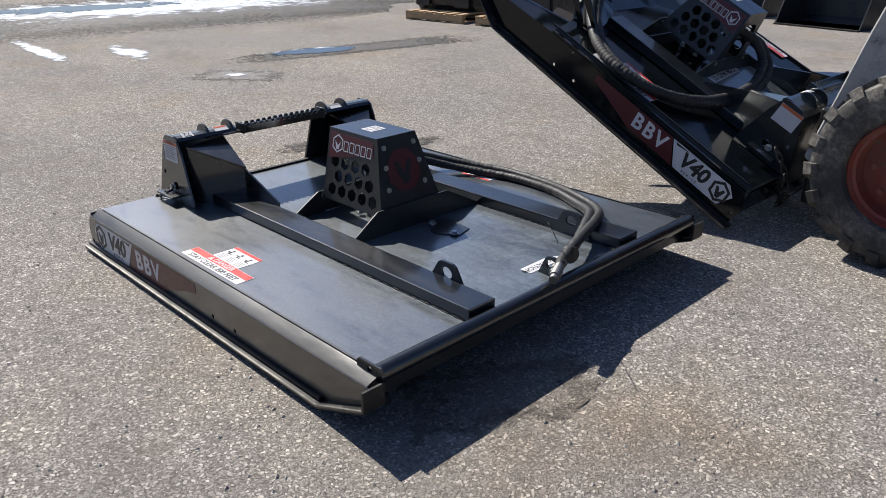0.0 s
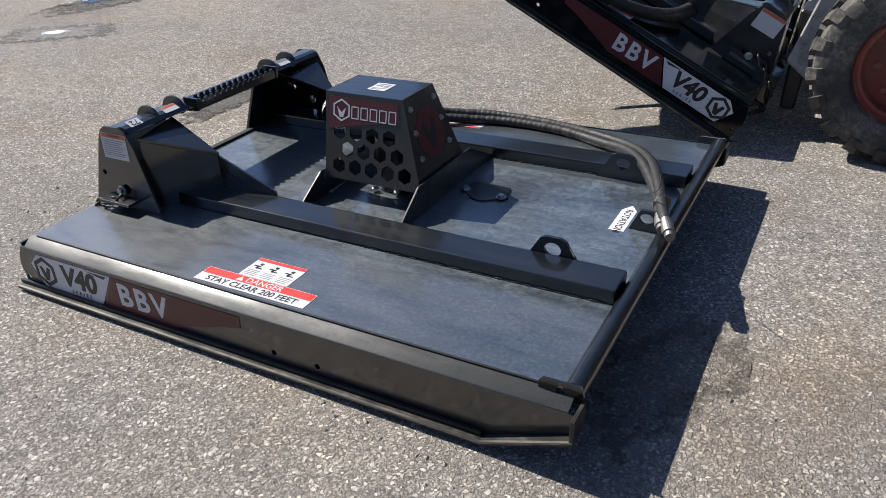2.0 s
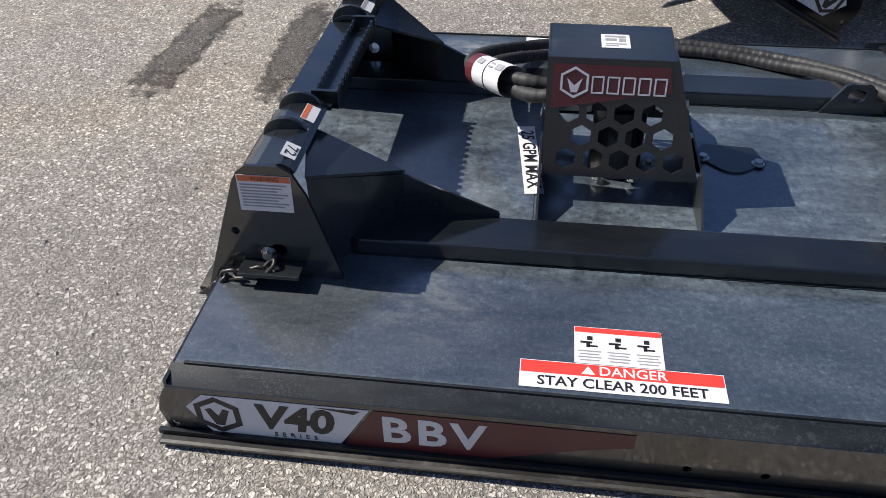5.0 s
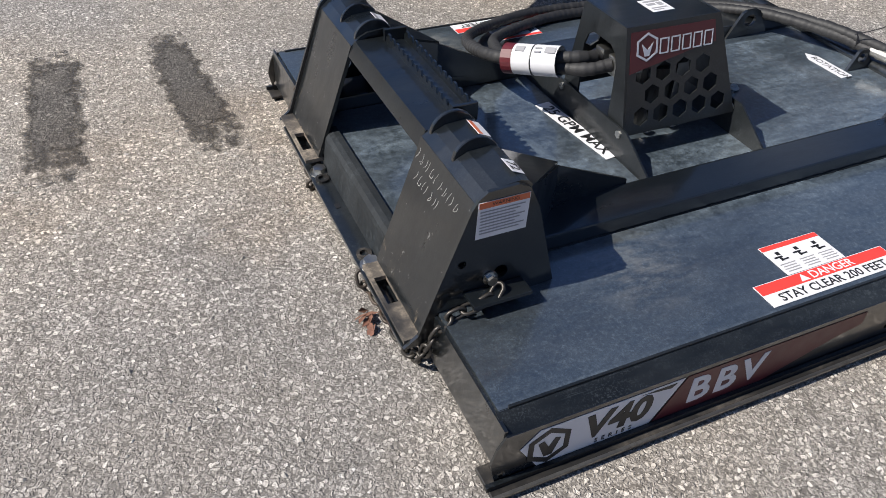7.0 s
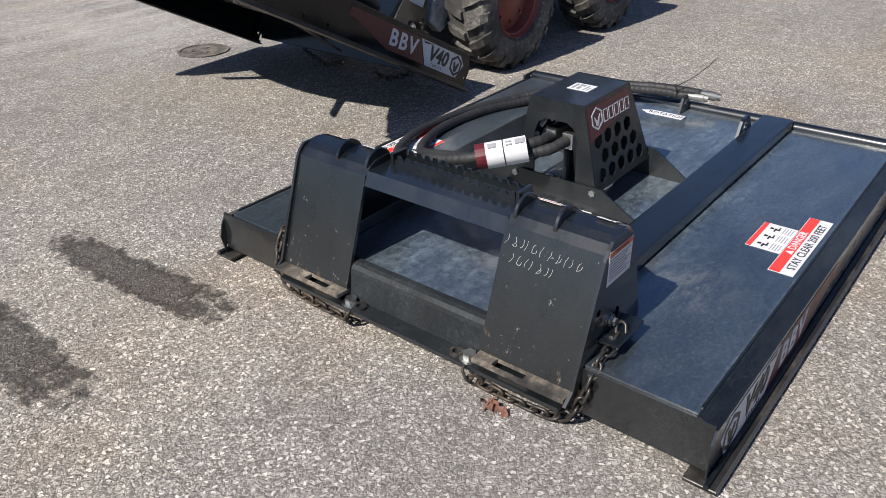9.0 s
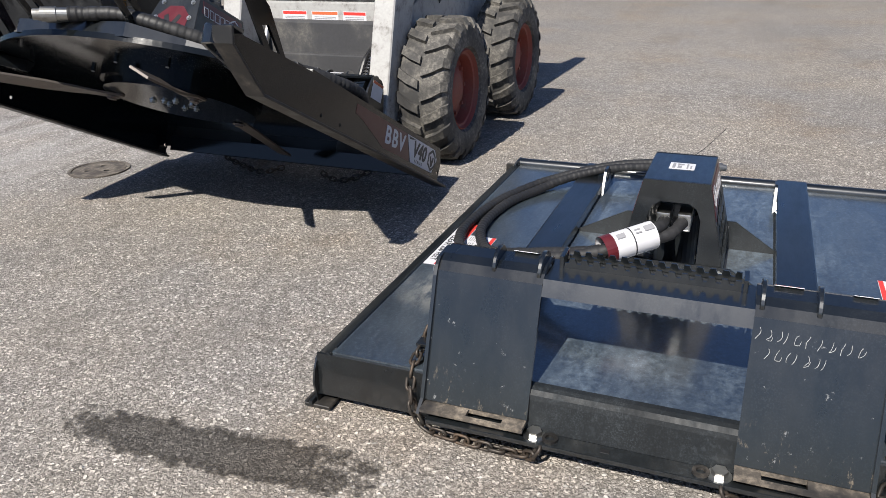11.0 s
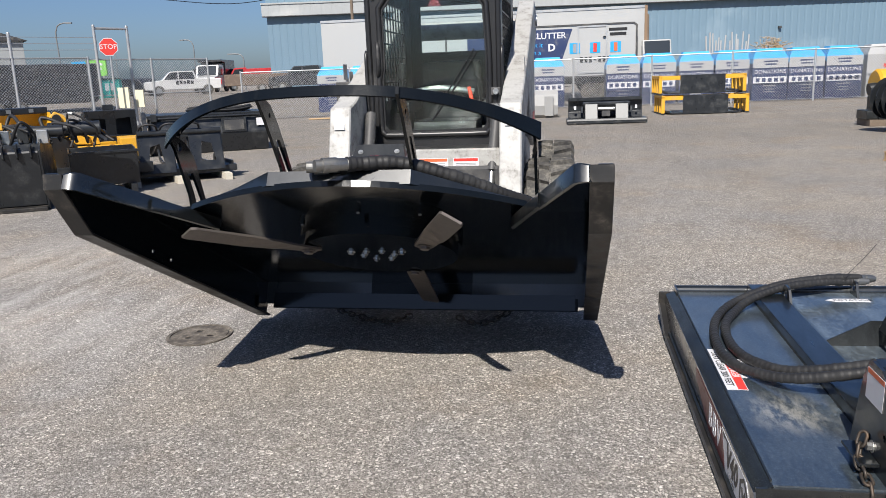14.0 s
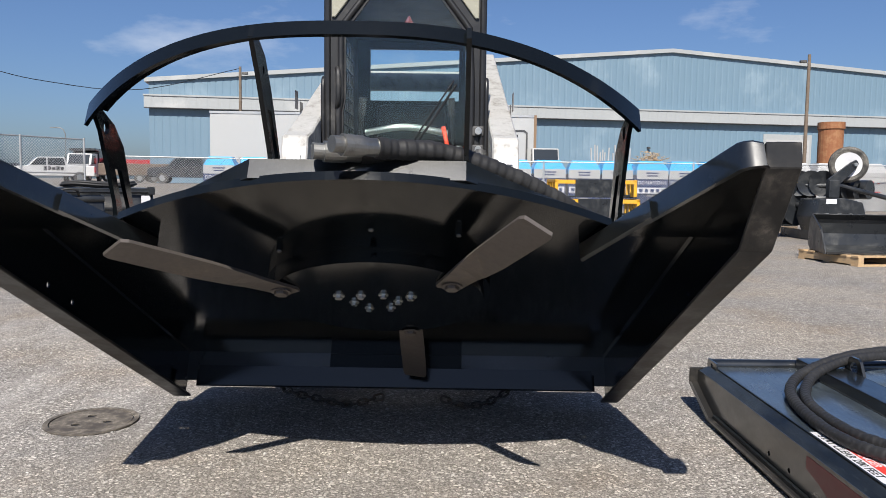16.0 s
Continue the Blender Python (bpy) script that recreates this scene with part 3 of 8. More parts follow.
def hydraulic_hose(name, paths, label, parent_pose, group="", k=1.0, r=0.019):
    hose = empty_thing(name, parent_pose, label, "hose", group)
    for p in paths:
        wrap = lambda s: r * (1.02 + 0.10 * (1.0 - ((s / 0.026) % 1.0)) + 0.045 * math.sin(s * 61.0 + 2.5 * math.sin(s * 17.0)))
        shade(part("hose_line", swept(smooth_path(p, 0.0045), wrap, n=14), HOSE, hose), 60)
        a, b = Vector(p[-2]), Vector(p[-1])
        d = (b - a).normalized()
        f = part("coupling", rodded(b, b + d * 0.035 * k, 0.021 * k, n=20), COUPLER, hose, "zinc-plated quick coupling")
        part("coupling_sleeve", rodded(b + d * 0.035 * k, b + d * 0.085 * k, 0.0245 * k, n=20), COUPLER, f)
        part("coupling_tip", rodded(b + d * 0.085 * k, b + d * 0.110 * k, 0.019 * k, n=20), COUPLER, f)
        part("ferrule", rodded(b - d * 0.03, b, 0.0225 * k, n=20), COUPLER, f)
    return hose


def chain_run(name, pts, label, m, link_len=0.040, wire=0.0045):
    """A hanging chain: links turned crosswise along a path."""
    th = empty_thing(name, m, label, "chain")
    path = smooth_path(pts, 0.004)
    bm = bmesh.new()
    n, k = 14, 6
    rings = []
    for i in range(n):
        a = 2 * math.pi * i / n
        c = Vector((math.cos(a) * link_len * 0.34 + (0.009 if math.cos(a) > 0 else -0.009), math.sin(a) * link_len * 0.30, 0))
        t = Vector((-math.sin(a), math.cos(a), 0))
        o = Vector((math.cos(a), math.sin(a), 0))
        rings.append([bm.verts.new(c + wire * (math.cos(2 * math.pi * j / k) * o + math.sin(2 * math.pi * j / k) * Vector((0, 0, 1)))) for j in range(k)])
    for a, b in zip(rings, rings[1:] + rings[:1]):
        for j in range(k):
            bm.faces.new((a[j], a[(j + 1) % k], b[(j + 1) % k], b[j]))
    bmesh.ops.recalc_face_normals(bm, faces=bm.faces[:])
    me = bpy.data.meshes.new("link")
    bm.to_mesh(me)
    bm.free()
    for f in me.polygons:
        f.use_smooth = True
    me.materials.append(CHAIN)
    run, last, i = 0.0, path[0], 0
    for p in path[1:]:
        run += (p - last).length
        if run >= link_len * 0.78:
            d = (p - path[max(0, path.index(p) - 3)]).normalized()
            ob = new("link", me)
            ob.parent = th
            ob.matrix_local = Matrix.Translation(p) @ d.to_track_quat("X", "Z").to_matrix().to_4x4() @ pose(0, 0, 0, 90 * (i % 2) + 12 * math.sin(i * 2.3))
            run, i = 0.0, i + 1
        last = p
    return th


def attach_frame(c):
    """The quick-attach frame at the rear: two sloped plates, side plates, hooks, a toothed step bar, bracing."""
    for s in (1, -1):
        prof = [(-1.084, 0.113), (-0.956, 0.470)]
        lo, hi = (0.27, 0.576) if s > 0 else (-0.576, -0.27)
        plate = stripped(prof, "y", lo, hi, 0.012)
        part("mount_plate", plate, MOUNT, c, "scratched black mounting plate")
        part("top_lip", stripped([(-0.959, 0.464), (-0.935, 0.485), (-0.912, 0.496), (-0.858, 0.500), (-0.844, 0.496), (-0.834, 0.484)], "y", lo, hi, 0.012), BLACK, c)
        part("lip_weld", rodded((-0.9615, lo, 0.466), (-0.9615, hi, 0.466), 0.0038, n=8), BLACK_DUSTY, c)
        side = [(-1.142, 0.096), (-1.104, 0.125), (-1.062, 0.242), (-0.980, 0.463), (-0.964, 0.490), (-0.942, 0.507), (-0.866, 0.510), (-0.836, 0.494), (-0.806, 0.43), (-0.742, 0.19), (-0.80, 0.184), (-1.055, 0.184), (-1.080, 0.096)]
        yy = (0.576, 0.586) if s > 0 else (-0.586, -0.576)
        sp = part("side_plate", holed(side, [ring_points(-0.997, 0.318, 0.011, 14), ring_points(-0.895, 0.265, 0.020, 14)], "y", *yy), BLACK, c)
        for yh in (0.285, 0.415):
            ear = [(-0.954, 0.470)] + [(-0.892 - 0.060 * math.cos(math.pi * q / 12), 0.484 + 0.056 * math.sin(math.pi * q / 12)) for q in range(13)] + [(-0.848, 0.472)]
            part("hook", prismed(ear, "y", s * yh - 0.006, s * yh + 0.006, bevel=0.002), BLACK, c)
        out = [(-1.137, s * 0.272), (-1.137, s * 0.575), (-1.062, s * 0.575), (-1.062, s * 0.272)]
        slot = [(-1.127, s * 0.335), (-1.127, s * 0.440), (-1.094, s * 0.440), (-1.094, s * 0.335)]
        part("bottom_ledge", holed(out, [slot], "z", 0.100, 0.113), RUSTY, c, "bottom ledge worn to bare metal")
        # bracing from the frame to the rail
        inner = 0.405 if s > 0 else 0.352
        foot = [(-0.815, s * 0.545, 0.452, 0.18), (-0.62, s * (inner + 0.017), 0.362, 0.18), (-0.372, s * inner, 0.247, 0.20)]
        bm = bmesh.new()
        rows = []
        for x, y, zt, zb in foot:
            rows.append([bm.verts.new((x, y, zb)), bm.verts.new((x, y, zt)), bm.verts.new((x - 0.003, y - s * 0.009, zt)), bm.verts.new((x - 0.003, y - s * 0.009, zb))])
        for a, b in zip(rows, rows[1:]):
            for k in range(4):
                bm.faces.new((a[k], a[(k + 1) % 4], b[(k + 1) % 4], b[k]))
        bm.faces.new(rows[0])
        bm.faces.new(rows[-1][::-1])
        part("brace_plate", bm, BLACK, c)
        bm = bmesh.new()
        tri = [(-0.87, s * 0.325, 0.462), (-0.618, s * (inner + 0.008), 0.362), (-0.815, s * 0.55, 0.456)]
        lo3, hi3 = [bm.verts.new(p) for p in tri], [bm.verts.new((x, y, z + 0.008)) for x, y, z in tri]
        bm.faces.new(lo3)
        bm.faces.new(hi3[::-1])
        for k in range(3):
            bm.faces.new((lo3[k], hi3[k], hi3[(k + 1) % 3], lo3[(k + 1) % 3]))
        part("brace_top", bm, BLACK, c)
        part("chain_ledge", boxed(-0.990, -0.835, *sorted((s * 0.588, s * 0.645)), 0.222, 0.232, bevel=0.002, m=None), BLACK, c)
        hexbolt(c, (-0.922, s * 0.587, 0.256), (0, s, 0), 0.013, 0.014, STEEL)
    part("cross_bar", stripped([(-0.968, 0.440), (-0.953, 0.478), (-0.82, 0.480)], "y", -0.27, 0.27, 0.010), BLACK, c)
    teeth, step = [(-0.235, 0.476)], 0.0335
    n = 14
    for k in range(n):
        y = -0.235 + k * step
        teeth += [(y + 0.004, 0.519), (y + 0.018, 0.519), (y + 0.021, 0.505), (y + 0.031, 0.505)]
    teeth += [(-0.235 + n * step, 0.476)]
    part("step_plate", prismed(teeth, "x", -0.870, -0.864), BLACK, c, "toothed anti-slip step plate")
    part("step_plate", prismed(teeth, "x", -0.814, -0.808), BLACK, c, "toothed anti-slip step plate")
    part("step_floor", boxed(-0.864, -0.814, -0.235, 0.234, 0.482, 0.488), BLACK, c)
    for y in (-0.243, 0.240):
        part("step_end", boxed(-0.874, -0.804, y - 0.006, y + 0.006, 0.474, 0.524, bevel=0.002), BLACK, c)
    m = face_frame((-0.904, -0.5868, 0.434), (1, 0, 0), (0.0, 0, 1))
    m2 = face_frame((-0.904, 0.5868, 0.434), (-1, 0, 0), (0.0, 0, 1))
    far = part("warning_sticker", flat([(-0.065, -0.05), (0.064, -0.05), (0.068, 0.05), (-0.061, 0.05)], m2, 0.0008), STICKER_WHITE, c, "white warning sticker with an orange heading")
    part("orange_band", flat(rect(0.125, 0.016, 0.0035, 0.041), m2 @ Matrix.Translation((0, 0, 0.0009)), 0.0004), STICKER_ORANGE, far)
    st = part("warning_sticker", flat([(-0.065, -0.05), (0.064, -0.05), (0.068, 0.05), (-0.061, 0.05)], m, 0.0008), STICKER_WHITE, c, "white warning sticker with an orange heading")
    part("orange_band", flat(rect(0.125, 0.016, 0.0035, 0.041), m @ Matrix.Translation((0, 0, 0.0009)), 0.0004), STICKER_ORANGE, st)
    text_mesh("WARNING", 0.014, m @ Matrix.Translation((0.006, 0.041, 0.0015)), INK, st, thick=0.0002)
    bm = bmesh.new()
    bars(bm, m, [(0.0 - 0.006 * (j % 3), 0.024 - 0.0085 * j, 0.112 - 0.012 * (j % 3), 0.0032) for j in range(8)], 0.001)
    part("small_print", bm, GREY_INK, st)
    top = face_frame((-0.850, -0.52, 0.5120), (0, -1, 0), (0.9, 0, -0.42))
    lab = part("size_label", flat(rect(0.056, 0.036), top, 0.0012), STICKER_WHITE, c, "white size label")
    text_mesh("72", 0.038, top @ Matrix.Translation((0, 0, 0.002)), INK, lab, thick=0.0003)
    for s, col in ((-1, STICKER_ORANGE), (1, GREY_INK)):
        top2 = face_frame((-0.850, s * 0.345, 0.5120), (0, -1, 0), (0.9, 0, -0.42))
        lab = part("maker_label", flat(rect(0.070, 0.036), top2, 0.0012), STICKER_WHITE, c, "small white maker's label")
        part("label_band", flat(rect(0.066, 0.012, 0, -0.010), top2 @ Matrix.Translation((0, 0, 0.0013)), 0.0004), col, lab)


def motor_cover(c):
    """The tapered guard over the motor, with hexagonal openings in its sides."""
    z0, z1 = 0.262, 0.578
    ya, yb = 0.178, 0.108
    xr0, xr1, xf0, xf1 = -0.240, -0.245, 0.168, 0.075
    cover = part("motor_guard", boxed(xr1, xf1, -yb, yb, z1 - 0.006, z1, bevel=0.002), BLACK, c, "black sheet-steel motor guard")
    for s in (1, -1):
        L = math.hypot(z1 - z0, ya - yb)
        m = face_frame((0, s * ya, z0), (-s, 0, 0), (0, -s * (ya - yb), z1 - z0))
        f = -s
        outline = [(f * xr0, 0), (f * xf0, 0), (f * xf1, L), (f * xr1, L)]
        holes = []
        for row, (yy, xs) in enumerate(((0.052, (-0.190, -0.118, -0.046, 0.026, 0.098)), (0.116, (-0.154, -0.082, -0.010, 0.062)), (0.180, (-0.190, -0.118, -0.046, 0.026)))):
            for x in xs:
                holes.append(ring_points(f * (x + 0.005), yy, 0.0300, 6, math.pi / 6))
        bm = holed(outline, holes, "z", -0.006, 0.0)
        bmesh.ops.transform(bm, matrix=m, verts=bm.verts[:])
        side = part("guard_side", bm, BLACK_MATT, cover)
        d = m @ Matrix.Translation((0, 0, 0.0005))
        fy = L - 0.068
        part("maroon_patch", flat([(f * -0.235, fy - 0.068), (f * 0.02, fy - 0.020), (f * 0.072, fy - 0.015), (f * 0.062, fy + 0.050), (f * -0.235, fy + 0.052)], d, 0.0008), MAROON, side)
        bm = holed(ring_points(f * -0.178, fy + 0.004, 0.042, 6, math.pi / 6), [ring_points(f * -0.178, fy + 0.004, 0.035, 6, math.pi / 6)], "z", 0.0009, 0.0016)
        bmesh.ops.transform(bm, matrix=d, verts=bm.verts[:])
        part("emblem", bm, STICKER_WHITE, side)
        cx = f * -0.178
        part("emblem_mark", flat([(cx - 0.02, fy + 0.016), (cx, fy - 0.004), (cx + 0.02, fy + 0.016), (cx + 0.008, fy - 0.022), (cx - 0.008, fy - 0.022)], d @ Matrix.Translation((0, 0, 0.0009)), 0.0006), STICKER_WHITE, side)
        for k in range(5):
            bm = bmesh.new()
            bx = f * (-0.118 + 0.040 * k)
            row = [(bx - 0.014, fy + 0.0, 0.004, 0.044), (bx + 0.014, fy + 0.0, 0.004, 0.044), (bx, fy + 0.021, 0.031, 0.004), (bx, fy - 0.021, 0.031, 0.004)]
            bars(bm, d, row, 0.0010)
            part("brand_bar", bm, STICKER_WHITE, side)
    fm = face_frame((xf0, 0, z0), (0, 1, 0), (xf1 - xf0, 0, z1 - z0))
    Lf = math.hypot(z1 - z0, xf0 - xf1)
    bm = flat([(-ya, 0), (ya, 0), (yb, Lf), (-yb, Lf)], fm, 0.006)
    front = part("guard_front", bm, BLACK_MATT, cover)
    e = fm @ Matrix.Translation((0, 0, 0.0065))
    cx, cy = 0.0, 0.175
    octo = [(x, y) for x, y in ring_points(cx, cy, 0.098, 8, math.pi / 8)]
    em = part("red_emblem", flat(octo, e, 0.0008), MAROON, front, "dark red emblem")
    part("emblem_mark", flat([(-0.05, 0.21), (-0.03, 0.22), (0, 0.165), (0.03, 0.22), (0.05, 0.21), (0.015, 0.115), (-0.015, 0.115)], e @ Matrix.Translation((0, 0, 0.0009)), 0.0006), INK, em)
    for bx, by in ((-0.085, 0.285), (0.085, 0.285), (-0.105, 0.105), (0.105, 0.105), (-0.096, 0.20), (0.096, 0.20), (-0.165, 0.012), (0.165, 0.012)):
        p = fm @ Vector((bx, by, 0.006))
        hexbolt(front, p, fm.to_3x3() @ Vector((0, 0, 1)), 0.008, 0.006)
    rm = face_frame((xr0, 0, z0), (0, -1, 0), (xr1 - xr0, 0, z1 - z0))
    Lr = z1 - z0
    arch = [(-0.088, 0.01), (0.088, 0.01), (0.088, 0.185), (0.072, 0.225), (0.045, 0.242), (-0.045, 0.242), (-0.072, 0.225), (-0.088, 0.185)]
    bm = holed([(-ya, -0.01), (ya, -0.01), (yb, Lr), (-yb, Lr)], [arch], "z", 0.0, 0.006)
    bmesh.ops.transform(bm, matrix=rm, verts=bm.verts[:])
    rear = part("guard_rear", bm, BLACK_MATT, cover)
    for by in (-0.165, 0.165):
        hexbolt(rear, rm @ Vector((by, 0.004, 0.006)), (-1, 0, 0), 0.013, 0.010)
    topm = face_frame((-0.075, 0.0, z1 + 0.0004), (1, 0, 0), (0, 1, 0))
    lab = part("serial_label", flat(rect(0.075, 0.085), topm, 0.0008), STICKER_WHITE, cover, "white serial label")
    bm = bmesh.new()
    bars(bm, topm, [(0.0, 0.028, 0.055, 0.010), (-0.012, 0.008, 0.03, 0.014), (0.018, 0.006, 0.018, 0.022), (0, -0.018, 0.055, 0.006), (-0.01, -0.030, 0.035, 0.005)], 0.0009)
    part("small_print", bm, GREY_INK, lab)
    # the motor within
    mot = part("hydraulic_motor", rodded((-0.035, 0, 0.19), (-0.035, 0, 0.40), 0.075, n=28), BLACK_MATT, c, "hydraulic motor")
    part("motor_head", boxed(-0.12, 0.05, -0.06, 0.06, 0.40, 0.47, bevel=0.008), BLACK_MATT, mot)
    for s in (1, -1):
        part("port_block", boxed(-0.225, -0.12, s * 0.035 - 0.022, s * 0.035 + 0.022, 0.395, 0.455, bevel=0.005), STEEL, mot)
    for k in range(6):
        a = k * math.pi / 3
        hexbolt(mot, (-0.035 + 0.1 * math.cos(a), 0.1 * math.sin(a), 0.2), (0, 0, 1), 0.011, 0.012)
    # cross plates that carry it
    for x, h in ((-0.252, 0.288), (0.178, 0.300)):
        out = [(-0.3515, 0.184), (0.4045, 0.184), (0.4045, 0.198), (0.21, h), (-0.20, h), (-0.3515, 0.198)]
        part("cross_plate", prismed(out, "x", x - 0.003, x + 0.003), BLACK_MATT, c)
    gp = face_frame((-0.282, 0.015, 0.1895), (0.11, -1, 0), (1, 0.11, 0))
    lab = part("flow_label", flat(rect(0.375, 0.055), gp, 0.0008), STICKER_WHITE, c, "white flow-limit label")
    text_mesh("25 GPM MAX", 0.056, gp @ Matrix.Translation((0, 0, 0.0013)), INK, lab, thick=0.0003, bold=0.015)


def brush_cutter(m, label, open_front=False):
    c = empty_thing("brush_cutter", m, label, "brush cutter")
    top = BLACK_GLOSS if open_front else DECK
    if open_front:
        arc = [(0.69 - 0.54 * y * y, y) for y in [0.70 - 1.40 * i / 40 for i in range(41)]]
        outline = [(-1.029, -0.949), (-1.029, 0.949), (0.36, 0.949)] + arc + [(0.36, -0.949)]
        deck = part("deck", prismed([(x, y) for x, y in outline], "z", 0.166, 0.178), top, c, "glossy black deck plate")
        lip = bmesh.new()
        pts = [Vector((x, y, 0.0)) for x, y in arc]
        lo = [[lip.verts.new((p.x + d, p.y, z)) for p in pts] for d, z in ((0.004, 0.160), (0.004, 0.184), (-0.006, 0.184), (-0.006, 0.160))]
        for a, b in zip(lo, lo[1:] + lo[:1]):
            for k in range(len(pts) - 1):
                lip.faces.new((a[k], a[k + 1], b[k + 1], b[k]))
        part("front_lip", lip, BLACK_GLOSS, c)
        ridge = [(0.43, -0.68, 0.186), (0.53, -0.46, 0.218), (0.660, -0.275, 0.235), (0.660, 0.285, 0.235), (0.53, 0.47, 0.218), (0.43, 0.68, 0.186)]
        bm = bmesh.new()
        secs = [[bm.verts.new(q) for q in ((x + 0.002, y, 0.178), (x, y, z), (x - 0.012, y, z + 0.001), (x - 0.20, y * 0.9, 0.178))] for x, y, z in ridge]
        for a, b in zip(secs, secs[1:]):
            for k in range(4):
                bm.faces.new((a[k], a[(k + 1) % 4], b[(k + 1) % 4], b[k]))
        bm.faces.new(secs[0])
        bm.faces.new(secs[-1][::-1])
        part("deck_ridge", bm, BLACK, c)
    else:
        deck = part("deck", boxed(-1.029, 1.0, -0.902, 0.902, 0.168, 0.186), top, c, "dusty black deck plate")
    fx = 0.36 if open_front else 1.02
    for s in (1, -1):
        bend = [(s * 0.955, 0.156), (s * 0.9546, 0.161), (s * 0.953, 0.1645), (s * 0.950, 0.1668), (s * 0.900, 0.1865)]
        shade(part("side_bend", stripped(bend, "x", -1.036, fx, 0.005 * s), BEND if not open_front else BLACK_GLOSS, c), 24)
        side = [(-1.036, 0.165), (0.36, 0.166), (0.905, 0.142), (0.936, 0.132), (0.915, 0.078), (0.716, -0.028), (-1.052, -0.026), (-1.068, 0.085), (-1.056, 0.13)]
        if not open_front:
            side = [(-1.036, 0.165), (fx, 0.165), (1.036, 0.160), (1.036, 0.106), (0.80, 0.012), (0.74, 0.004), (-1.052, 0.004), (-1.068, 0.085), (-1.056, 0.13)]
        yy = sorted((s * 0.949, s * 0.955))
        hz = 0.024 if open_front else 0.055
        hs = [ring_points(0.097, hz, 0.0095, 12), ring_points(0.257, hz, 0.0095, 12), ring_points(-1.040, 0.040, 0.010, 12)]
        part("side_panel", holed(side, hs, "y", *yy), BLACK if not open_front else BLACK_GLOSS, c)
        run = [(-1.074, -0.032), (0.718, -0.032), (0.928, 0.078), (0.948, 0.132), (0.936, 0.134), (0.917, 0.084), (0.714, -0.021), (-1.074, -0.021)]
        shoe_in, out = 0.930, 1.008
        if not open_front:
            run = [(-1.074, 0.0), (0.80, 0.0), (1.046, 0.096), (1.046, 0.108), (0.797, 0.012), (-1.074, 0.012)]
            shoe_in, out = 0.90, 0.990
            rim = [(-1.070, 0.0075), (0.798, 0.0075), (1.044, 0.1035), (1.044, 0.1095), (0.796, 0.0135), (-1.070, 0.0135)]
            part("shoe_edge", prismed(rim, "y", *sorted((s * 0.983, s * 0.9915))), POLISHED, c, "edge of the shoe polished bright by the ground")
        part("skid_shoe", prismed(run, "y", *sorted((s * shoe_in, s * out)), bevel=0.002), SCUFFED, c, "scuffed steel skid shoe")
        if open_front:
            part("nose_cap", prismed([(0.880, 0.128), (0.941, 0.130), (0.936, 0.140), (0.880, 0.144)], "y", *sorted((s * 0.957, s * 1.006)), bevel=0.002), BLACK, c)
        else:
            part("skid_nose", prismed([(1.036, 0.098), (1.048, 0.098), (1.050, 0.172), (1.038, 0.172)], "y", *sorted((s * 0.905, s * 0.990)), bevel=0.002), SCUFFED, c)
        part("shoe_flange", boxed(-1.08, 0.74 if open_front else 0.79, *sorted((s * 0.957, s * 0.968)), -0.020 if open_front else 0.012, -0.006 if open_front else 0.026), BLACK_MATT, c)
        # rear wall beside the mount
        part("rear_wall", stripped([(-1.031, 0.179), (-1.037, 0.035)], "y", *sorted((s * 0.30, s * 0.949)), -0.008), BLACK_DUSTY, c)
        inner = 0.405 if s > 0 and not open_front else 0.352
        part("frame_rail", boxed(-0.98, 0.34 if open_front else 0.985, *sorted((s * inner, s * (inner + 0.130))), 0.182, 0.234, bevel=0.006), BLACK, c, "long box-section frame rail")
        for yw in (inner - 0.001, inner + 0.131):
            bead = [Vector((x, s * yw + 0.0012 * math.sin(x * 190.0), 0.1865 + 0.001 * math.sin(x * 83.0))) for x in [-0.96 + 0.02 * q for q in range(65 if open_front else 97)]]
            part("rail_weld", swept(bead, lambda t: 0.0042 + 0.0012 * math.sin(t * 310.0), n=6), WORN_BLACK, c)
        part("weld_bead", boxed(-1.006, 0.40 if open_front else 1.0, *sorted((s * 0.8965, s * 0.9035)), 0.180, 0.1915, bevel=0.001), BLACK_MATT, c)
        if not open_front:
            oblong_lug(c, "lifting_eye", 0.205, 0.106, 0.024, 0.745, s * (inner - 0.0065), 0.186)
            part("end_tab", holed([(0.925, 0.178), (1.035, 0.162), (1.045, 0.188), (1.036, 0.216), (0.935, 0.214), (0.925, 0.204)], [ring_points(0.985, 0.192, 0.012, 14)], "y", *sorted((s * 0.903, s * 0.911))), BLACK, c)
        danger_sticker(c, s)
        side_decal(c, s)
    part("rear_apron", stripped([(-0.998, 0.1895), (-1.016, 0.1895), (-1.027, 0.187), (-1.033, 0.179), (-1.036, 0.168), (-1.046, 0.090), (-1.047, 0.078)], "y", -0.30, 0.30, -0.010), WORN_BLACK, c)
    part("rear_deck_panel", boxed(-1.000, -0.262, -0.3515, 0.4045, 0.184, 0.1885), DECK, c)
    fl = part("rear_flange", boxed(-1.113, -1.030, -0.56, 0.56, 0.064, 0.078, bevel=0.003), BLACK_DUSTY, c)
    part("rear_flange_web", boxed(-1.050, -1.038, -0.56, 0.56, 0.02, 0.064), BLACK_MATT, c)
    part("fold_weld", rodded((-1.040, -0.30, 0.152), (-1.040, 0.30, 0.152), 0.004, n=8), BLACK_DUSTY, c)
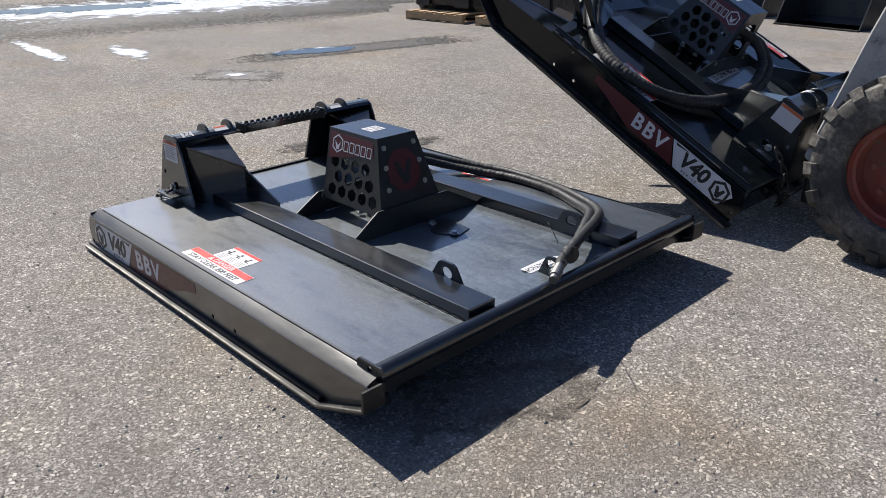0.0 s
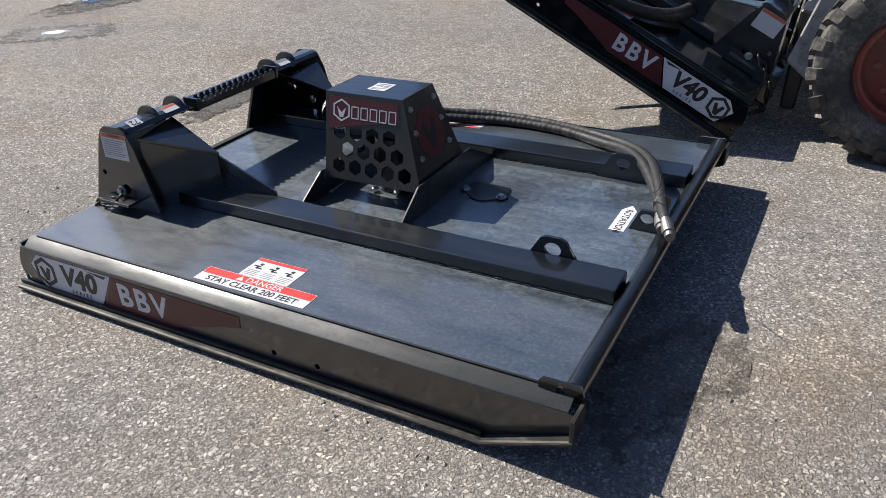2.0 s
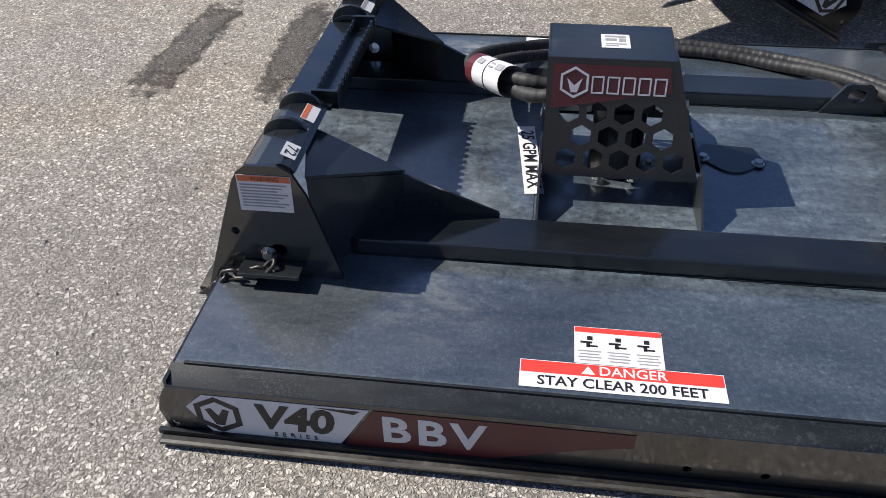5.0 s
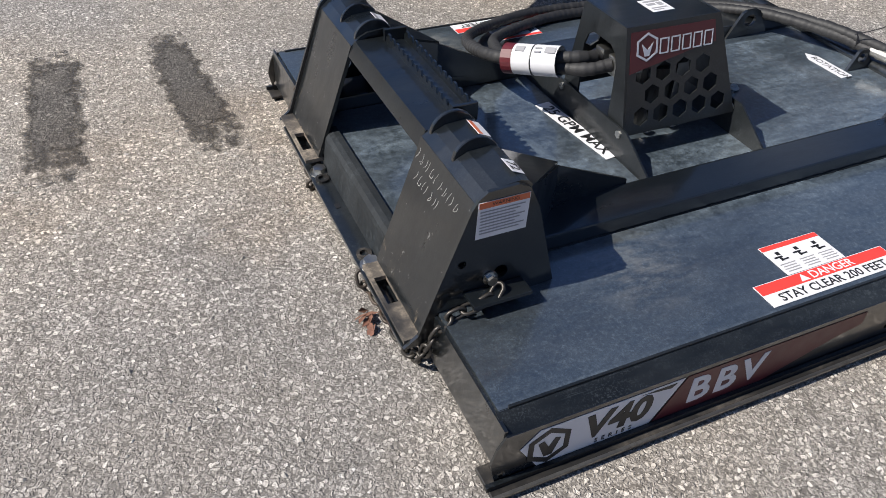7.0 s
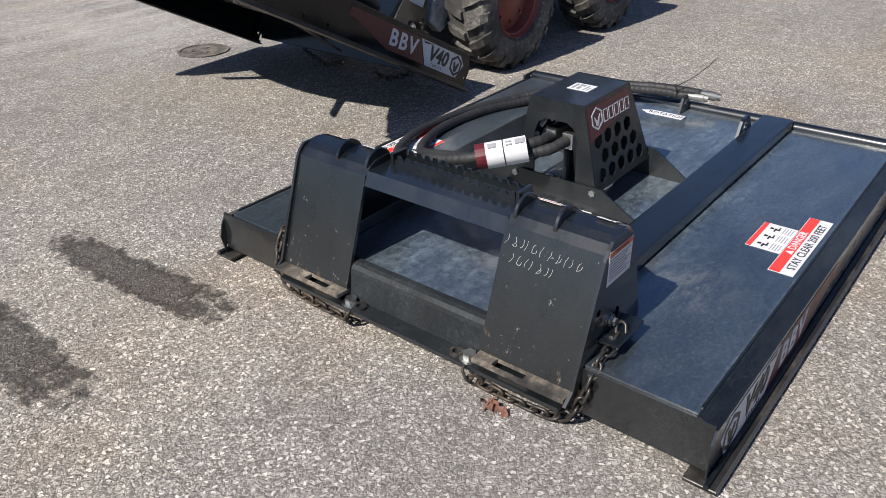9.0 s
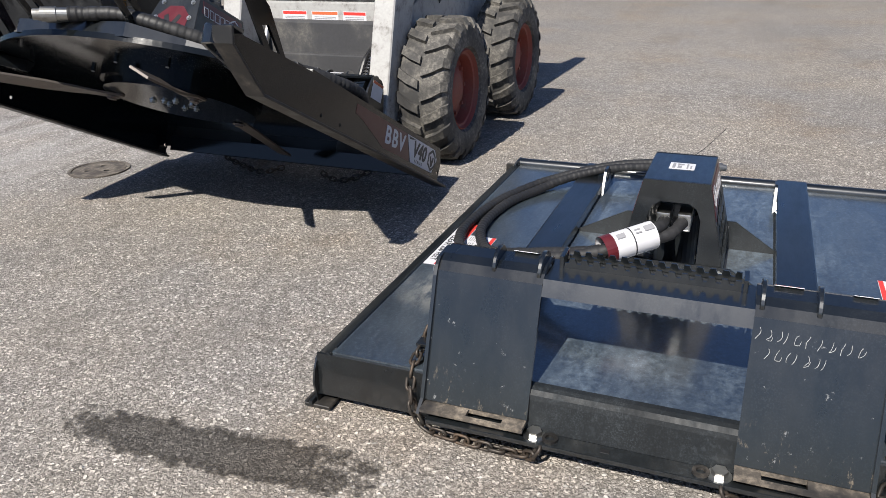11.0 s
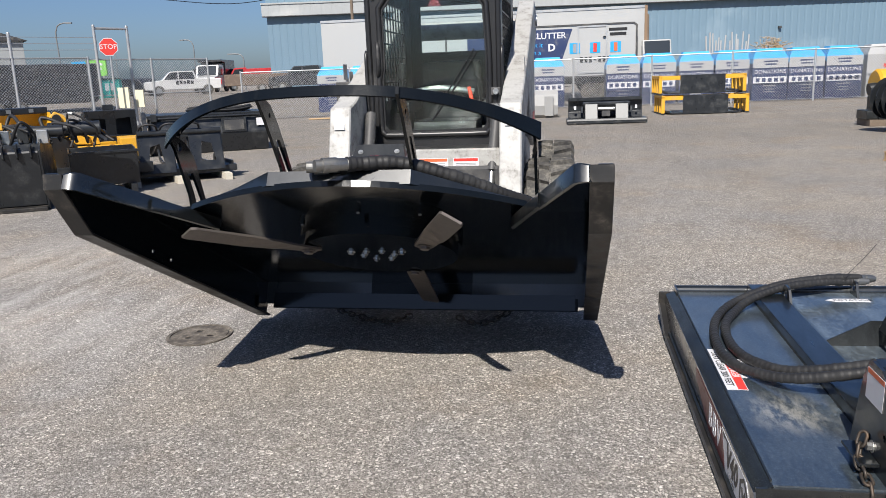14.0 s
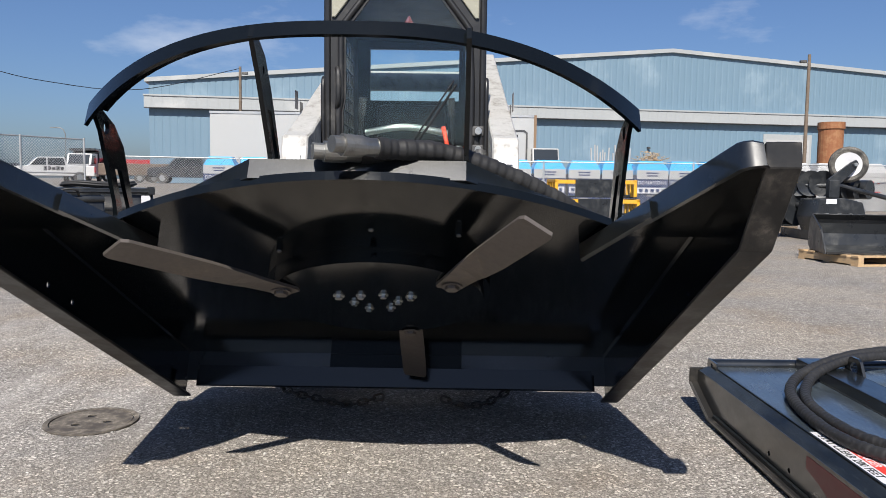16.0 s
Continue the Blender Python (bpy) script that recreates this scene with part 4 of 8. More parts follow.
    for y in (-0.42, 0.05, 0.43):
        part("flange_slot", boxed(-1.088, -1.074, y - 0.012, y + 0.012, 0.0775, 0.0795), INK, fl)
    for y in (-0.24, 0.245):
        hexbolt(c, (-1.078, y, 0.078), (0, 0, 1), 0.021, 0.016, STEEL)
        part("bolt_eye", holed(ring_points(-1.082, y + (0.045 if y < 0 else -0.045), 0.022, 16), [ring_points(-1.082, y + (0.045 if y < 0 else -0.045), 0.013, 12)], "z", 0.078, 0.086), SCUFFED, c)
    before = set(c.children)
    attach_frame(c)
    for o in set(c.children) - before:
        o.matrix_basis = Matrix.Translation((0.024, 0, 0)) @ o.matrix_basis
    motor_cover(c)
    if not open_front:
        shade(part("front_tube", rodded((1.015, -0.903, 0.188), (1.015, 0.903, 0.188), 0.029, n=24), BLACK, c, "round steel front tube"))
        part("front_skirt", boxed(0.975, 0.985, -0.93, 0.93, 0.085, 0.168), BLACK_MATT, c)
        oblong_lug(c, "hose_eye", 0.12, 0.078, 0.020, 0.945, 0.01, 0.185)
        arc = [(0.232 + 0.157 * k / 10, 0.059 - 0.018 * k / 10 - 0.055 * math.sin(math.pi * k / 10)) for k in range(11)]
        lid = [(0.205, 0.075), *arc, (0.415, 0.055), (0.39, 0.14), (0.24, 0.15)]
        part("spindle_lid", prismed(lid, "z", 0.184, 0.192, bevel=0.001), BLACK, c)
        for x, y in ((0.232, 0.066), (0.389, 0.048)):
            hexbolt(c, (x, y, 0.192), (0, 0, 1), 0.013, 0.009)
        rm = face_frame((0.852, 0.065, 0.1868), (0, 1, 0), (-1, 0, 0))
        ar = [(-0.095, -0.027), (0.072, -0.027), (0.115, 0.0), (0.072, 0.027), (-0.095, 0.027)]
        lab = part("rotation_label", flat(ar, rm, 0.0008), STICKER_WHITE, c, "white arrow label")
        text_mesh("ROTATION", 0.036, rm @ Matrix.Translation((-0.015, 0, 0.0013)) @ pose(0, 0, 0, 0, 0, 180), INK, lab, thick=0.0003)
    else:
        # hoop guard over the open front
        top_arc = [(0.958 - 0.36 * abs(u) ** 2.5, 0.760 * u) for u in [1 - 2 * i / 64 for i in range(65)]]
        along = [(Vector(q) - Vector(p)).normalized() for p, q in zip(top_arc[:1] + top_arc[:-1], top_arc[1:] + top_arc[-1:])]
        bm = bmesh.new()
        sec = []
        for (x, y), d in zip(top_arc, along):
            drop = 0.030 * (abs(y) / 0.76) ** 4
            sec.append([bm.verts.new((x + d.y * w, y - d.x * w, z)) for w, z in ((0.0, 0.398 - drop), (0.0, 0.437), (0.010, 0.441), (0.052, 0.441), (0.052, 0.433), (0.012, 0.432), (0.010, 0.398 - drop))])
        for a, b in zip(sec, sec[1:]):
            for k in range(7):
                bm.faces.new((a[k], a[(k + 1) % 7], b[(k + 1) % 7], b[k]))
        bm.faces.new(sec[0])
        bm.faces.new(sec[-1][::-1])
        shade(part("guard_hoop", bm, BLACK_GLOSS, c, "curved black push bar"), 30)
        for y, ends in ((0.285, False), (-0.225, False), (0.735, True), (-0.735, True)):
            if ends:
                out = [(0.175, 0.178), (0.355, 0.178), (0.395, 0.235), (0.560, 0.375), (0.612, 0.400), (0.604, 0.430), (0.495, 0.432), (0.415, 0.405), (0.350, 0.345)]
                gaps = [[(0.222, 0.200), (0.322, 0.200), (0.362, 0.248), (0.440, 0.318), (0.400, 0.334)], ring_points(0.535, 0.398, 0.018, 16)]
            else:
                out = [(0.480, 0.226), (0.640, 0.226), (0.660, 0.250), (0.850, 0.360), (0.942, 0.402), (0.942, 0.432), (0.825, 0.432), (0.740, 0.395), (0.665, 0.350)]
                gaps = [[(0.525, 0.244), (0.610, 0.244), (0.634, 0.262), (0.748, 0.330), (0.712, 0.344)], ring_points(0.825, 0.392, 0.010, 12)]
            part("hoop_post", holed(out, gaps, "y", y - 0.006, y + 0.006), BLACK_GLOSS, c)
        for s in (1, -1):
            # bent channel from the skid nose inwards under the deck, and the deck corner above it
            path = [(0.940, 0.928, 0.078, 0.137), (0.938, 0.905, 0.077, 0.143), (0.932, 0.890, 0.077, 0.145), (0.920, 0.877, 0.078, 0.146), (0.760, 0.812, 0.086, 0.150), (0.600, 0.748, 0.094, 0.155)]
            for name, pts, back in (("wing_plate", path, 0.010), ("wing_inner_plate", [(0.640, 0.752, 0.092, 0.146), (0.300, 0.628, 0.112, 0.163)], 0.022)):
                bm = bmesh.new()
                secs = [[bm.verts.new(q) for q in ((x, s * y, lo), (x, s * y, hi - 0.006), (x - 0.004, s * (y + 0.002), hi), (x - back - 0.03, s * (y + 0.018), hi), (x - back, s * (y + 0.010), lo))] for x, y, lo, hi in pts]
                for a, b in zip(secs, secs[1:]):
                    for k in range(5):
                        bm.faces.new((a[k], a[(k + 1) % 5], b[(k + 1) % 5], b[k]))
                bm.faces.new(secs[0][::-1])
                bm.faces.new(secs[1 if len(secs) == 2 else -1])
                shade(part(name, bm, BLACK, c), 30)
            bm = bmesh.new()
            corner = [(0.37, 0.70, 0.165), (0.60, 0.752, 0.154), (0.900, 0.880, 0.144), (0.905, 0.948, 0.142), (0.37, 0.948, 0.165)]
            lo5, hi5 = [bm.verts.new((x, s * y, z - 0.008)) for x, y, z in corner], [bm.verts.new((x, s * y, z)) for x, y, z in corner]
            bm.faces.new(lo5)
            bm.faces.new(hi5[::-1])
            for k in range(5):
                bm.faces.new((lo5[k], hi5[k], hi5[(k + 1) % 5], lo5[(k + 1) % 5]))
            part("deck_corner", bm, BLACK_GLOSS, c)
        # cutting gear under the deck
        disc = part("blade_disc", rodded((-0.03, 0.01, 0.085), (-0.03, 0.01, 0.125), 0.35, n=64), BLACK_GLOSS, c, "round blade carrier")
        part("disc_rim", rodded((-0.03, 0.01, 0.125), (-0.03, 0.01, 0.166), 0.37, n=64), BLACK_GLOSS, disc)
        for k in range(6):
            a = k * math.pi / 3 + 0.4
            hexbolt(disc, (-0.035 + 0.075 * math.cos(a), 0.075 * math.sin(a), 0.085), (0, 0, -1), 0.011, 0.010)
        for k in range(2):
            hexbolt(disc, (0.02, 0.118 * (1 if k else -1), 0.085), (0, 0, -1), 0.013, 0.010)
        for x, y in ((0.253, -0.273), (0.419, 0.021), (0.387, 0.270), (0.173, 0.271)):
            rim = part("deck_stud", rodded((x, y, 0.166), (x, y, 0.146), 0.010, n=14), BLACK_GLOSS, c)
            part("stud_tip", rodded((x, y, 0.146), (x, y, 0.142), 0.007, n=10), COUPLER, rim)
        for piv, tip, twist in (((0.10, -0.29, 0.072), (0.56, -0.635, 0.018), 14), ((0.17, 0.252, 0.072), (0.728, 0.455, 0.020), -24), ((-0.37, 0.10, 0.085), (-0.825, 0.100, 0.018), 8)):
            piv, tip = Vector(piv), Vector(tip)
            d = (tip - piv).normalized()
            across = Vector((-d.y, d.x, 0)).normalized()
            L = (tip - piv).length
            bm = bmesh.new()
            secs = []
            for t, w in ((-0.05, 0.030), (-0.03, 0.042), (0.10, 0.046), (0.17, 0.047), (0.30, 0.048), (L - 0.02, 0.048), (L, 0.040)):
                tw = radians(twist) * min(1.0, max(0.0, (t - 0.08) / 0.16))
                u = across * math.cos(tw) + d.cross(across) * math.sin(tw)
                n = d.cross(u)
                p0 = piv + d * t
                secs.append([bm.verts.new(p0 + u * sg * w + n * th) for sg, th in ((1, 0.0), (-1, 0.0), (-1, 0.010), (1, 0.010))])
            for p, q in zip(secs, secs[1:]):
                for k in range(4):
                    bm.faces.new((p[k], p[(k + 1) % 4], q[(k + 1) % 4], q[k]))
            bm.faces.new(secs[0])
            bm.faces.new(secs[-1][::-1])
            part("blade", bm, BLADE, c, "heavy swinging cutter blade")
            hexbolt(c, piv + Vector((0, 0, -0.004)), (0, 0, -1), 0.022, 0.010, BLADE)
        part("rear_skirt", boxed(-1.045, -1.035, -0.90, 0.90, 0.010, 0.165), BLACK_GLOSS, c)
        part("skirt_strip", prismed([(-1.012, 0.096), (-1.006, 0.096), (-1.021, 0.012), (-1.027, 0.012)], "y", -0.885, 0.885), BLACK_GLOSS, c)
    return c


CUTTER_POSE = pose(0, 0, 0.0145, 0, -0.35, 0)
LIFTED_POSE = pose(0.066, 2.345, 0.560, 0, -27.5, 179.3)
brush_cutter(CUTTER_POSE, "black rotary brush cutter with dusty deck standing on the asphalt")
brush_cutter(LIFTED_POSE, "open-front black brush cutter held tilted up by a loader", open_front=True)

hose_a = [(-0.22, 0.03, 0.425), (-0.32, 0.045, 0.432), (-0.475, 0.195, 0.392), (-0.47, 0.42, 0.330), (-0.36, 0.66, 0.250), (-0.20, 0.79, 0.214), (0.0, 0.850, 0.207), (0.30, 0.830, 0.207), (0.55, 0.755, 0.208), (0.72, 0.63, 0.228), (0.84, 0.43, 0.265), (0.93, 0.20, 0.280), (0.995, 0.01, 0.270), (1.015, -0.035, 0.262)]
hose_b = [(-0.22, -0.03, 0.425), (-0.31, 0.015, 0.405), (-0.435, 0.20, 0.378), (-0.38, 0.42, 0.315), (-0.25, 0.64, 0.235), (-0.08, 0.748, 0.209), (0.10, 0.790, 0.206), (0.355, 0.770, 0.206), (0.56, 0.690, 0.208), (0.71, 0.575, 0.234), (0.825, 0.388, 0.264), (0.94, 0.15, 0.262), (0.975, 0.045, 0.252), (0.985, 0.015, 0.250)]
hose = hydraulic_hose("hydraulic_hose", [hose_a, hose_b], "pair of black fabric-sleeved hydraulic hoses lying over the deck", CUTTER_POSE, k=0.86)


# ---- ground ----
def ground_height(x, y):
    r = math.hypot(x, y - 2)
    t = min(1.0, max(0.0, (r - 29.0) / 24.0))
    return 0.72 * t * t * (3 - 2 * t)


gm = bmesh.new()
radii = [0, 4, 8, 14, 20, 26, 29, 32, 35, 38, 42, 46, 50, 54, 60, 80, 120, 250, 600, 2500]
rows = []
for r in radii[1:]:
    rows.append([gm.verts.new((r * math.cos(2 * math.pi * k / 64), 2 + r * math.sin(2 * math.pi * k / 64), ground_height(r, 2))) for k in range(64)])
mid = gm.verts.new((0, 2, 0))
for k in range(64):
    gm.faces.new((mid, rows[0][k], rows[0][(k + 1) % 64]))
for a, b in zip(rows, rows[1:]):
    for k in range(64):
        gm.faces.new((a[k], b[k], b[(k + 1) % 64], a[(k + 1) % 64]))
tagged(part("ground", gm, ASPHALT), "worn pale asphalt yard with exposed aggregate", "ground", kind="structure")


# ---- the skid-steer loader ----
GLASS, gnt, gb = node_material("tinted_glass")
gb.inputs["Base Color"].default_value = (0.80, 0.93, 0.92, 1)
gb.inputs["Roughness"].default_value = 0.015
gb.inputs["Transmission Weight"].default_value = 1.0
gb.inputs["IOR"].default_value = 1.45
LENS = plain("pale_lamp_lens", (0.30, 0.29, 0.23), 0.25)
CAB_BLACK = surface("cab_black", (0.012, 0.012, 0.013), 0.40, 0.0, (0.10, 0.095, 0.09), 0.25, 70.0, 0.1)
DARK_GREY = surface("dark_grey_panel", (0.045, 0.045, 0.047), 0.55, 0.0, (0.16, 0.15, 0.13), 0.4, 60.0, 0.1)
SEAT = plain("seat_vinyl", (0.02, 0.02, 0.022), 0.6)


def revolve(bm, profile, n=40, axis_y=True):
    """A body of revolution about y from (radius, y) points."""
    rings = []
    for r, y in profile:
        rings.append([bm.verts.new((r * math.cos(2 * math.pi * k / n), y, r * math.sin(2 * math.pi * k / n))) for k in range(n)])
    for a, b in zip(rings, rings[1:]):
        for k in range(n):
            bm.faces.new((a[k], a[(k + 1) % n], b[(k + 1) % n], b[k]))
    return bm


def loader_wheel(parent, x, y, z, R=0.42, w=0.30, out=-1):
    wh = new("wheel")
    wh.empty_display_size = 0.1
    wh.parent = parent
    wh.matrix_local = pose(x, y, z, 0, 0, 0 if out < 0 else 180) @ Matrix.Scale(1.05, 4)
    h = w / 2
    prof = [(0.235, -h + 0.035), (0.25, -h + 0.012), (0.30, -h), (0.36, -h + 0.004), (0.385, -h + 0.02), (0.393, -h + 0.05), (0.397, 0), (0.393, h - 0.05), (0.385, h - 0.02), (0.36, h - 0.004), (0.30, h), (0.25, h - 0.012), (0.235, h - 0.035)]
    tyre = shade(part("tyre", revolve(bmesh.new(), prof, 56), RUBBER, wh, "worn lugged rubber tyre"), 40)
    # tread blocks: two staggered rows of bent lugs that reach over the shoulder
    bm = bmesh.new()
    n = 19
    for k in range(n):
        for s in (1, -1):
            a0 = 2 * math.pi * (k + (0.5 if s > 0 else 0)) / n
            secs = []
            for yy, da, half, r0, r1 in ((s * 0.006, 0.10, 0.062, 0.385, R), (s * 0.075, 0.03, 0.070, 0.385, R), (s * (h - 0.022), -0.05, 0.078, 0.375, R - 0.006), (s * (h + 0.004), -0.06, 0.074, 0.345, R - 0.05)):
                a = a0 + da
                secs.append([bm.verts.new((r * math.cos(a + t), yy, r * math.sin(a + t))) for t, r in ((-half, r0), (half, r0), (half * 0.86, r1), (-half * 0.86, r1))])
            for p, q in zip(secs, secs[1:]):
                for j in range(4):
                    bm.faces.new((p[j], p[(j + 1) % 4], q[(j + 1) % 4], q[j]))
            bm.faces.new(secs[0])
            bm.faces.new(secs[-1][::-1])
    tread = part("tread", bm, RUBBER, tyre)
    tread["kind"] = "stuff"
    rim = [(0.236, -h + 0.03), (0.228, -h + 0.022), (0.218, -h + 0.045), (0.205, -h + 0.05), (0.195, -h + 0.11), (0.12, -h + 0.095), (0.095, -h + 0.075), (0.04, -h + 0.07), (0.002, -h + 0.07)]
    shade(part("rim", revolve(bmesh.new(), rim, 40), RIM_RED, wh, "dull red steel rim"), 40)
    for k in range(8):
        a = 2 * math.pi * k / 8
        hexbolt(wh, (0.145 * math.cos(a), -h + 0.098, 0.145 * math.sin(a)), (0, -1, 0), 0.012, 0.012, RIM_RED)
    return wh


def loader():
    c = empty_thing("skid_steer_loader", pose(-0.05, 2.36, 0), "white skid-steer loader with black cab and worn tyres", "loader")
    for x in (1.745, 3.03):
        for s in (1, -1):
            loader_wheel(c, x, s * 0.765, 0.44, out=-1 if s < 0 else 1)
    part("chassis", boxed(1.54, 3.75, -0.475, 0.475, 0.24, 0.86, bevel=0.02), DARK_GREY, c)
    for s in (1, -1):
        lo, hi = sorted((s * 0.485, s * 0.605))
        fender = [(1.62, 0.50), (3.75, 0.50), (3.92, 0.80), (3.30, 0.90), (1.90, 0.96), (1.66, 0.90)]
        part("side_panel", prismed(fender, "y", *sorted((s * 0.485, s * 0.560)), bevel=0.006), WHITE_PAINT, c, "chipped white side panel")
        upright = [(2.90, 1.34), (3.02, 1.20), (3.26, 0.92), (3.95, 0.76), (4.02, 1.40), (3.95, 1.62), (3.35, 1.48), (3.05, 1.45)]
        up = part("rear_upright", prismed(upright, "y", lo, hi, bevel=0.01), WHITE_PAINT, c, "chipped white rear upright")
        part("red_mark", boxed(3.50, 3.86, *sorted((s * 0.6055, s * 0.608)), 0.98, 1.08), STICKER_RED, up)
        part("control_link", prismed([(2.05, 0.99), (2.12, 0.97), (3.10, 1.13), (3.06, 1.22)], "y", *sorted((s * 0.50, s * 0.54)), bevel=0.006), DARK_GREY, c)
        shade(part("lift_cylinder", rodded((2.20, s * 0.53, 0.93), (3.30, s * 0.53, 1.38), 0.045, n=18), DARK_GREY, c, "hydraulic lift cylinder"))
        arm = [(1.20, 0.36), (1.30, 0.28), (1.44, 0.34), (1.52, 0.62), (1.66, 0.96), (1.87, 1.03), (2.20, 1.19), (2.58, 1.395), (2.90, 1.42), (3.45, 1.56), (3.92, 1.72), (3.95, 1.92), (3.62, 2.00), (2.30, 1.52), (1.60, 1.27), (1.475, 1.24), (1.385, 0.97), (1.29, 0.65)]
        armo = part("lift_arm", prismed(arm, "y", *sorted((s * 0.487, s * 0.628)), bevel=0.008), WHITE_PAINT, c, "chipped white lift arm")
        mark = face_frame((1.62, s * 0.6285, 1.10), (-s, 0, 0), (0, 0, 1))
        part("arm_emblem", flat([(-0.035, -0.05), (0.03, -0.05), (0.045, 0.0), (0.02, 0.06), (-0.03, 0.05)], mark, 0.001), INK, armo)
        for k in range(-2, 3):
            bm = bmesh.new()
            bars(bm, face_frame((2.15, s * 0.6285, 1.36), (-s, 0, 0), (0, 0, 1)), [(0.14 * k, 0.048 * k * s, 0.09, 0.10)], 0.0, 0.001)
            part("arm_letter_bar", bm, GREY_INK, armo)
        mm = face_frame((1.432, s * 0.557, 1.13), (0, -1, 0), (0.30, 0, 1))
        part("arm_label", flat(rect(0.07, 0.045), mm @ Matrix.Translation((0, 0, 0.004)), 0.002), STICKER_WHITE, armo)
        bm = rodded((1.33, s * 0.40, 0.42), (1.56, s * 0.42, 0.82), 0.022, n=18)
        cyl = part("tilt_cylinder", rodded((1.56, s * 0.42, 0.82), (1.80, s * 0.44, 1.18), 0.038, n=20), DARK_GREY, c, "hydraulic tilt cylinder")
        shade(cyl)
        shade(part("cylinder_rod", bm, STEEL, cyl))
        part("pivot_pin", rodded((3.74, s * 0.46, 1.84), (3.74, s * 0.645, 1.84), 0.045, n=20), STEEL, c)
        handle = [(1.90, s * 0.475, 1.12), (1.875, s * 0.475, 1.17), (1.875, s * 0.475, 1.52), (1.90, s * 0.475, 1.58)]
        shade(part("grab_handle", swept(smooth_path(handle, 0.02), 0.013, n=10), CAB_BLACK, c), 60)
    shade(part("cross_tube", rodded((3.55, -0.49, 1.78), (3.55, 0.49, 1.78), 0.075, n=24), WHITE_PAINT, c, "white cross tube of the lift arms"))
    # front panel under the cab
    chin = part("front_panel", boxed(1.56, 1.60, -0.475, 0.475, 0.68, 0.965, bevel=0.01), WHITE_PAINT, c, "chipped white front panel")
    part("front_step", boxed(1.50, 1.62, -0.475, 0.475, 0.52, 0.66, bevel=0.01), DARK_GREY, c)
    part("foot_sill", boxed(1.60, 1.93, -0.475, 0.475, 0.88, 0.96, bevel=0.01), CAB_BLACK, c)
    fm = face_frame((1.5595, 0, 0.88), (0, -1, 0), (0, 0, 1))
    for cx, w, col in ((-0.20, 0.19, STICKER_RED), (0.03, 0.20, STICKER_ORANGE), (0.25, 0.17, STICKER_RED)):
        st = part("warning_sticker", flat(rect(w, 0.062, cx, 0), fm, 0.001), STICKER_WHITE, chin, "weathered warning sticker")
        part("sticker_band", flat(rect(w - 0.01, 0.018, cx, 0.018), fm @ Matrix.Translation((0, 0, 0.0011)), 0.0004), col, st)
        bm = bmesh.new()
        bars(bm, fm, [(cx, -0.004 - 0.010 * j, w * 0.8, 0.004) for j in range(2)], 0.0012)
        part("small_print", bm, GREY_INK, st)
    port = part("round_port", rodded((1.562, -0.02, 0.78), (1.545, -0.02, 0.78), 0.040, n=28), DARK_GREY, chin)
    part("port_plug", rodded((1.545, -0.02, 0.78), (1.541, -0.02, 0.78), 0.026, n=20), INK, port)
    # the cab
    xf = 1.92
    cab = part("cab_roof", boxed(xf, 3.25, -0.46, 0.46, 2.02, 2.10, bevel=0.03), CAB_BLACK, c, "black steel cab")
    for s in (1, -1):
        sidep = [(xf, 0.96), (3.25, 0.96), (3.25, 2.03), (xf, 2.03)]
        win = [(2.15, 1.25), (3.0, 1.25), (3.0, 1.92), (2.15, 1.92)]
        part("cab_side", holed(sidep, [win], "y", *sorted((s * 0.435, s * 0.46))), CAB_BLACK, cab)
        for k in range(9):
            part("screen_bar", boxed(2.15 + 0.095 * k, 2.162 + 0.095 * k, *sorted((s * 0.44, s * 0.45)), 1.25, 1.92), CAB_BLACK, cab)
        for k in range(7):
            part("screen_bar", boxed(2.15, 3.0, *sorted((s * 0.441, s * 0.449)), 1.28 + 0.09 * k, 1.29 + 0.09 * k), CAB_BLACK, cab)
    rear = [(-0.435, 1.0), (0.435, 1.0), (0.435, 2.03), (-0.435, 2.03)]
    rwin = [(-0.34, 1.60), (0.34, 1.60), (0.34, 1.96), (-0.34, 1.96)]
    part("cab_rear", holed(rear, [rwin], "x", 3.23, 3.25), CAB_BLACK, cab)
    outer = [(-0.46, 0.96), (0.46, 0.96), (0.46, 2.10), (-0.46, 2.10)]
    door = [(-0.375, 1.08), (-0.345, 1.05), (0.345, 1.05), (0.375, 1.08), (0.375, 1.40), (0.36, 1.47), (0.36, 1.84), (0.20, 2.035), (-0.20, 2.035), (-0.36, 1.84), (-0.375, 1.55)]
    front = part("cab_front", holed(outer, [door], "x", xf - 0.03, xf + 0.01), CAB_BLACK, cab)
    seal = [(y * 0.955, 1.57 + (z - 1.57) * 0.965) for y, z in door]
    part("door_seal", holed(door, [seal], "x", xf - 0.036, xf - 0.012), CAB_BLACK, cab)
    rim = [Vector((xf - 0.034, y * 1.035, 1.57 + (z - 1.57) * 1.03)) for y, z in door + door[:1]]
    shade(part("door_frame", swept([a.lerp(b, q / 6) for a, b in zip(rim, rim[1:]) for q in range(6)] + rim[:1], 0.020, n=10), CAB_BLACK, cab, "rounded steel door frame"), 60)
    for y in (-0.452, 0.452):
        part("corner_tube", rodded((xf - 0.028, y, 0.98), (xf - 0.028, y, 2.06), 0.020, n=12), CAB_BLACK, cab)
    glass = part("windshield", prismed(seal, "x", xf - 0.028, xf - 0.022), GLASS, cab, "greenish tinted windshield")
    glass.visible_shadow = False
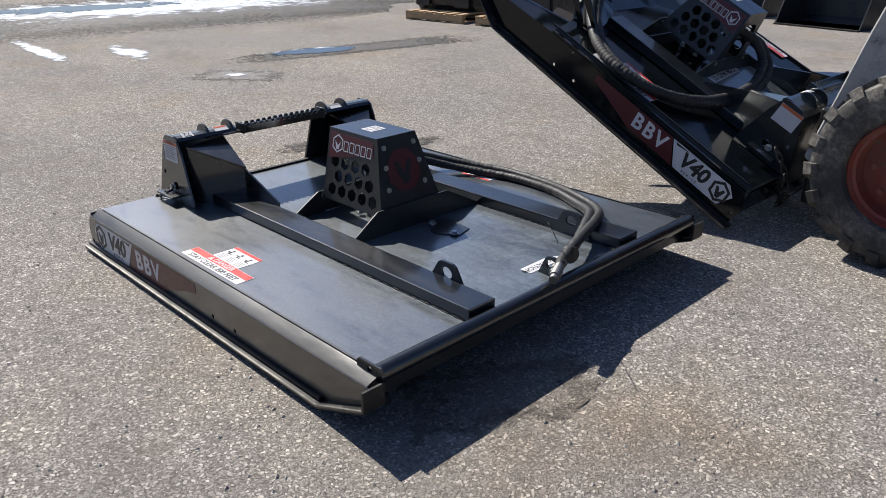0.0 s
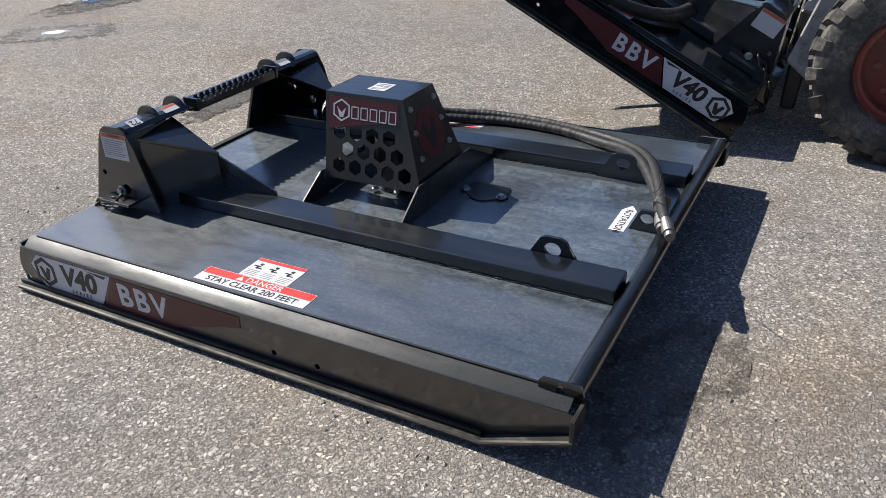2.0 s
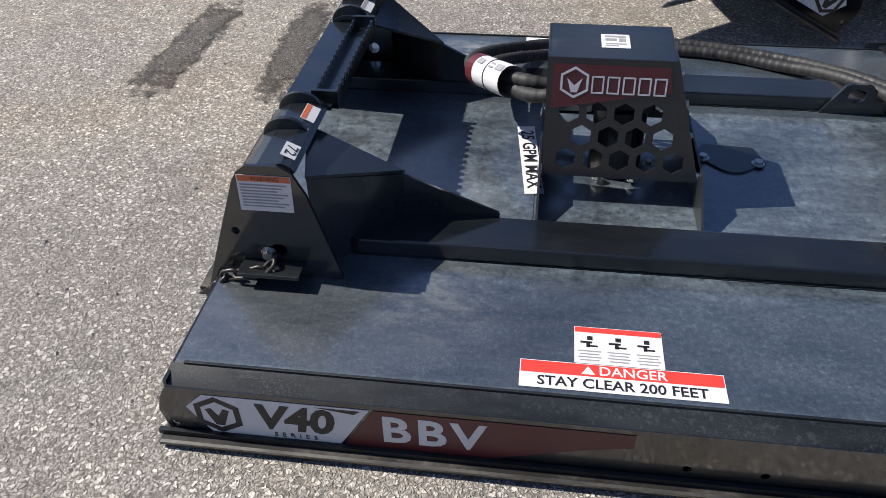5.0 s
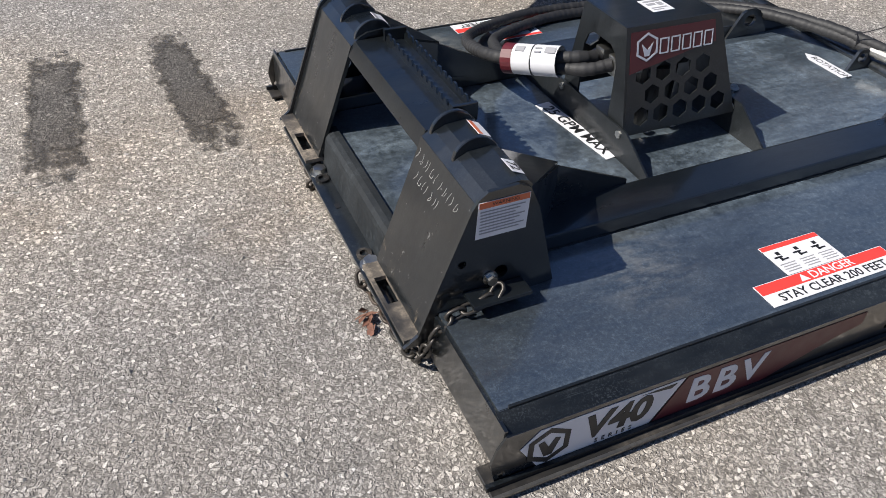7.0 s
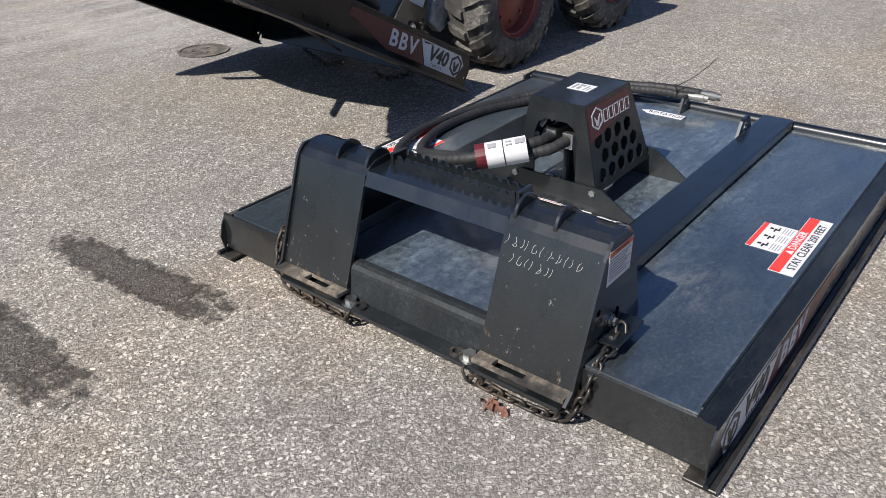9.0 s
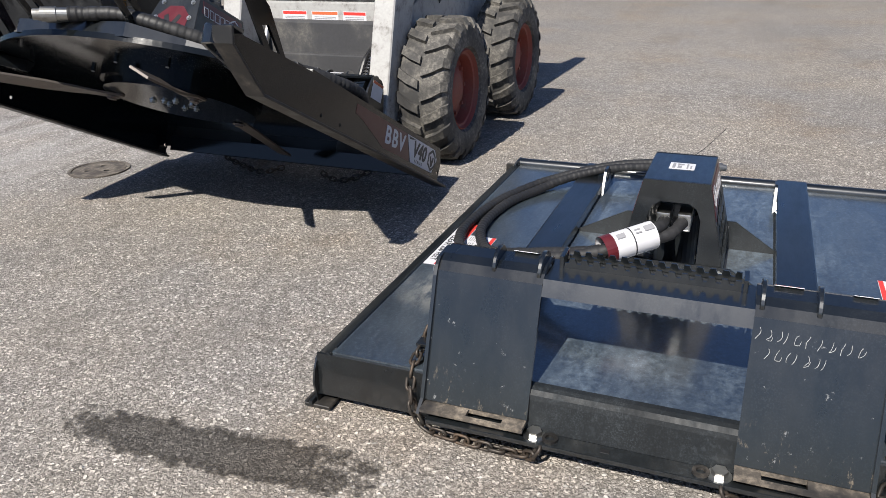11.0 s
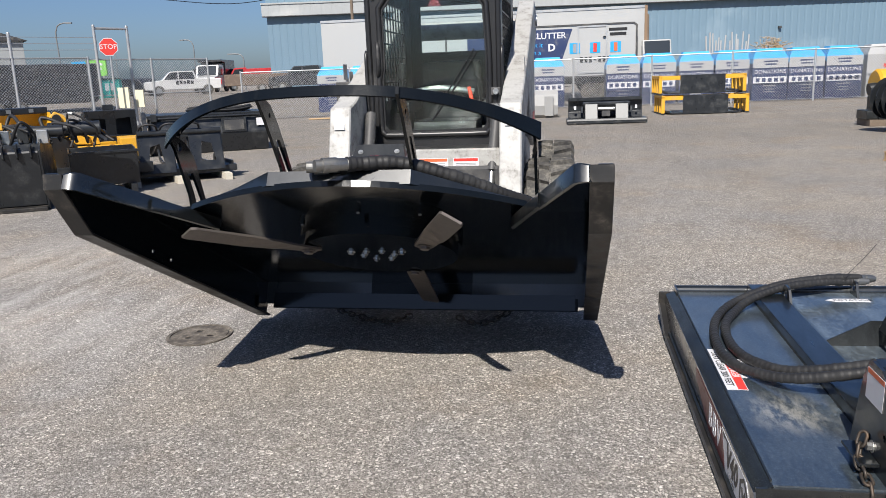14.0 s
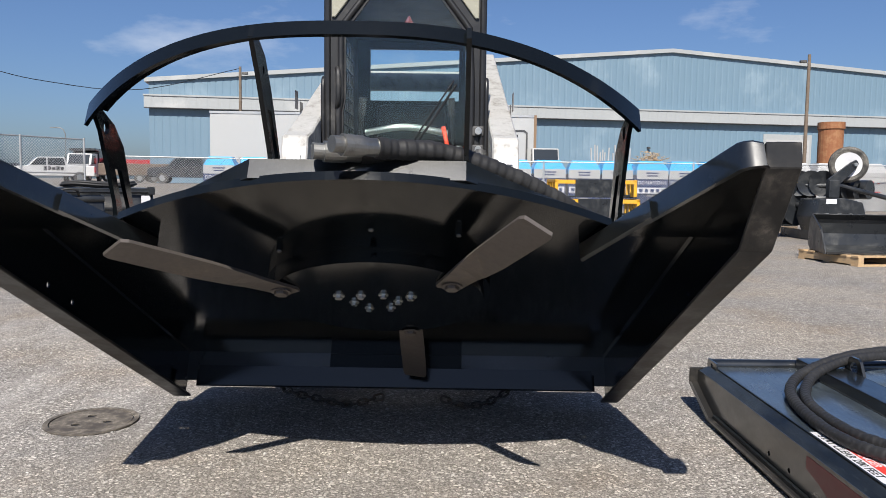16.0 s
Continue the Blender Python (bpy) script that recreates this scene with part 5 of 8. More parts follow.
    for s in (1, -1):
        tri = [(s * 0.425, 2.075), (s * 0.265, 2.075), (s * 0.405, 1.90), (s * 0.425, 1.90)]
        lamp = part("work_lamp", prismed(tri, "x", xf - 0.045, xf - 0.028, bevel=0.004), LENS, cab, "pale work lamp lens")
    handle = [(xf - 0.03, 0.395, 1.42), (xf - 0.06, 0.385, 1.45), (xf - 0.06, 0.385, 1.60), (xf - 0.03, 0.395, 1.63)]
    shade(part("door_handle", swept(smooth_path(handle, 0.02), 0.016, n=10), CAB_BLACK, cab), 60)
    wip = part("wiper", swept([Vector((xf - 0.045, -0.30, 1.55)), Vector((xf - 0.05, -0.13, 1.31)), Vector((xf - 0.045, 0.02, 1.13))], 0.007, n=8), CAB_BLACK, cab)
    part("wiper_arm", swept([Vector((xf - 0.055, -0.285, 1.57)), Vector((xf - 0.06, -0.02, 1.20))], 0.005, n=8), CAB_BLACK, wip)
    for k, z in enumerate((1.02, 1.10, 1.20, 1.30)):
        hinge = part("hinge", boxed(xf - 0.055, xf - 0.028, -0.462, -0.395, z - 0.026, z + 0.026, bevel=0.008), DARK_GREY, cab, "worn steel hinge block")
        part("hinge_bolt", rodded((xf - 0.070, -0.43, z), (xf - 0.055, -0.43, z), 0.020, n=16), STEEL, hinge)
    part("warning_triangle", flat([(-0.05, 0.0), (0.05, -0.005), (0.0, 0.075)], face_frame((xf - 0.02, -0.02, 1.845), (0, -1, 0), (0, 0, 1)), 0.001), MAROON, cab)
    seat = part("operator_seat", boxed(2.65, 2.80, -0.24, 0.24, 1.05, 1.52, bevel=0.06), SEAT, cab, "black operator seat")
    for q in (-0.30, 0.30):
        part("arm_rest", boxed(2.20, 2.70, q - 0.05, q + 0.05, 1.16, 1.24, bevel=0.02), SEAT, seat)
        stick = part("control_lever", rodded((2.18, q, 1.18), (2.12, q * 0.92, 1.42), 0.014, n=10), CAB_BLACK, cab)
        part("lever_grip", rodded((2.125, q * 0.925, 1.40), (2.105, q * 0.90, 1.50), 0.024, n=12), SEAT, stick)
    part("seat_cushion", boxed(2.25, 2.68, -0.24, 0.24, 0.98, 1.10, bevel=0.03), SEAT, seat)
    part("seat_bar", swept(smooth_path([(2.1, -0.25, 1.3), (2.05, 0.0, 1.33), (2.1, 0.25, 1.3)], 0.03), 0.02, n=10), STEEL, cab)
    part("red_lever", swept(smooth_path([(2.02, -0.26, 1.18), (2.0, -0.24, 1.27), (2.01, -0.225, 1.33)], 0.02), 0.014, n=10), plain("red_grip", (0.65, 0.06, 0.03), 0.4), cab)
    # attaching plate in front
    for s in (1, -1):
        part("coupler_plate", prismed([(1.20, 0.10), (1.27, 0.10), (1.32, 0.58), (1.22, 0.60)], "y", *sorted((s * 0.30, s * 0.56)), bevel=0.01), CAB_BLACK, c)
        spring = [Vector((1.30 + 0.10 * t, s * 0.44 + 0.026 * math.cos(t * 50), 0.56 + 0.12 * t + 0.026 * math.sin(t * 50))) for t in [i / 120 for i in range(121)]]
        part("coil_spring", swept(spring, 0.006, n=6), CAB_BLACK, c)
        part("coupler_lever", swept(smooth_path([(1.28, s * 0.40, 0.52), (1.36, s * 0.42, 0.66), (1.48, s * 0.42, 0.72)], 0.02), 0.018, n=10), CAB_BLACK, c)
    part("coupler_beam", boxed(1.22, 1.32, -0.55, 0.55, 0.40, 0.54, bevel=0.01), CAB_BLACK, c)
    ring = [Vector((1.36 + 0.045 * math.cos(a), -0.60, 0.60 + 0.045 * math.sin(a))) for a in [2 * math.pi * i / 24 for i in range(25)]]
    part("pull_ring", swept(ring, 0.007, n=8), STEEL, c)
    for o in c.children:
        if not o.name.startswith("wheel"):
            o.matrix_basis = Matrix.Translation((0, -0.018, 0)) @ Matrix.Diagonal((1, 0.935, 1, 1)) @ o.matrix_basis
    return c


loader()


# ---- marks and small things on the asphalt ----
def blotch(name, label, cx, cy, length, width, turn, material, z=0.004, seed=0, category="stain"):
    """A thin uneven patch lying on the ground."""
    rnd = random.Random(seed)
    n = 44
    pts = []
    ph = [rnd.uniform(0, 6.28) for _ in range(5)]
    for k in range(n):
        a = 2 * math.pi * k / n
        q = 1 + 0.10 * math.sin(2 * a + ph[0]) + 0.08 * math.sin(3 * a + ph[1]) + 0.06 * math.sin(5 * a + ph[2]) + 0.05 * math.sin(9 * a + ph[3]) + 0.03 * math.sin(15 * a + ph[4])
        p = abs(math.cos(a)) ** 0.68 * math.copysign(1, math.cos(a)), abs(math.sin(a)) ** 0.68 * math.copysign(1, math.sin(a))
        pts.append((q * p[0] * length / 2, q * p[1] * width / 2))
    ob = tagged(part(name, prismed(pts, "z", 0.0, 0.001), material), label, category)
    ob.matrix_world = pose(cx, cy, z, 0, 0, turn)
    return ob


DAMP = asphalt_material("damp_asphalt", 0.80)
DAMP_BROAD = asphalt_material("broad_damp_asphalt", 0.75, False)
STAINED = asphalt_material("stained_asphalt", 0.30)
blotch("damp_stain", "dark damp streak soaked into the asphalt", -1.345, 1.12, 1.04, 0.25, 94, DAMP, seed=3)
blotch("damp_stain", "dark damp streak soaked into the asphalt", -1.850, 1.12, 1.04, 0.27, 88, DAMP, seed=8)

PUDDLE, pnt, pb = node_material("shallow_water")
pb.inputs["Base Color"].default_value = (0.05, 0.05, 0.048, 1)
pb.inputs["Roughness"].default_value = 0.07
pb.inputs["Specular IOR Level"].default_value = 0.9
pv = tex_coords(pnt, world_space=True)
edge_alpha(pnt, pb, pv, 1.6, 0.50, 0.53, 0.75)
bump(pnt, pb, noise_node(pnt, pv, 9.0, 4.0), 0.12, 0.01)
# mottled pale colour that thins out towards a ragged rim
PALE_GROUND, snt, sb = node_material("pale_ground_patch")
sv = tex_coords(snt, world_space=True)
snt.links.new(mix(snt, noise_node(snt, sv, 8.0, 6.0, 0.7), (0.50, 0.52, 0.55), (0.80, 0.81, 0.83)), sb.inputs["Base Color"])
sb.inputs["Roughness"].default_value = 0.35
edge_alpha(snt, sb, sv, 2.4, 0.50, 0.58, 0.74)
blotch("damp_stain", "broad damp ground round the pale patches", -11.2, 4.6, 11.0, 6.4, 80, DAMP_BROAD, z=0.003, seed=31)
blotch("melt_edge", "broad pale patch on the wet asphalt", -11.6, 4.9, 11.5, 5.0, 78, PALE_GROUND, z=0.006, seed=14)
blotch("puddle", "shallow puddle shining on the asphalt", -12.3, 3.4, 5.0, 1.7, 80, PUDDLE, z=0.009, seed=12, category="puddle")
blotch("melt_edge", "pale streak trailing over the asphalt", -7.6, 1.0, 4.0, 0.34, -3, PALE_GROUND, z=0.007, seed=17)
blotch("melt_edge", "pale patch on the wet asphalt", -6.75, 1.72, 1.7, 0.55, -8, PALE_GROUND, z=0.007, seed=18)
blotch("damp_stain", "damp ground round a drying puddle", -5.1, 4.1, 3.4, 0.85, 80, DAMP_BROAD, z=0.003, seed=21)
blotch("puddle", "small puddle drying on the asphalt", -5.35, 3.35, 1.4, 0.55, 72, PUDDLE, z=0.008, seed=15, category="puddle")
blotch("melt_edge", "pale patch on the wet asphalt", -5.4, 3.4, 1.5, 0.45, 72, PALE_GROUND, z=0.006, seed=16)
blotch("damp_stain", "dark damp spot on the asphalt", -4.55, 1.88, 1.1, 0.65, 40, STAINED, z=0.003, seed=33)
blotch("melt_edge", "small pale patch on the asphalt", -4.58, 1.90, 0.45, 0.28, 40, PALE_GROUND, z=0.007, seed=19)
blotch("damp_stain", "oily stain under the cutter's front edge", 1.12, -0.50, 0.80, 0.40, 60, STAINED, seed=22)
# drain cover
DRAIN = surface("drain_iron", (0.055, 0.046, 0.038), 0.8, 0.0, (0.24, 0.21, 0.17), 0.75, 60.0, 0.4, wear_scale=14.0)
drain = empty_thing("drain_cover", pose(0.733, 3.585, 0.003), "round rusty drain cover set in the asphalt", "drain cover")
part("cover_ring", holed(ring_points(0, 0, 0.185, 40), [ring_points(0, 0, 0.165, 40)], "z", 0.0, 0.006), DRAIN, drain)
part("cover_disc", holed(ring_points(0, 0, 0.160, 40), [ring_points(0.07 * math.cos(a), 0.07 * math.sin(a), 0.018, 10) for a in (0.4, 2.5, 4.6)], "z", 0.0, 0.004), DRAIN, drain)
part("cover_pit", rodded((0, 0, -0.003), (0, 0, -0.001), 0.164, n=40), INK, drain)

# chains of the cutter's mount
for s, lab in ((-1, "rusty safety chain draped round the mount foot"), (1, "rusty safety chain draped round the mount foot")):
    if s < 0:
        pts = [(-0.895, -0.600, 0.262), (-0.915, -0.618, 0.235), (-0.96, -0.622, 0.215), (-1.03, -0.618, 0.195), (-1.078, -0.610, 0.12), (-1.092, -0.580, 0.045), (-1.100, -0.525, 0.012), (-1.106, -0.45, 0.009), (-1.108, -0.365, 0.009), (-1.112, -0.29, 0.018), (-1.134, -0.262, 0.045), (-1.118, -0.250, 0.080)]
    else:
        pts = [(-0.905, 0.605, 0.31), (-0.925, 0.625, 0.25), (-0.96, 0.632, 0.215), (-1.03, 0.632, 0.195), (-1.078, 0.628, 0.11), (-1.092, 0.585, 0.025), (-1.098, 0.475, 0.009), (-1.104, 0.386, 0.009), (-1.108, 0.28, 0.012), (-1.134, 0.235, 0.045), (-1.118, 0.228, 0.080)]
    chain_run("chain", [(x + 0.02, y, z) for x, y, z in pts], lab, CUTTER_POSE, 0.044, 0.0052)
for s in (-1, 1):
    ya, yb, yc = (0.42, 0.32, 0.21) if s > 0 else (-0.33, -0.20, -0.075)
    chain_run("chain", [(-0.92, s * 0.61, 0.30), (-1.07, s * 0.62, 0.20), (-1.110, s * 0.60, 0.09), (-1.098, s * 0.50, 0.01), (-1.072, ya, -0.038), (-1.060, yb, -0.060), (-1.068, yc, -0.025)], "dark safety chain hanging below the raised cutter", LIFTED_POSE, 0.044, 0.0052)

# dry leaves blown under the chain
lf = bmesh.new()
rnd = random.Random(9)
for k in range(9):
    m = pose(-1.120 + rnd.uniform(-0.03, 0.02), -0.36 + rnd.uniform(-0.05, 0.05), 0.006 + rnd.uniform(0, 0.012), rnd.uniform(-40, 40), rnd.uniform(-40, 40), rnd.uniform(0, 360))
    L, W = rnd.uniform(0.014, 0.030), rnd.uniform(0.006, 0.012)
    q = [lf.verts.new(m @ Vector(p)) for p in ((-L, 0, 0), (-L * 0.2, W, 0.004), (L, 0, 0.002), (-L * 0.2, -W, 0.004))]
    lf.faces.new(q)
tagged(part("dry_leaves", lf, surface("dry_leaf", (0.13, 0.055, 0.035), 0.8, 0.0, (0.2, 0.12, 0.07), 0.4)), "dry red-brown leaves caught beside the chain", "leaves", kind="stuff")

# paper tag wrapped round the hoses
tag = empty_thing("hose_tag", CUTTER_POSE, "white paper instruction tag wrapped round the hoses", "tag")
axis_a, axis_b = Vector((-0.350, 0.052, 0.420)), Vector((-0.458, 0.196, 0.386))
d = (axis_b - axis_a)
bm = bmesh.new()
rod(bm, axis_a, axis_b, 0.0475, n=22)
bmesh.ops.delete(bm, geom=[f for f in bm.faces if len(f.verts) > 4], context="FACES_ONLY")
shade(part("tag_sleeve", bm, STICKER_WHITE, tag), 50)
side = d.normalized().cross(Vector((0, 0, 1))).normalized()
upv = side.cross(d.normalized()).normalized()
fmt = face_frame(axis_a + d * 0.5 + (side * -0.5 + upv).normalized() * 0.0485, d, (side * -1 - upv * 0.5))
bm = bmesh.new()
rod(bm, axis_a + d * 0.80, axis_a + d * 1.002, 0.048, n=22)
bmesh.ops.delete(bm, geom=[f for f in bm.faces if len(f.verts) > 4], context="FACES_ONLY")
part("tag_maroon_end", bm, MAROON, tag)
bm = rodded(axis_a + d * 0.44, axis_a + d * 0.46, 0.049, n=22)
part("tag_tie", bm, INK, tag)
bm = bmesh.new()
bars(bm, fmt, [(-0.07, 0.0, 0.035, 0.022), (-0.03, 0.008, 0.022, 0.006), (-0.03, -0.006, 0.022, 0.006), (0.03, 0.0, 0.03, 0.02)], 0.0006)
part("tag_print", bm, GREY_INK, tag)["kind"] = "stuff"
whip = part("wire_whisker", swept(smooth_path([(0.93, 0.06, 0.30), (0.98, -0.02, 0.36), (1.0, -0.10, 0.45)], 0.02), 0.0018, n=6), INK)
whip.matrix_world = CUTTER_POSE
tagged(whip, "thin cut cable-tie end standing up from the hoses", "cable tie")
ties = part("cable_tie", rodded((0.965, 0.085, 0.262), (0.985, 0.075, 0.262), 0.034, n=18), INK)
ties.matrix_world = CUTTER_POSE
tagged(ties, "black cable tie round the hoses", "cable tie")

# hoses of the raised cutter
l_a = [(-0.24, -0.03, 0.43), (-0.33, -0.10, 0.41), (-0.45, -0.08, 0.335), (-0.53, 0.13, 0.265), (-0.51, 0.50, 0.228), (-0.37, 0.76, 0.215), (-0.14, 0.86, 0.215), (0.09, 0.80, 0.210), (0.33, 0.60, 0.212), (0.50, 0.40, 0.238), (0.60, 0.20, 0.262), (0.635, 0.13, 0.264), (0.655, 0.06, 0.254), (0.672, 0.012, 0.247)]
l_b = [(x + 0.03, y + 0.035, z + 0.010) for x, y, z in l_a[:-3]] + [(0.690, 0.10, 0.250), (0.722, 0.055, 0.236)]
hydraulic_hose("hydraulic_hose", [l_a, l_b], "pair of black fabric-sleeved hydraulic hoses draped over the raised cutter", LIFTED_POSE, k=1.12, r=0.025)

# chalk marks on the mount plate
cm = face_frame((-0.9546, -0.40, 0.407), (0, -1, 0), (0.338, 0, 0.941))
chalk = empty_thing("chalk_marks", CUTTER_POSE, "faint chalk scribble on the black mounting plate", "chalk marks")
rnd = random.Random(5)
for row, (n, yy) in enumerate(((11, 0.022), (7, -0.024))):
    for k in range(n):
        x0 = -0.118 + 0.0215 * k + 0.026 * row + 0.004 * (k % 3) + (0.012 if k > 5 and not row else 0.0)
        bow = rnd.choice((-1, 1)) * rnd.uniform(0.002, 0.008)
        pts = [(x0 + 0.004 * h + bow * (1 - h * h), yy - 0.05 * x0 + 0.0135 * h + rnd.uniform(-0.002, 0.002)) for h in (1.0, 0.5, 0.0, -0.5, -1.0)]
        if k % 3 == 1:
            pts += [(x0 + 0.007, yy - 0.010), (x0 + 0.010, yy)]
        path = [cm @ Vector((x, y, 0.0125)) for x, y in pts]
        part("chalk_stroke", swept(smooth_path(path, 0.005), 0.0006, n=4), CHALK, chalk)


# ---- yard things farther off ----
YARD_BLACK = surface("faded_black_paint", (0.014, 0.016, 0.019), 0.34, 0.0, (0.060, 0.062, 0.062), 0.35, 60.0, 0.08, wear_scale=4.0)
near_things = {o for o in scene.objects if o.parent is None}


def wooden_pallet(m, group="pallets"):
    c = empty_thing("pallet", m, "weathered wooden pallet on the asphalt", "pallet", group)
    for k in range(6):
        x = -0.5 + 0.2 * k
        part("board", boxed(x - 0.06, x + 0.06, -0.6, 0.6, 0.115, 0.135), WOOD, c)
    for y in (-0.55, 0, 0.55):
        part("stringer", boxed(-0.56, 0.56, y - 0.04, y + 0.04, 0.022, 0.115), WOOD, c)
    for x in (-0.5, 0, 0.5):
        part("bottom_board", boxed(x - 0.06, x + 0.06, -0.6, 0.6, 0.0, 0.022), WOOD, c)
    return c


def black_bucket(m, label, w=1.8, h=0.75, d=0.8, mat=None):
    """A loader bucket: curved shell, side plates, cutting edge, hooked back plates."""
    mat = mat or YARD_BLACK
    c = empty_thing("loader_bucket", m, label, "bucket")
    prof = [(d * 0.62, 0.0), (-d * 0.30, 0.0), (-d * 0.42, h * 0.12), (-d * 0.45, h * 0.45), (-d * 0.38, h * 0.85), (-d * 0.25, h)]
    part("shell", stripped(prof, "y", -w / 2, w / 2, 0.012), mat, c)
    for s in (1, -1):
        part("side_plate", prismed([(d * 0.62, 0.0), (-d * 0.30, 0.0), (-d * 0.42, h * 0.12), (-d * 0.45, h * 0.45), (-d * 0.38, h * 0.85), (-d * 0.25, h), (d * 0.30, h * 0.62)], "y", s * w / 2 - 0.01, s * w / 2 + 0.01), mat, c)
        part("mount_plate", boxed(-d * 0.52, -d * 0.47, s * 0.40 - 0.14, s * 0.40 + 0.14, 0.06, h * 0.8, bevel=0.01), mat, c)
    part("cutting_edge", boxed(d * 0.56, d * 0.68, -w / 2, w / 2, 0.0, 0.02), SCUFFED, c)
    return c


wooden_pallet(pose(-6.55, 7.05, 0, 0, 0, 8))
black_bucket(pose(-6.6, 7.1, 0.136, 0, 0, 96), "black loader bucket standing on a pallet", 1.15, 0.7, 0.7)
wooden_pallet(pose(-5.15, 7.2, 0, 0, 0, 5))
black_bucket(pose(-5.1, 7.25, 0.136, 0, 0, 92), "black loader bucket standing on a pallet", 1.1, 0.85, 0.7)
black_bucket(pose(-1.9, 10.35, 0.0, 0, 0, -95), "black loader bucket standing on the asphalt", 1.25, 0.8, 0.8)
black_bucket(pose(-1.25, 12.3, 0.0, 0, 0, -80), "black loader bucket standing on the asphalt", 1.3, 0.85, 0.8)
black_bucket(pose(0.5, 11.6, 0.0, 0, 0, -85), "black loader bucket standing on the asphalt", 1.7, 0.9, 0.8)
black_bucket(pose(-3.6, 10.9, 0.0, 0, 0, -95), "black loader bucket standing on the asphalt", 1.2, 0.8, 0.8)


def tiller_box():
    """A tiller: a sloped dark housing with ribs, end plates, and a tangle of hydraulic lines and valves on top."""
    c = empty_thing("soil_tiller", pose(5.15, 8.35, 0, 0, 0, -152), "dark blue-black tiller attachment with loose hydraulic lines", "tiller")
    part("housing", prismed([(-0.5, 0.08), (0.38, 0.05), (0.56, 0.72), (0.40, 0.80), (-0.30, 0.80), (-0.52, 0.5)], "y", -0.60, 0.60, bevel=0.015), YARD_BLACK, c)
    for s in (1, -1):
        part("end_plate", prismed([(-0.58, 0.0), (0.42, 0.0), (0.62, 0.74), (0.42, 0.86), (-0.34, 0.86), (-0.6, 0.5)], "y", s * 0.61 - 0.012, s * 0.61 + 0.012, bevel=0.004), YARD_BLACK, c)
    for k in range(8):
        y = -0.52 + 0.148 * k
        part("rib", prismed([(0.50, 0.62), (0.60, 0.66), (0.62, 0.78), (0.50, 0.82)], "y", y - 0.008, y + 0.008), YARD_BLACK, c)
    for y in (-0.12, 0.06):
        part("bolt_hole", rodded((0.415, y, 0.17), (0.425, y, 0.17), 0.018, n=12), INK, c)
    part("foot_lip", boxed(0.30, 0.52, -0.60, 0.60, 0.0, 0.05, bevel=0.01), SCUFFED, c)
    for k, (x, y, r, L) in enumerate(((0.05, -0.45, 0.10, 0.5), (0.18, 0.30, 0.07, 0.55), (-0.10, 0.65, 0.09, 0.6))):
        shade(part("motor", rodded((x, y, 0.93), (x, y + L, 0.93), r, n=20), YARD_BLACK, c), 50)
    for k in range(5):
        part("valve_block", boxed(-0.1 + 0.1 * k, 0.02 + 0.1 * k, -0.3 + 0.22 * k, -0.18 + 0.22 * k, 0.80, 0.96 + 0.03 * (k % 2), bevel=0.008), (STEEL, BLACK_MATT)[k % 2], c)
    part("yellow_tag", boxed(0.30, 0.33, 0.10, 0.22, 0.98, 1.06, bevel=0.004), YELLOW, c)
    part("yellow_tag", boxed(0.28, 0.31, -0.40, -0.28, 0.96, 1.04, bevel=0.004), YELLOW, c)
    rn = random.Random(4)
    for k in range(16):
        x0, y0 = rn.uniform(-0.3, 0.45), rn.uniform(-0.6, 0.95)
        pts = [(x0, y0, 0.80), (x0 + rn.uniform(-0.15, 0.2), y0 + rn.uniform(-0.1, 0.2), 0.98 + rn.uniform(0, 0.16)), (x0 + rn.uniform(-0.2, 0.25), y0 + rn.uniform(0.1, 0.35), 0.94), (x0 + rn.uniform(-0.1, 0.1), y0 + rn.uniform(0.2, 0.5), 0.76)]
        shade(part("hose_line", swept(smooth_path(pts, 0.03), 0.014 + 0.004 * (k % 3), n=8), HOSE, c), 60)
        if k % 3 == 0:
            q = Vector(pts[1])
            part("hose_fitting", rodded(q, q + Vector((0.02, 0.05, -0.01)), 0.022, n=10), STEEL, c)
    part("side_drive", prismed([(-0.3, 0.0), (0.3, 0.0), (0.42, 0.6), (0.2, 1.0), (-0.2, 0.95)], "y", -1.1, -0.66, bevel=0.02), YARD_BLACK, c)
    return c


tiller_box()


def snow_pusher(m, w=2.6):
    c = empty_thing("snow_pusher", m, "yellow snow pusher with a black rubber edge on top", "snow pusher")
    part("mouldboard", stripped([(0.0, 0.05), (-0.18, 0.35), (-0.16, 0.75), (0.05, 1.0)], "y", -w / 2, w / 2, 0.02), YELLOW, c)
    part("rubber_cap", boxed(-0.15, 0.35, -w / 2, w / 2, 1.0, 1.12, bevel=0.03), YARD_BLACK, c)
    for k in range(6):
        part("bolt_plate", boxed(0.33, 0.37, -w / 2 + 0.25 + 0.4 * k, -w / 2 + 0.33 + 0.4 * k, 1.03, 1.10), STEEL, c)
    for s in (1, -1):
        part("end_plate", prismed([(-0.3, 0.0), (0.75, 0.0), (0.75, 0.45), (0.4, 1.02), (-0.2, 1.02)], "y", s * w / 2 - 0.015, s * w / 2 + 0.015), YELLOW, c)
    part("push_frame", boxed(-0.65, -0.18, -0.6, 0.6, 0.25, 0.65, bevel=0.02), YARD_BLACK, c)
    return c


snow_pusher(pose(9.3, 12.15, 0, 0, 0, -120), 2.6)


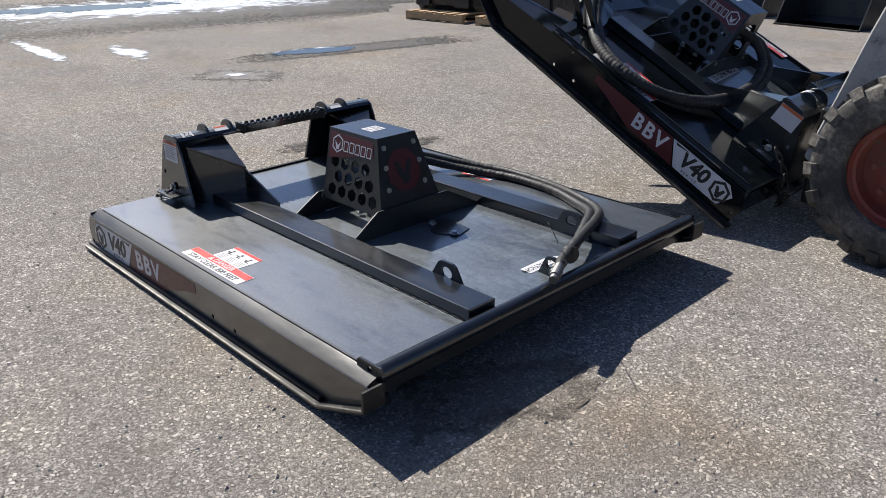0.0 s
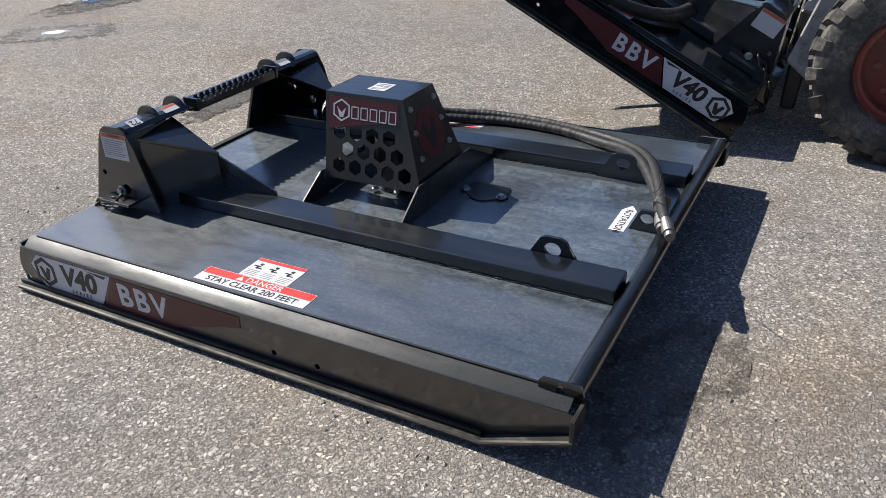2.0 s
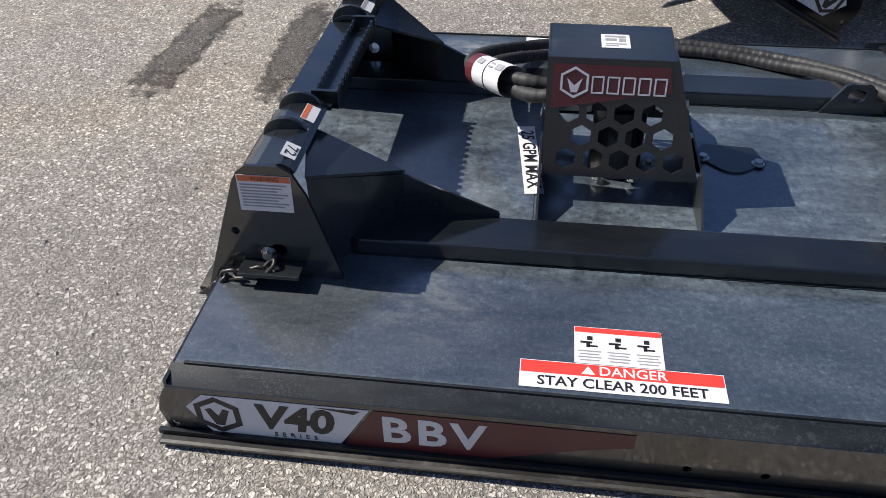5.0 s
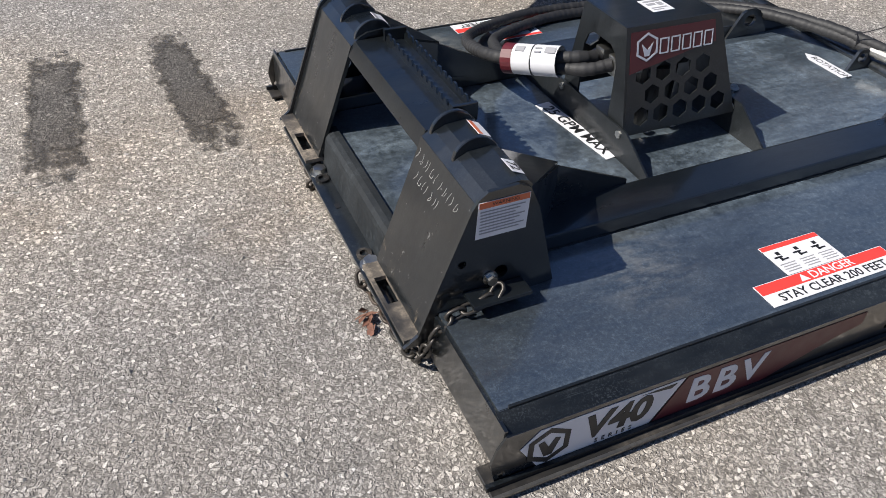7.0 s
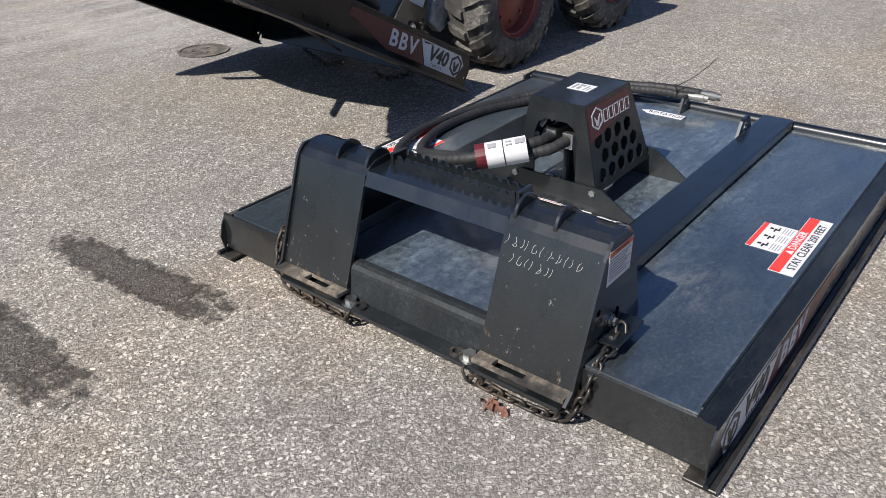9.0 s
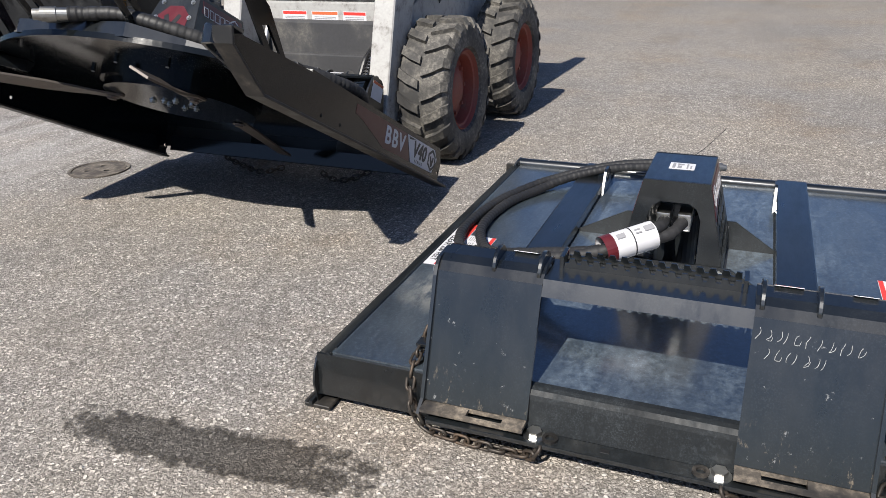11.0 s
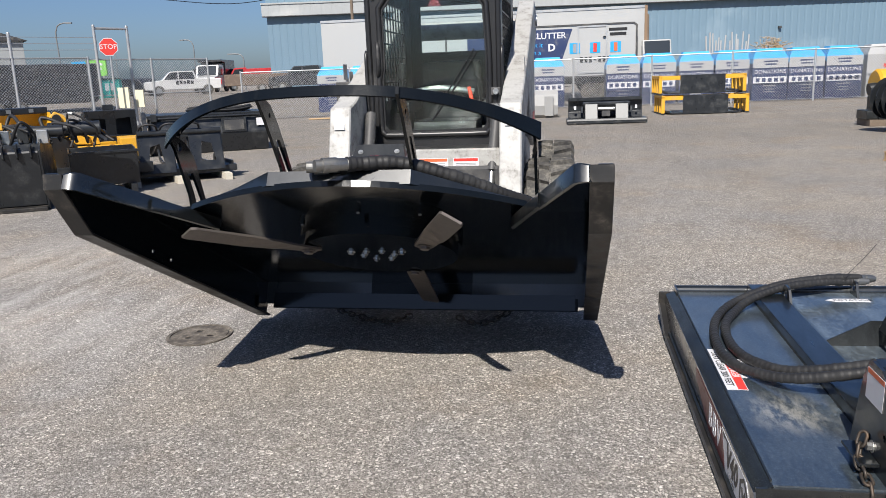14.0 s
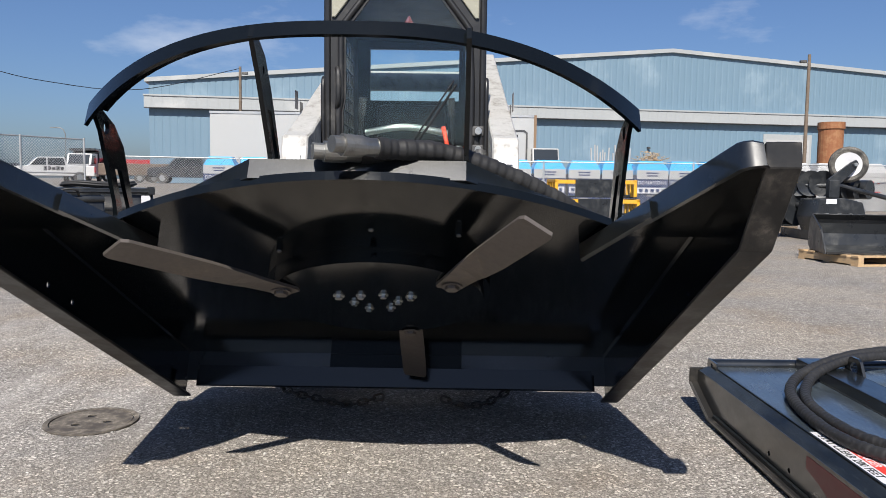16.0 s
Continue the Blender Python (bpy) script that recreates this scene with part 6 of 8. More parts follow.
def angle_broom(m):
    c = empty_thing("sweeper_attachment", m, "yellow and black sweeper attachment lying in the yard", "sweeper")
    part("hood", prismed([(-0.35, 0.30), (0.30, 0.25), (0.42, 0.55), (0.20, 0.80), (-0.25, 0.80)], "y", -0.9, 0.9, bevel=0.03), YARD_BLACK, c)
    part("yellow_frame", boxed(-1.05, -0.35, -0.55, -0.42, 0.35, 0.5, bevel=0.01), YELLOW, c)
    part("yellow_frame", boxed(-1.05, -0.35, 0.42, 0.55, 0.35, 0.5, bevel=0.01), YELLOW, c)
    part("yellow_beam", boxed(-1.15, -1.0, -0.95, 0.95, 0.42, 0.62, bevel=0.01), YELLOW, c)
    part("yellow_arm", prismed([(-0.4, 0.75), (0.1, 0.78), (0.3, 1.05), (0.05, 1.12), (-0.2, 0.95)], "y", 0.5, 0.62, bevel=0.01), YELLOW, c)
    part("mount_plate", boxed(-1.25, -1.17, -0.55, 0.55, 0.1, 0.75, bevel=0.01), YARD_BLACK, c)
    part("brush_core", rodded((0.05, -0.88, 0.30), (0.05, 0.88, 0.30), 0.28, n=24), YARD_BLACK, c)
    for s in (1, -1):
        part("caster", rodded((0.5, s * 0.7 - 0.04, 0.14), (0.5, s * 0.7 + 0.04, 0.14), 0.14, n=20), RUBBER, c)
        part("caster_fork", boxed(0.42, 0.52, s * 0.7 - 0.06, s * 0.7 + 0.06, 0.26, 0.5), YARD_BLACK, c)
    return c


angle_broom(pose(7.6, 9.7, 0, 0, 0, 50))


def yellow_broom():
    """A pickup sweeper seen from its end: yellow frame beams, a bent arm, a black hood over a roller."""
    c = empty_thing("pickup_sweeper", pose(6.9, 8.5, 0, 0, 0, -55), "yellow and black pickup sweeper with a long hood", "sweeper")
    part("front_beam", boxed(-0.05, 0.75, -0.56, -0.44, 0.48, 0.60, bevel=0.012), YELLOW, c)
    part("rear_beam", boxed(0.1, 0.80, -0.05, 0.07, 0.46, 0.60, bevel=0.012), YELLOW, c)
    part("end_block", boxed(0.66, 0.96, -0.25, 0.35, 0.42, 0.70, bevel=0.015), YELLOW, c)
    arm = [(0.10, 0.62), (0.42, 0.60), (0.40, 0.70), (0.12, 0.80), (-0.02, 1.06), (-0.14, 1.12), (-0.22, 1.04), (-0.10, 0.80)]
    part("bent_arm", prismed(arm, "y", 0.12, 0.24, bevel=0.01), YELLOW, c)
    part("arm_pin", rodded((-0.12, 0.08, 1.02), (-0.12, 0.30, 1.02), 0.06, n=16), YARD_BLACK, c)
    hood = [(0.48, 0.30), (0.98, 0.28), (1.02, 0.58), (0.90, 0.76), (0.66, 0.80), (0.50, 0.66)]
    part("hood", prismed([(y, z) for y, z in hood], "x", -1.25, 0.55, bevel=0.02), YARD_BLACK, c)
    part("hood_label", boxed(-0.7, -0.2, 0.64, 0.80, 0.785, 0.797), STICKER_WHITE, c)
    part("roller", rodded((-1.2, 0.72, 0.32), (0.5, 0.72, 0.32), 0.30, n=24), YARD_BLACK, c)
    for k in range(3):
        part("yellow_tab", boxed(-1.0 + 0.6 * k, -0.94 + 0.6 * k, 0.46, 0.52, 0.56, 0.70, bevel=0.005), YELLOW, c)
    for s in (1, -1):
        part("skid", boxed(s * 0.7 - 0.06, s * 0.7 + 0.06, -0.6, 0.4, 0.0, 0.46, bevel=0.01), YARD_BLACK, c)
    for k in range(4):
        pts = [(-0.6 + 0.3 * k, -0.4, 0.62), (-0.5 + 0.3 * k, -0.2, 0.80 + 0.05 * (k % 2)), (-0.3 + 0.28 * k, 0.1, 0.72), (-0.2 + 0.3 * k, 0.45, 0.70)]
        shade(part("hose_line", swept(smooth_path(pts, 0.03), 0.018, n=8), HOSE, c), 60)
    return c


yellow_broom()


def rock_box(m):
    """An open steel box with a lip, on short legs."""
    c = empty_thing("steel_box", m, "open black steel box attachment on skids", "box attachment")
    part("floor", boxed(-0.30, 0.34, -0.52, 0.52, 0.16, 0.18), YARD_BLACK, c)
    part("back", boxed(-0.32, -0.30, -0.52, 0.52, 0.16, 0.78, bevel=0.006), YARD_BLACK, c)
    part("front", prismed([(0.34, 0.16), (0.36, 0.16), (0.44, 0.72), (0.42, 0.72)], "y", -0.52, 0.52), YARD_BLACK, c)
    for s in (1, -1):
        part("side", prismed([(-0.32, 0.16), (0.35, 0.16), (0.43, 0.72), (-0.32, 0.78)], "y", s * 0.52 - 0.01, s * 0.52 + 0.01), YARD_BLACK, c)
        part("skid", boxed(-0.4, 0.5, s * 0.42 - 0.05, s * 0.42 + 0.05, 0.0, 0.16, bevel=0.01), YARD_BLACK, c)
    part("rim", boxed(0.41, 0.46, -0.54, 0.54, 0.71, 0.75, bevel=0.006), YARD_BLACK, c)
    part("yellow_arm", prismed([(-0.9, 0.25), (-0.35, 0.3), (-0.33, 0.62), (-0.55, 0.74), (-0.9, 0.6)], "y", -0.45, -0.30, bevel=0.01), YELLOW, c)
    return c


def window_frame_box(m):
    """A mounting adapter: a sloped box frame with two openings, on a stand."""
    c = empty_thing("mounting_adapter", m, "black mounting adapter with two openings on a stand", "adapter")
    face = holed([(-0.58, 0.0), (0.58, 0.0), (0.55, 0.55), (-0.55, 0.55)], [[(-0.45, 0.10), (-0.10, 0.10), (-0.10, 0.40), (-0.42, 0.42)], [(0.12, 0.10), (0.46, 0.10), (0.42, 0.42), (0.12, 0.40)]], "x", -0.02, 0.0)
    fr = part("face_plate", face, YARD_BLACK, c)
    fr.matrix_local = pose(-0.25, 0, 0.62, 0, -12, 0)
    part("top_beam", boxed(-0.18, 0.20, -0.55, 0.55, 1.08, 1.16, bevel=0.01), YARD_BLACK, c)
    part("bottom_beam", boxed(-0.30, 0.20, -0.58, 0.58, 0.54, 0.62, bevel=0.01), YARD_BLACK, c)
    for s in (1, -1):
        part("cheek", prismed([(-0.28, 0.60), (0.20, 0.60), (0.20, 1.12), (-0.16, 1.12)], "y", s * 0.56 - 0.012, s * 0.56 + 0.012), YARD_BLACK, c)
        part("stand_leg", boxed(-0.1, 0.0, s * 0.4 - 0.05, s * 0.4 + 0.05, 0.0, 0.56, bevel=0.01), YARD_BLACK, c)
    part("stand_foot", boxed(-0.45, 0.35, -0.5, 0.5, 0.0, 0.06, bevel=0.01), YARD_BLACK, c)
    part("back_plate", boxed(0.17, 0.20, -0.55, 0.55, 0.60, 1.10), YARD_BLACK, c)
    part("lug", boxed(-0.05, 0.05, -0.12, 0.12, 1.16, 1.26, bevel=0.02), YARD_BLACK, c)
    return c


rock_box(pose(6.45, 7.72, 0.0, 0, 0, -145) @ Matrix.Scale(0.80, 4))
window_frame_box(pose(8.6, 8.9, 0.0, 0, 0, 38) @ Matrix.Diagonal((0.70, 0.70, 0.92, 1.0)))


def grapple(m):
    """A grapple stored on timbers: its two mounting plates with openings stand towards the yard, gussets, cylinders and tines behind."""
    c = empty_thing("grapple_attachment", m, "black grapple attachment resting on pale timbers", "grapple")
    part("base_frame", boxed(-0.35, 0.55, -0.80, 0.80, 0.10, 0.20, bevel=0.015), YARD_BLACK, c)
    for s in (1, -1):
        face = holed([(s * 0.12, 0.16), (s * 0.60, 0.16), (s * 0.58, 0.72), (s * 0.52, 0.80), (s * 0.20, 0.80), (s * 0.12, 0.72)], [[(s * 0.26, 0.30), (s * 0.48, 0.30), (s * 0.44, 0.56), (s * 0.30, 0.60)]], "x", -0.02, 0.0)
        pl = part("mount_plate", face, YARD_BLACK, c)
        pl.matrix_local = pose(-0.48, 0, 0, 0, 14, 0)
        part("gusset", prismed([(-0.42, 0.16), (0.35, 0.16), (0.30, 0.30), (-0.20, 0.70), (-0.30, 0.74)], "y", *sorted((s * 0.58, s * 0.605)), bevel=0.003), YARD_BLACK, c)
        part("gusset", prismed([(-0.42, 0.16), (0.25, 0.16), (-0.25, 0.66)], "y", *sorted((s * 0.10, s * 0.125)), bevel=0.003), YARD_BLACK, c)
        cyl = part("cylinder", rodded((-0.20, s * 0.34, 0.62), (0.40, s * 0.34, 0.42), 0.045, n=18), YARD_BLACK, c)
        part("cylinder_rod", rodded((0.40, s * 0.34, 0.42), (0.62, s * 0.34, 0.35), 0.022, n=14), STEEL, cyl)
        part("clevis", boxed(-0.28, -0.16, s * 0.34 - 0.07, s * 0.34 + 0.07, 0.56, 0.70, bevel=0.01), YARD_BLACK, c)
    part("top_tube", rodded((-0.32, -0.60, 0.74), (-0.32, 0.60, 0.74), 0.045, n=16), YARD_BLACK, c)
    for y in (-0.75, -0.45, -0.15, 0.15, 0.45, 0.75):
        part("tine", prismed([(-0.30, 0.18), (0.62, 0.16), (0.95, 0.24), (1.02, 0.40), (0.98, 0.41), (0.88, 0.30), (0.58, 0.24), (-0.30, 0.26)], "y", y - 0.012, y + 0.012, bevel=0.003), YARD_BLACK, c)
    beam = part("lower_beam", boxed(-0.60, -0.46, 0.45, 1.75, 0.22, 0.36, bevel=0.01), YARD_BLACK, c)
    part("maker_mark", boxed(-0.612, -0.602, 0.78, 1.10, 0.26, 0.32), GREY_INK, beam)
    for y in (-0.6, 0.1, 0.7):
        part("timber", boxed(-0.65, 0.6, y - 0.05, y + 0.05, 0.0, 0.10), BIN_WOOD, c)
    for k in range(3):
        pts = [(-0.25, -0.3 + 0.3 * k, 0.70), (-0.40, -0.25 + 0.3 * k, 0.86), (-0.35, -0.05 + 0.3 * k, 0.84), (-0.1, 0.0 + 0.3 * k, 0.55)]
        shade(part("hose_line", swept(smooth_path(pts, 0.03), 0.016, n=8), HOSE, c), 60)
    return c


BIN_WOOD = surface("pale_timber", (0.50, 0.46, 0.38), 0.8, 0.0, (0.3, 0.26, 0.2), 0.3, 30.0, 0.2)
grapple(pose(7.72, 7.27, 0, 0, 0, 36))


def bin_box(m):
    c = empty_thing("grapple_bucket", m, "large black bucket attachment with a hose ring on top", "bucket")
    part("body", prismed([(-0.62, 0.05), (0.58, 0.0), (0.70, 0.42), (0.60, 0.82), (-0.58, 0.84), (-0.70, 0.4)], "y", -1.0, 1.0, bevel=0.02), YARD_BLACK, c)
    part("lid_rim", boxed(-0.66, 0.66, -1.03, 1.03, 0.82, 0.87, bevel=0.015), YARD_BLACK, c)
    part("front_rail", rodded((0.69, -1.0, 0.80), (0.69, 1.0, 0.80), 0.025, n=12), YARD_BLACK, c)
    frame_ = part("hatch", boxed(0.645, 0.72, 0.20, 0.62, 0.44, 0.74, bevel=0.01), YARD_BLACK, c)
    part("hatch_panel", boxed(0.715, 0.728, 0.24, 0.58, 0.48, 0.70, bevel=0.004), DARK_GREY, frame_)
    for y in (-0.92, 0.96):
        part("corner_bracket", boxed(0.60, 0.74, y - 0.05, y + 0.05, 0.74, 0.90, bevel=0.01), YARD_BLACK, c)
    for r, z in ((0.40, 0.895), (0.44, 0.935), (0.42, 0.975)):
        ring = [Vector((r * math.cos(a), 0.25 + r * 1.3 * math.sin(a), z + 0.02 * math.sin(3 * a + 9 * r))) for a in [2 * math.pi * i / 48 for i in range(49)]]
        shade(part("hose_coil", swept(ring, 0.026, n=8), HOSE, c), 60)
    end = part("end_plate", prismed([(-0.8, 0.0), (0.72, 0.0), (0.90, 0.40), (0.80, 0.80), (0.5, 0.95), (-0.5, 0.93), (-0.85, 0.5)], "y", -1.10, -1.04, bevel=0.008), YARD_BLACK, c)
    part("end_cylinder", rodded((0.55, -1.16, 0.25), (0.70, -1.16, 0.68), 0.04, n=16), DARK_GREY, end)
    part("end_block", boxed(0.72, 0.86, -1.14, -1.02, 0.40, 0.56, bevel=0.01), DARK_GREY, end)
    part("paper_label", boxed(0.70, 0.712, 0.80, 0.94, 0.55, 0.72), STICKER_WHITE, c)
    return c


bin_box(pose(12.6, 9.1, 0, 0, 0, -150) @ Matrix.Diagonal((1.1, 1.2, 0.96, 1.0)))


def flight_disc(bm, centre, normal, r, cup=0.05, n=28):
    """One dished, thick auger flight."""
    q = Vector(normal).to_track_quat("Z", "Y").to_matrix().to_4x4()
    m = Matrix.Translation(centre) @ q
    rings = []
    for rr, h in ((0.04, 0.0), (r * 0.6, cup * 0.35), (r, cup), (r, cup + 0.014), (r * 0.6, cup * 0.35 + 0.02), (0.04, 0.022)):
        rings.append([bm.verts.new(m @ Vector((rr * math.cos(2 * math.pi * k / n), rr * math.sin(2 * math.pi * k / n), h + 0.07 * rr / r * math.sin(2 * math.pi * k / n)))) for k in range(n)])
    for p, q2 in zip(rings, rings[1:] + rings[:1]):
        for k in range(n):
            bm.faces.new((p[k], p[(k + 1) % n], q2[(k + 1) % n], q2[k]))
    return bm


def auger_unit():
    c = empty_thing("trencher_attachment", pose(0, 0, 0), "dark trencher attachment with broad auger flights and a spare wheel", "trencher")
    body = part("body", prismed([(-5.20, 0.16), (-5.85, 0.16), (-6.05, 0.50), (-5.98, 0.74), (-5.60, 0.82), (-5.14, 0.80), (-5.08, 0.45)], "x", 11.5, 12.25, bevel=0.02), YARD_BLACK, c)
    part("panel_label", boxed(11.488, 11.496, -5.47, -5.27, 0.71, 0.80), STICKER_WHITE, c)
    for k in range(4):
        shade(part("auger_flight", flight_disc(bmesh.new(), (12.5 + 0.15 * k, -5.22 + 0.05 * k, 0.66), (-0.95, -0.22, 0.12), 0.41), YARD_BLACK, c), 40)
    part("auger_shaft", rodded((12.2, -5.3, 0.66), (13.2, -5.0, 0.66), 0.06, n=18), YARD_BLACK, c)
    for k in range(3):
        shade(part("upper_flight", flight_disc(bmesh.new(), (12.45 - 0.09 * k, -5.20 - 0.19 * k, 1.08), (-0.88, 0.30, 0.22), 0.245), YARD_BLACK, c), 40)
    part("upper_shaft", rodded((12.55, -5.05, 1.05), (12.2, -5.75, 1.05), 0.06, n=18), YARD_BLACK, c)
    for k in range(3):
        shade(part("roller", rodded((12.35, -5.92 - 0.24 * k, 0.98), (12.2, -6.02 - 0.24 * k, 0.98), 0.19, n=26), YARD_BLACK, c), 40)
    part("boom", rodded((11.75, -5.45, 1.10), (11.75, -6.70, 0.80), 0.045, n=12), YARD_BLACK, c)
    part("boom_bracket", boxed(11.68, 11.82, -5.62, -5.42, 0.82, 1.16, bevel=0.02), YARD_BLACK, c)
    for y in (-5.30, -5.55, -5.75):
        part("fitting", rodded((11.47, y, 0.48), (11.50, y, 0.48), 0.055, n=14), STEEL, c)
        part("hose_stub", rodded((11.40, y, 0.45), (11.47, y - 0.03, 0.30), 0.022, n=10), HOSE, c)
    for y in (-5.25, -5.80):
        part("foot", boxed(11.5, 13.1, y - 0.06, y + 0.06, 0.0, 0.18, bevel=0.01), YARD_BLACK, c)
    w = part("spare_wheel", revolve(bmesh.new(), [(0.23, -0.08), (0.30, -0.10), (0.34, -0.07), (0.352, 0.0), (0.34, 0.07), (0.30, 0.10), (0.23, 0.08)], 40), RUBBER, c, "pneumatic tyre on a bright rim")
    w.matrix_local = pose(12.0, -5.93, 1.46, 0, 0, 66)
    rim = part("wheel_rim", revolve(bmesh.new(), [(0.235, -0.085), (0.225, -0.08), (0.20, -0.05), (0.19, -0.02), (0.10, -0.035), (0.06, -0.06), (0.002, -0.06), (0.002, 0.06), (0.06, 0.06), (0.235, 0.085)], 36), STICKER_WHITE, w, "bright white wheel rim")
    part("wheel_arm", prismed([(-5.88, 1.50), (-5.98, 1.55), (-6.03, 1.48), (-5.98, 1.38), (-5.62, 1.02), (-5.45, 1.08), (-5.46, 1.18)], "x", 11.80, 11.86, bevel=0.008), YARD_BLACK, c)
    part("hub", rodded((11.76, -5.95, 1.46), (11.80, -5.95, 1.46), 0.035, n=14), STEEL, c)
    return c


auger_unit()
wooden_pallet(pose(7.75, -3.85, 0, 0, 0, 12))
black_bucket(pose(7.8, -3.9, 0.136, 0, 0, 168), "dark blue-black bucket lying on a pallet", 1.3, 0.5, 0.8)
POLE_WOOD = surface("weathered_pole", (0.13, 0.098, 0.072), 0.85, 0.0, (0.22, 0.18, 0.14), 0.5, 30.0, 0.3)
yb = empty_thing("yellow_hopper", pose(14.6, -5.78, 0), "yellow rounded hopper on a black stand", "hopper")
hood = [(0.40 * math.cos(math.pi * k / 12), 0.82 + 0.40 * math.sin(math.pi * k / 12)) for k in range(13)]
part("hood", prismed([(0.40, 0.62)] + hood + [(-0.40, 0.62)], "y", -0.36, 0.34, bevel=0.05), YELLOW, yb)
part("stand", boxed(-0.36, 0.36, -0.34, 0.32, 0.14, 0.64, bevel=0.03), BLACK_MATT, yb)
part("side_motor", rodded((-0.1, 0.30, 0.80), (-0.1, 0.48, 0.78), 0.13, n=20), BLACK_MATT, yb)
part("side_foot", boxed(-0.3, 0.3, 0.30, 0.55, 0.14, 0.34, bevel=0.04), BLACK_MATT, yb)
part("skid", boxed(-0.36, 0.36, -0.34, 0.50, 0.0, 0.14, bevel=0.01), POLE_WOOD, yb)


def flat_attachment(m):
    c = empty_thing("dozer_blade", m, "black blade attachment with grey mounting plates", "blade attachment")
    grey = plain("galvanised_grey", (0.26, 0.26, 0.255), 0.45)
    part("blade", prismed([(0.0, 0.0), (0.45, 0.0), (0.52, 0.3), (0.40, 0.62), (0.22, 0.66), (0.25, 0.3)], "y", -1.0, 1.0, bevel=0.01), YARD_BLACK, c)
    for k in range(4):
        part("top_rib", boxed(0.10 + 0.10 * k, 0.13 + 0.10 * k, -0.98 + 0.03 * k, 0.98 - 0.02 * k, 0.60, 0.69 - 0.01 * k, bevel=0.005), YARD_BLACK, c)
    part("lower_beam", boxed(-0.60, 0.2, -1.06, 1.06, 0.02, 0.15, bevel=0.02), YARD_BLACK, c)
    part("worn_edge", boxed(-0.612, -0.602, -1.04, 1.04, 0.10, 0.145), grey, c)
    for s in (1, -1):
        plate = part("mount_plate", prismed([(-0.56, 0.10), (-0.50, 0.10), (-0.38, 0.50), (-0.46, 0.53)], "y", *sorted((s * 0.24, s * 0.56)), bevel=0.004), grey, c, "bare grey mounting plate")
        part("plate_edge", prismed([(-0.575, 0.08), (-0.50, 0.08), (-0.37, 0.54), (-0.47, 0.56)], "y", *sorted((s * 0.56, s * 0.575))), YARD_BLACK, plate)
        part("link_arm", prismed([(-0.45, 0.30), (0.05, 0.34), (0.05, 0.46), (-0.42, 0.46)], "y", *sorted((s * 0.62, s * 0.68)), bevel=0.005), YARD_BLACK, c)
        part("shoe", boxed(-0.62, -0.30, *sorted((s * 0.80, s * 1.02)), 0.0, 0.05, bevel=0.01), SCUFFED, c)
        part("label", flat(rect(0.06, 0.09), face_frame((-0.002, s * 0.82, 0.42), (0, -1, 0), (0.2, 0, 1)), 0.004), STICKER_WHITE, c)
    part("upper_beam", boxed(-0.40, 0.1, -0.62, 0.62, 0.50, 0.58, bevel=0.02), YARD_BLACK, c)
    part("cylinder", rodded((-0.40, -0.22, 0.40), (-0.40, 0.22, 0.40), 0.05, n=18), STEEL, c)
    part("valve_block", boxed(-0.42, -0.25, -0.10, 0.12, 0.20, 0.36, bevel=0.01), DARK_GREY, c)
    return c


flat_attachment(pose(17.95, 0.10, 0, 0, 0, 0))
GREY_BUCKET = surface("bare_grey_steel", (0.28, 0.28, 0.275), 0.5, 0.2, (0.3, 0.27, 0.23), 0.3)
black_bucket(pose(21.4, 2.05, 0, 0, 0, 0), "bare grey steel bucket standing on the asphalt", 1.35, 0.85, 0.9, GREY_BUCKET)
black_bucket(pose(21.6, 3.5, 0, 0, 0, 4), "bare grey steel bucket standing on the asphalt", 1.3, 0.8, 0.9, GREY_BUCKET)


def stacked_frame(m, h0):
    c = empty_thing("blade_frame", m, "yellow steel frame with a black board, stacked", "frame", "stacked yellow frames")
    for s in (1, -1):
        for x in (-0.41, 0.0, 0.41, 0.85):
            post = part("post", boxed(x - 0.04, x + 0.04, s * 1.24 - 0.05, s * 1.24 + 0.05, h0 + 0.05, h0 + 0.56, bevel=0.005), YELLOW, c)
            part("foot", boxed(x - 0.05, x + 0.05, s * 1.24 - 0.06, s * 1.24 + 0.06, h0, h0 + 0.05, bevel=0.005), YARD_BLACK, post)
        part("side_rail", boxed(-0.45, 0.89, s * 1.24 - 0.05, s * 1.24 + 0.05, h0 + 0.49, h0 + 0.57, bevel=0.005), YELLOW, c)
        part("front_rail", boxed(-0.47, -0.39, *sorted((s * 0.66, s * 1.20)), h0 + 0.44, h0 + 0.56, bevel=0.005), YELLOW, c)
        part("back_rail", boxed(0.80, 0.88, *sorted((s * 0.20, s * 1.20)), h0 + 0.44, h0 + 0.55, bevel=0.005), YELLOW, c)
        part("low_rail", boxed(-0.38, 0.85, s * 1.06 - 0.04, s * 1.06 + 0.04, h0 + 0.05, h0 + 0.11, bevel=0.005), YARD_BLACK, c)
    part("black_board", boxed(-0.52, -0.46, -0.66, 0.66, h0 + 0.02, h0 + 0.58, bevel=0.01), YARD_BLACK, c)
    part("tray", boxed(-0.44, 0.80, -1.0, 1.0, h0 + 0.02, h0 + 0.06, bevel=0.01), YARD_BLACK, c)
    return c


stacked_frame(pose(21.1, -3.03, 0, 0, 0, 2), 0.0)
stacked_frame(pose(21.2, -2.95, 0, 0, 0, 2), 0.60)

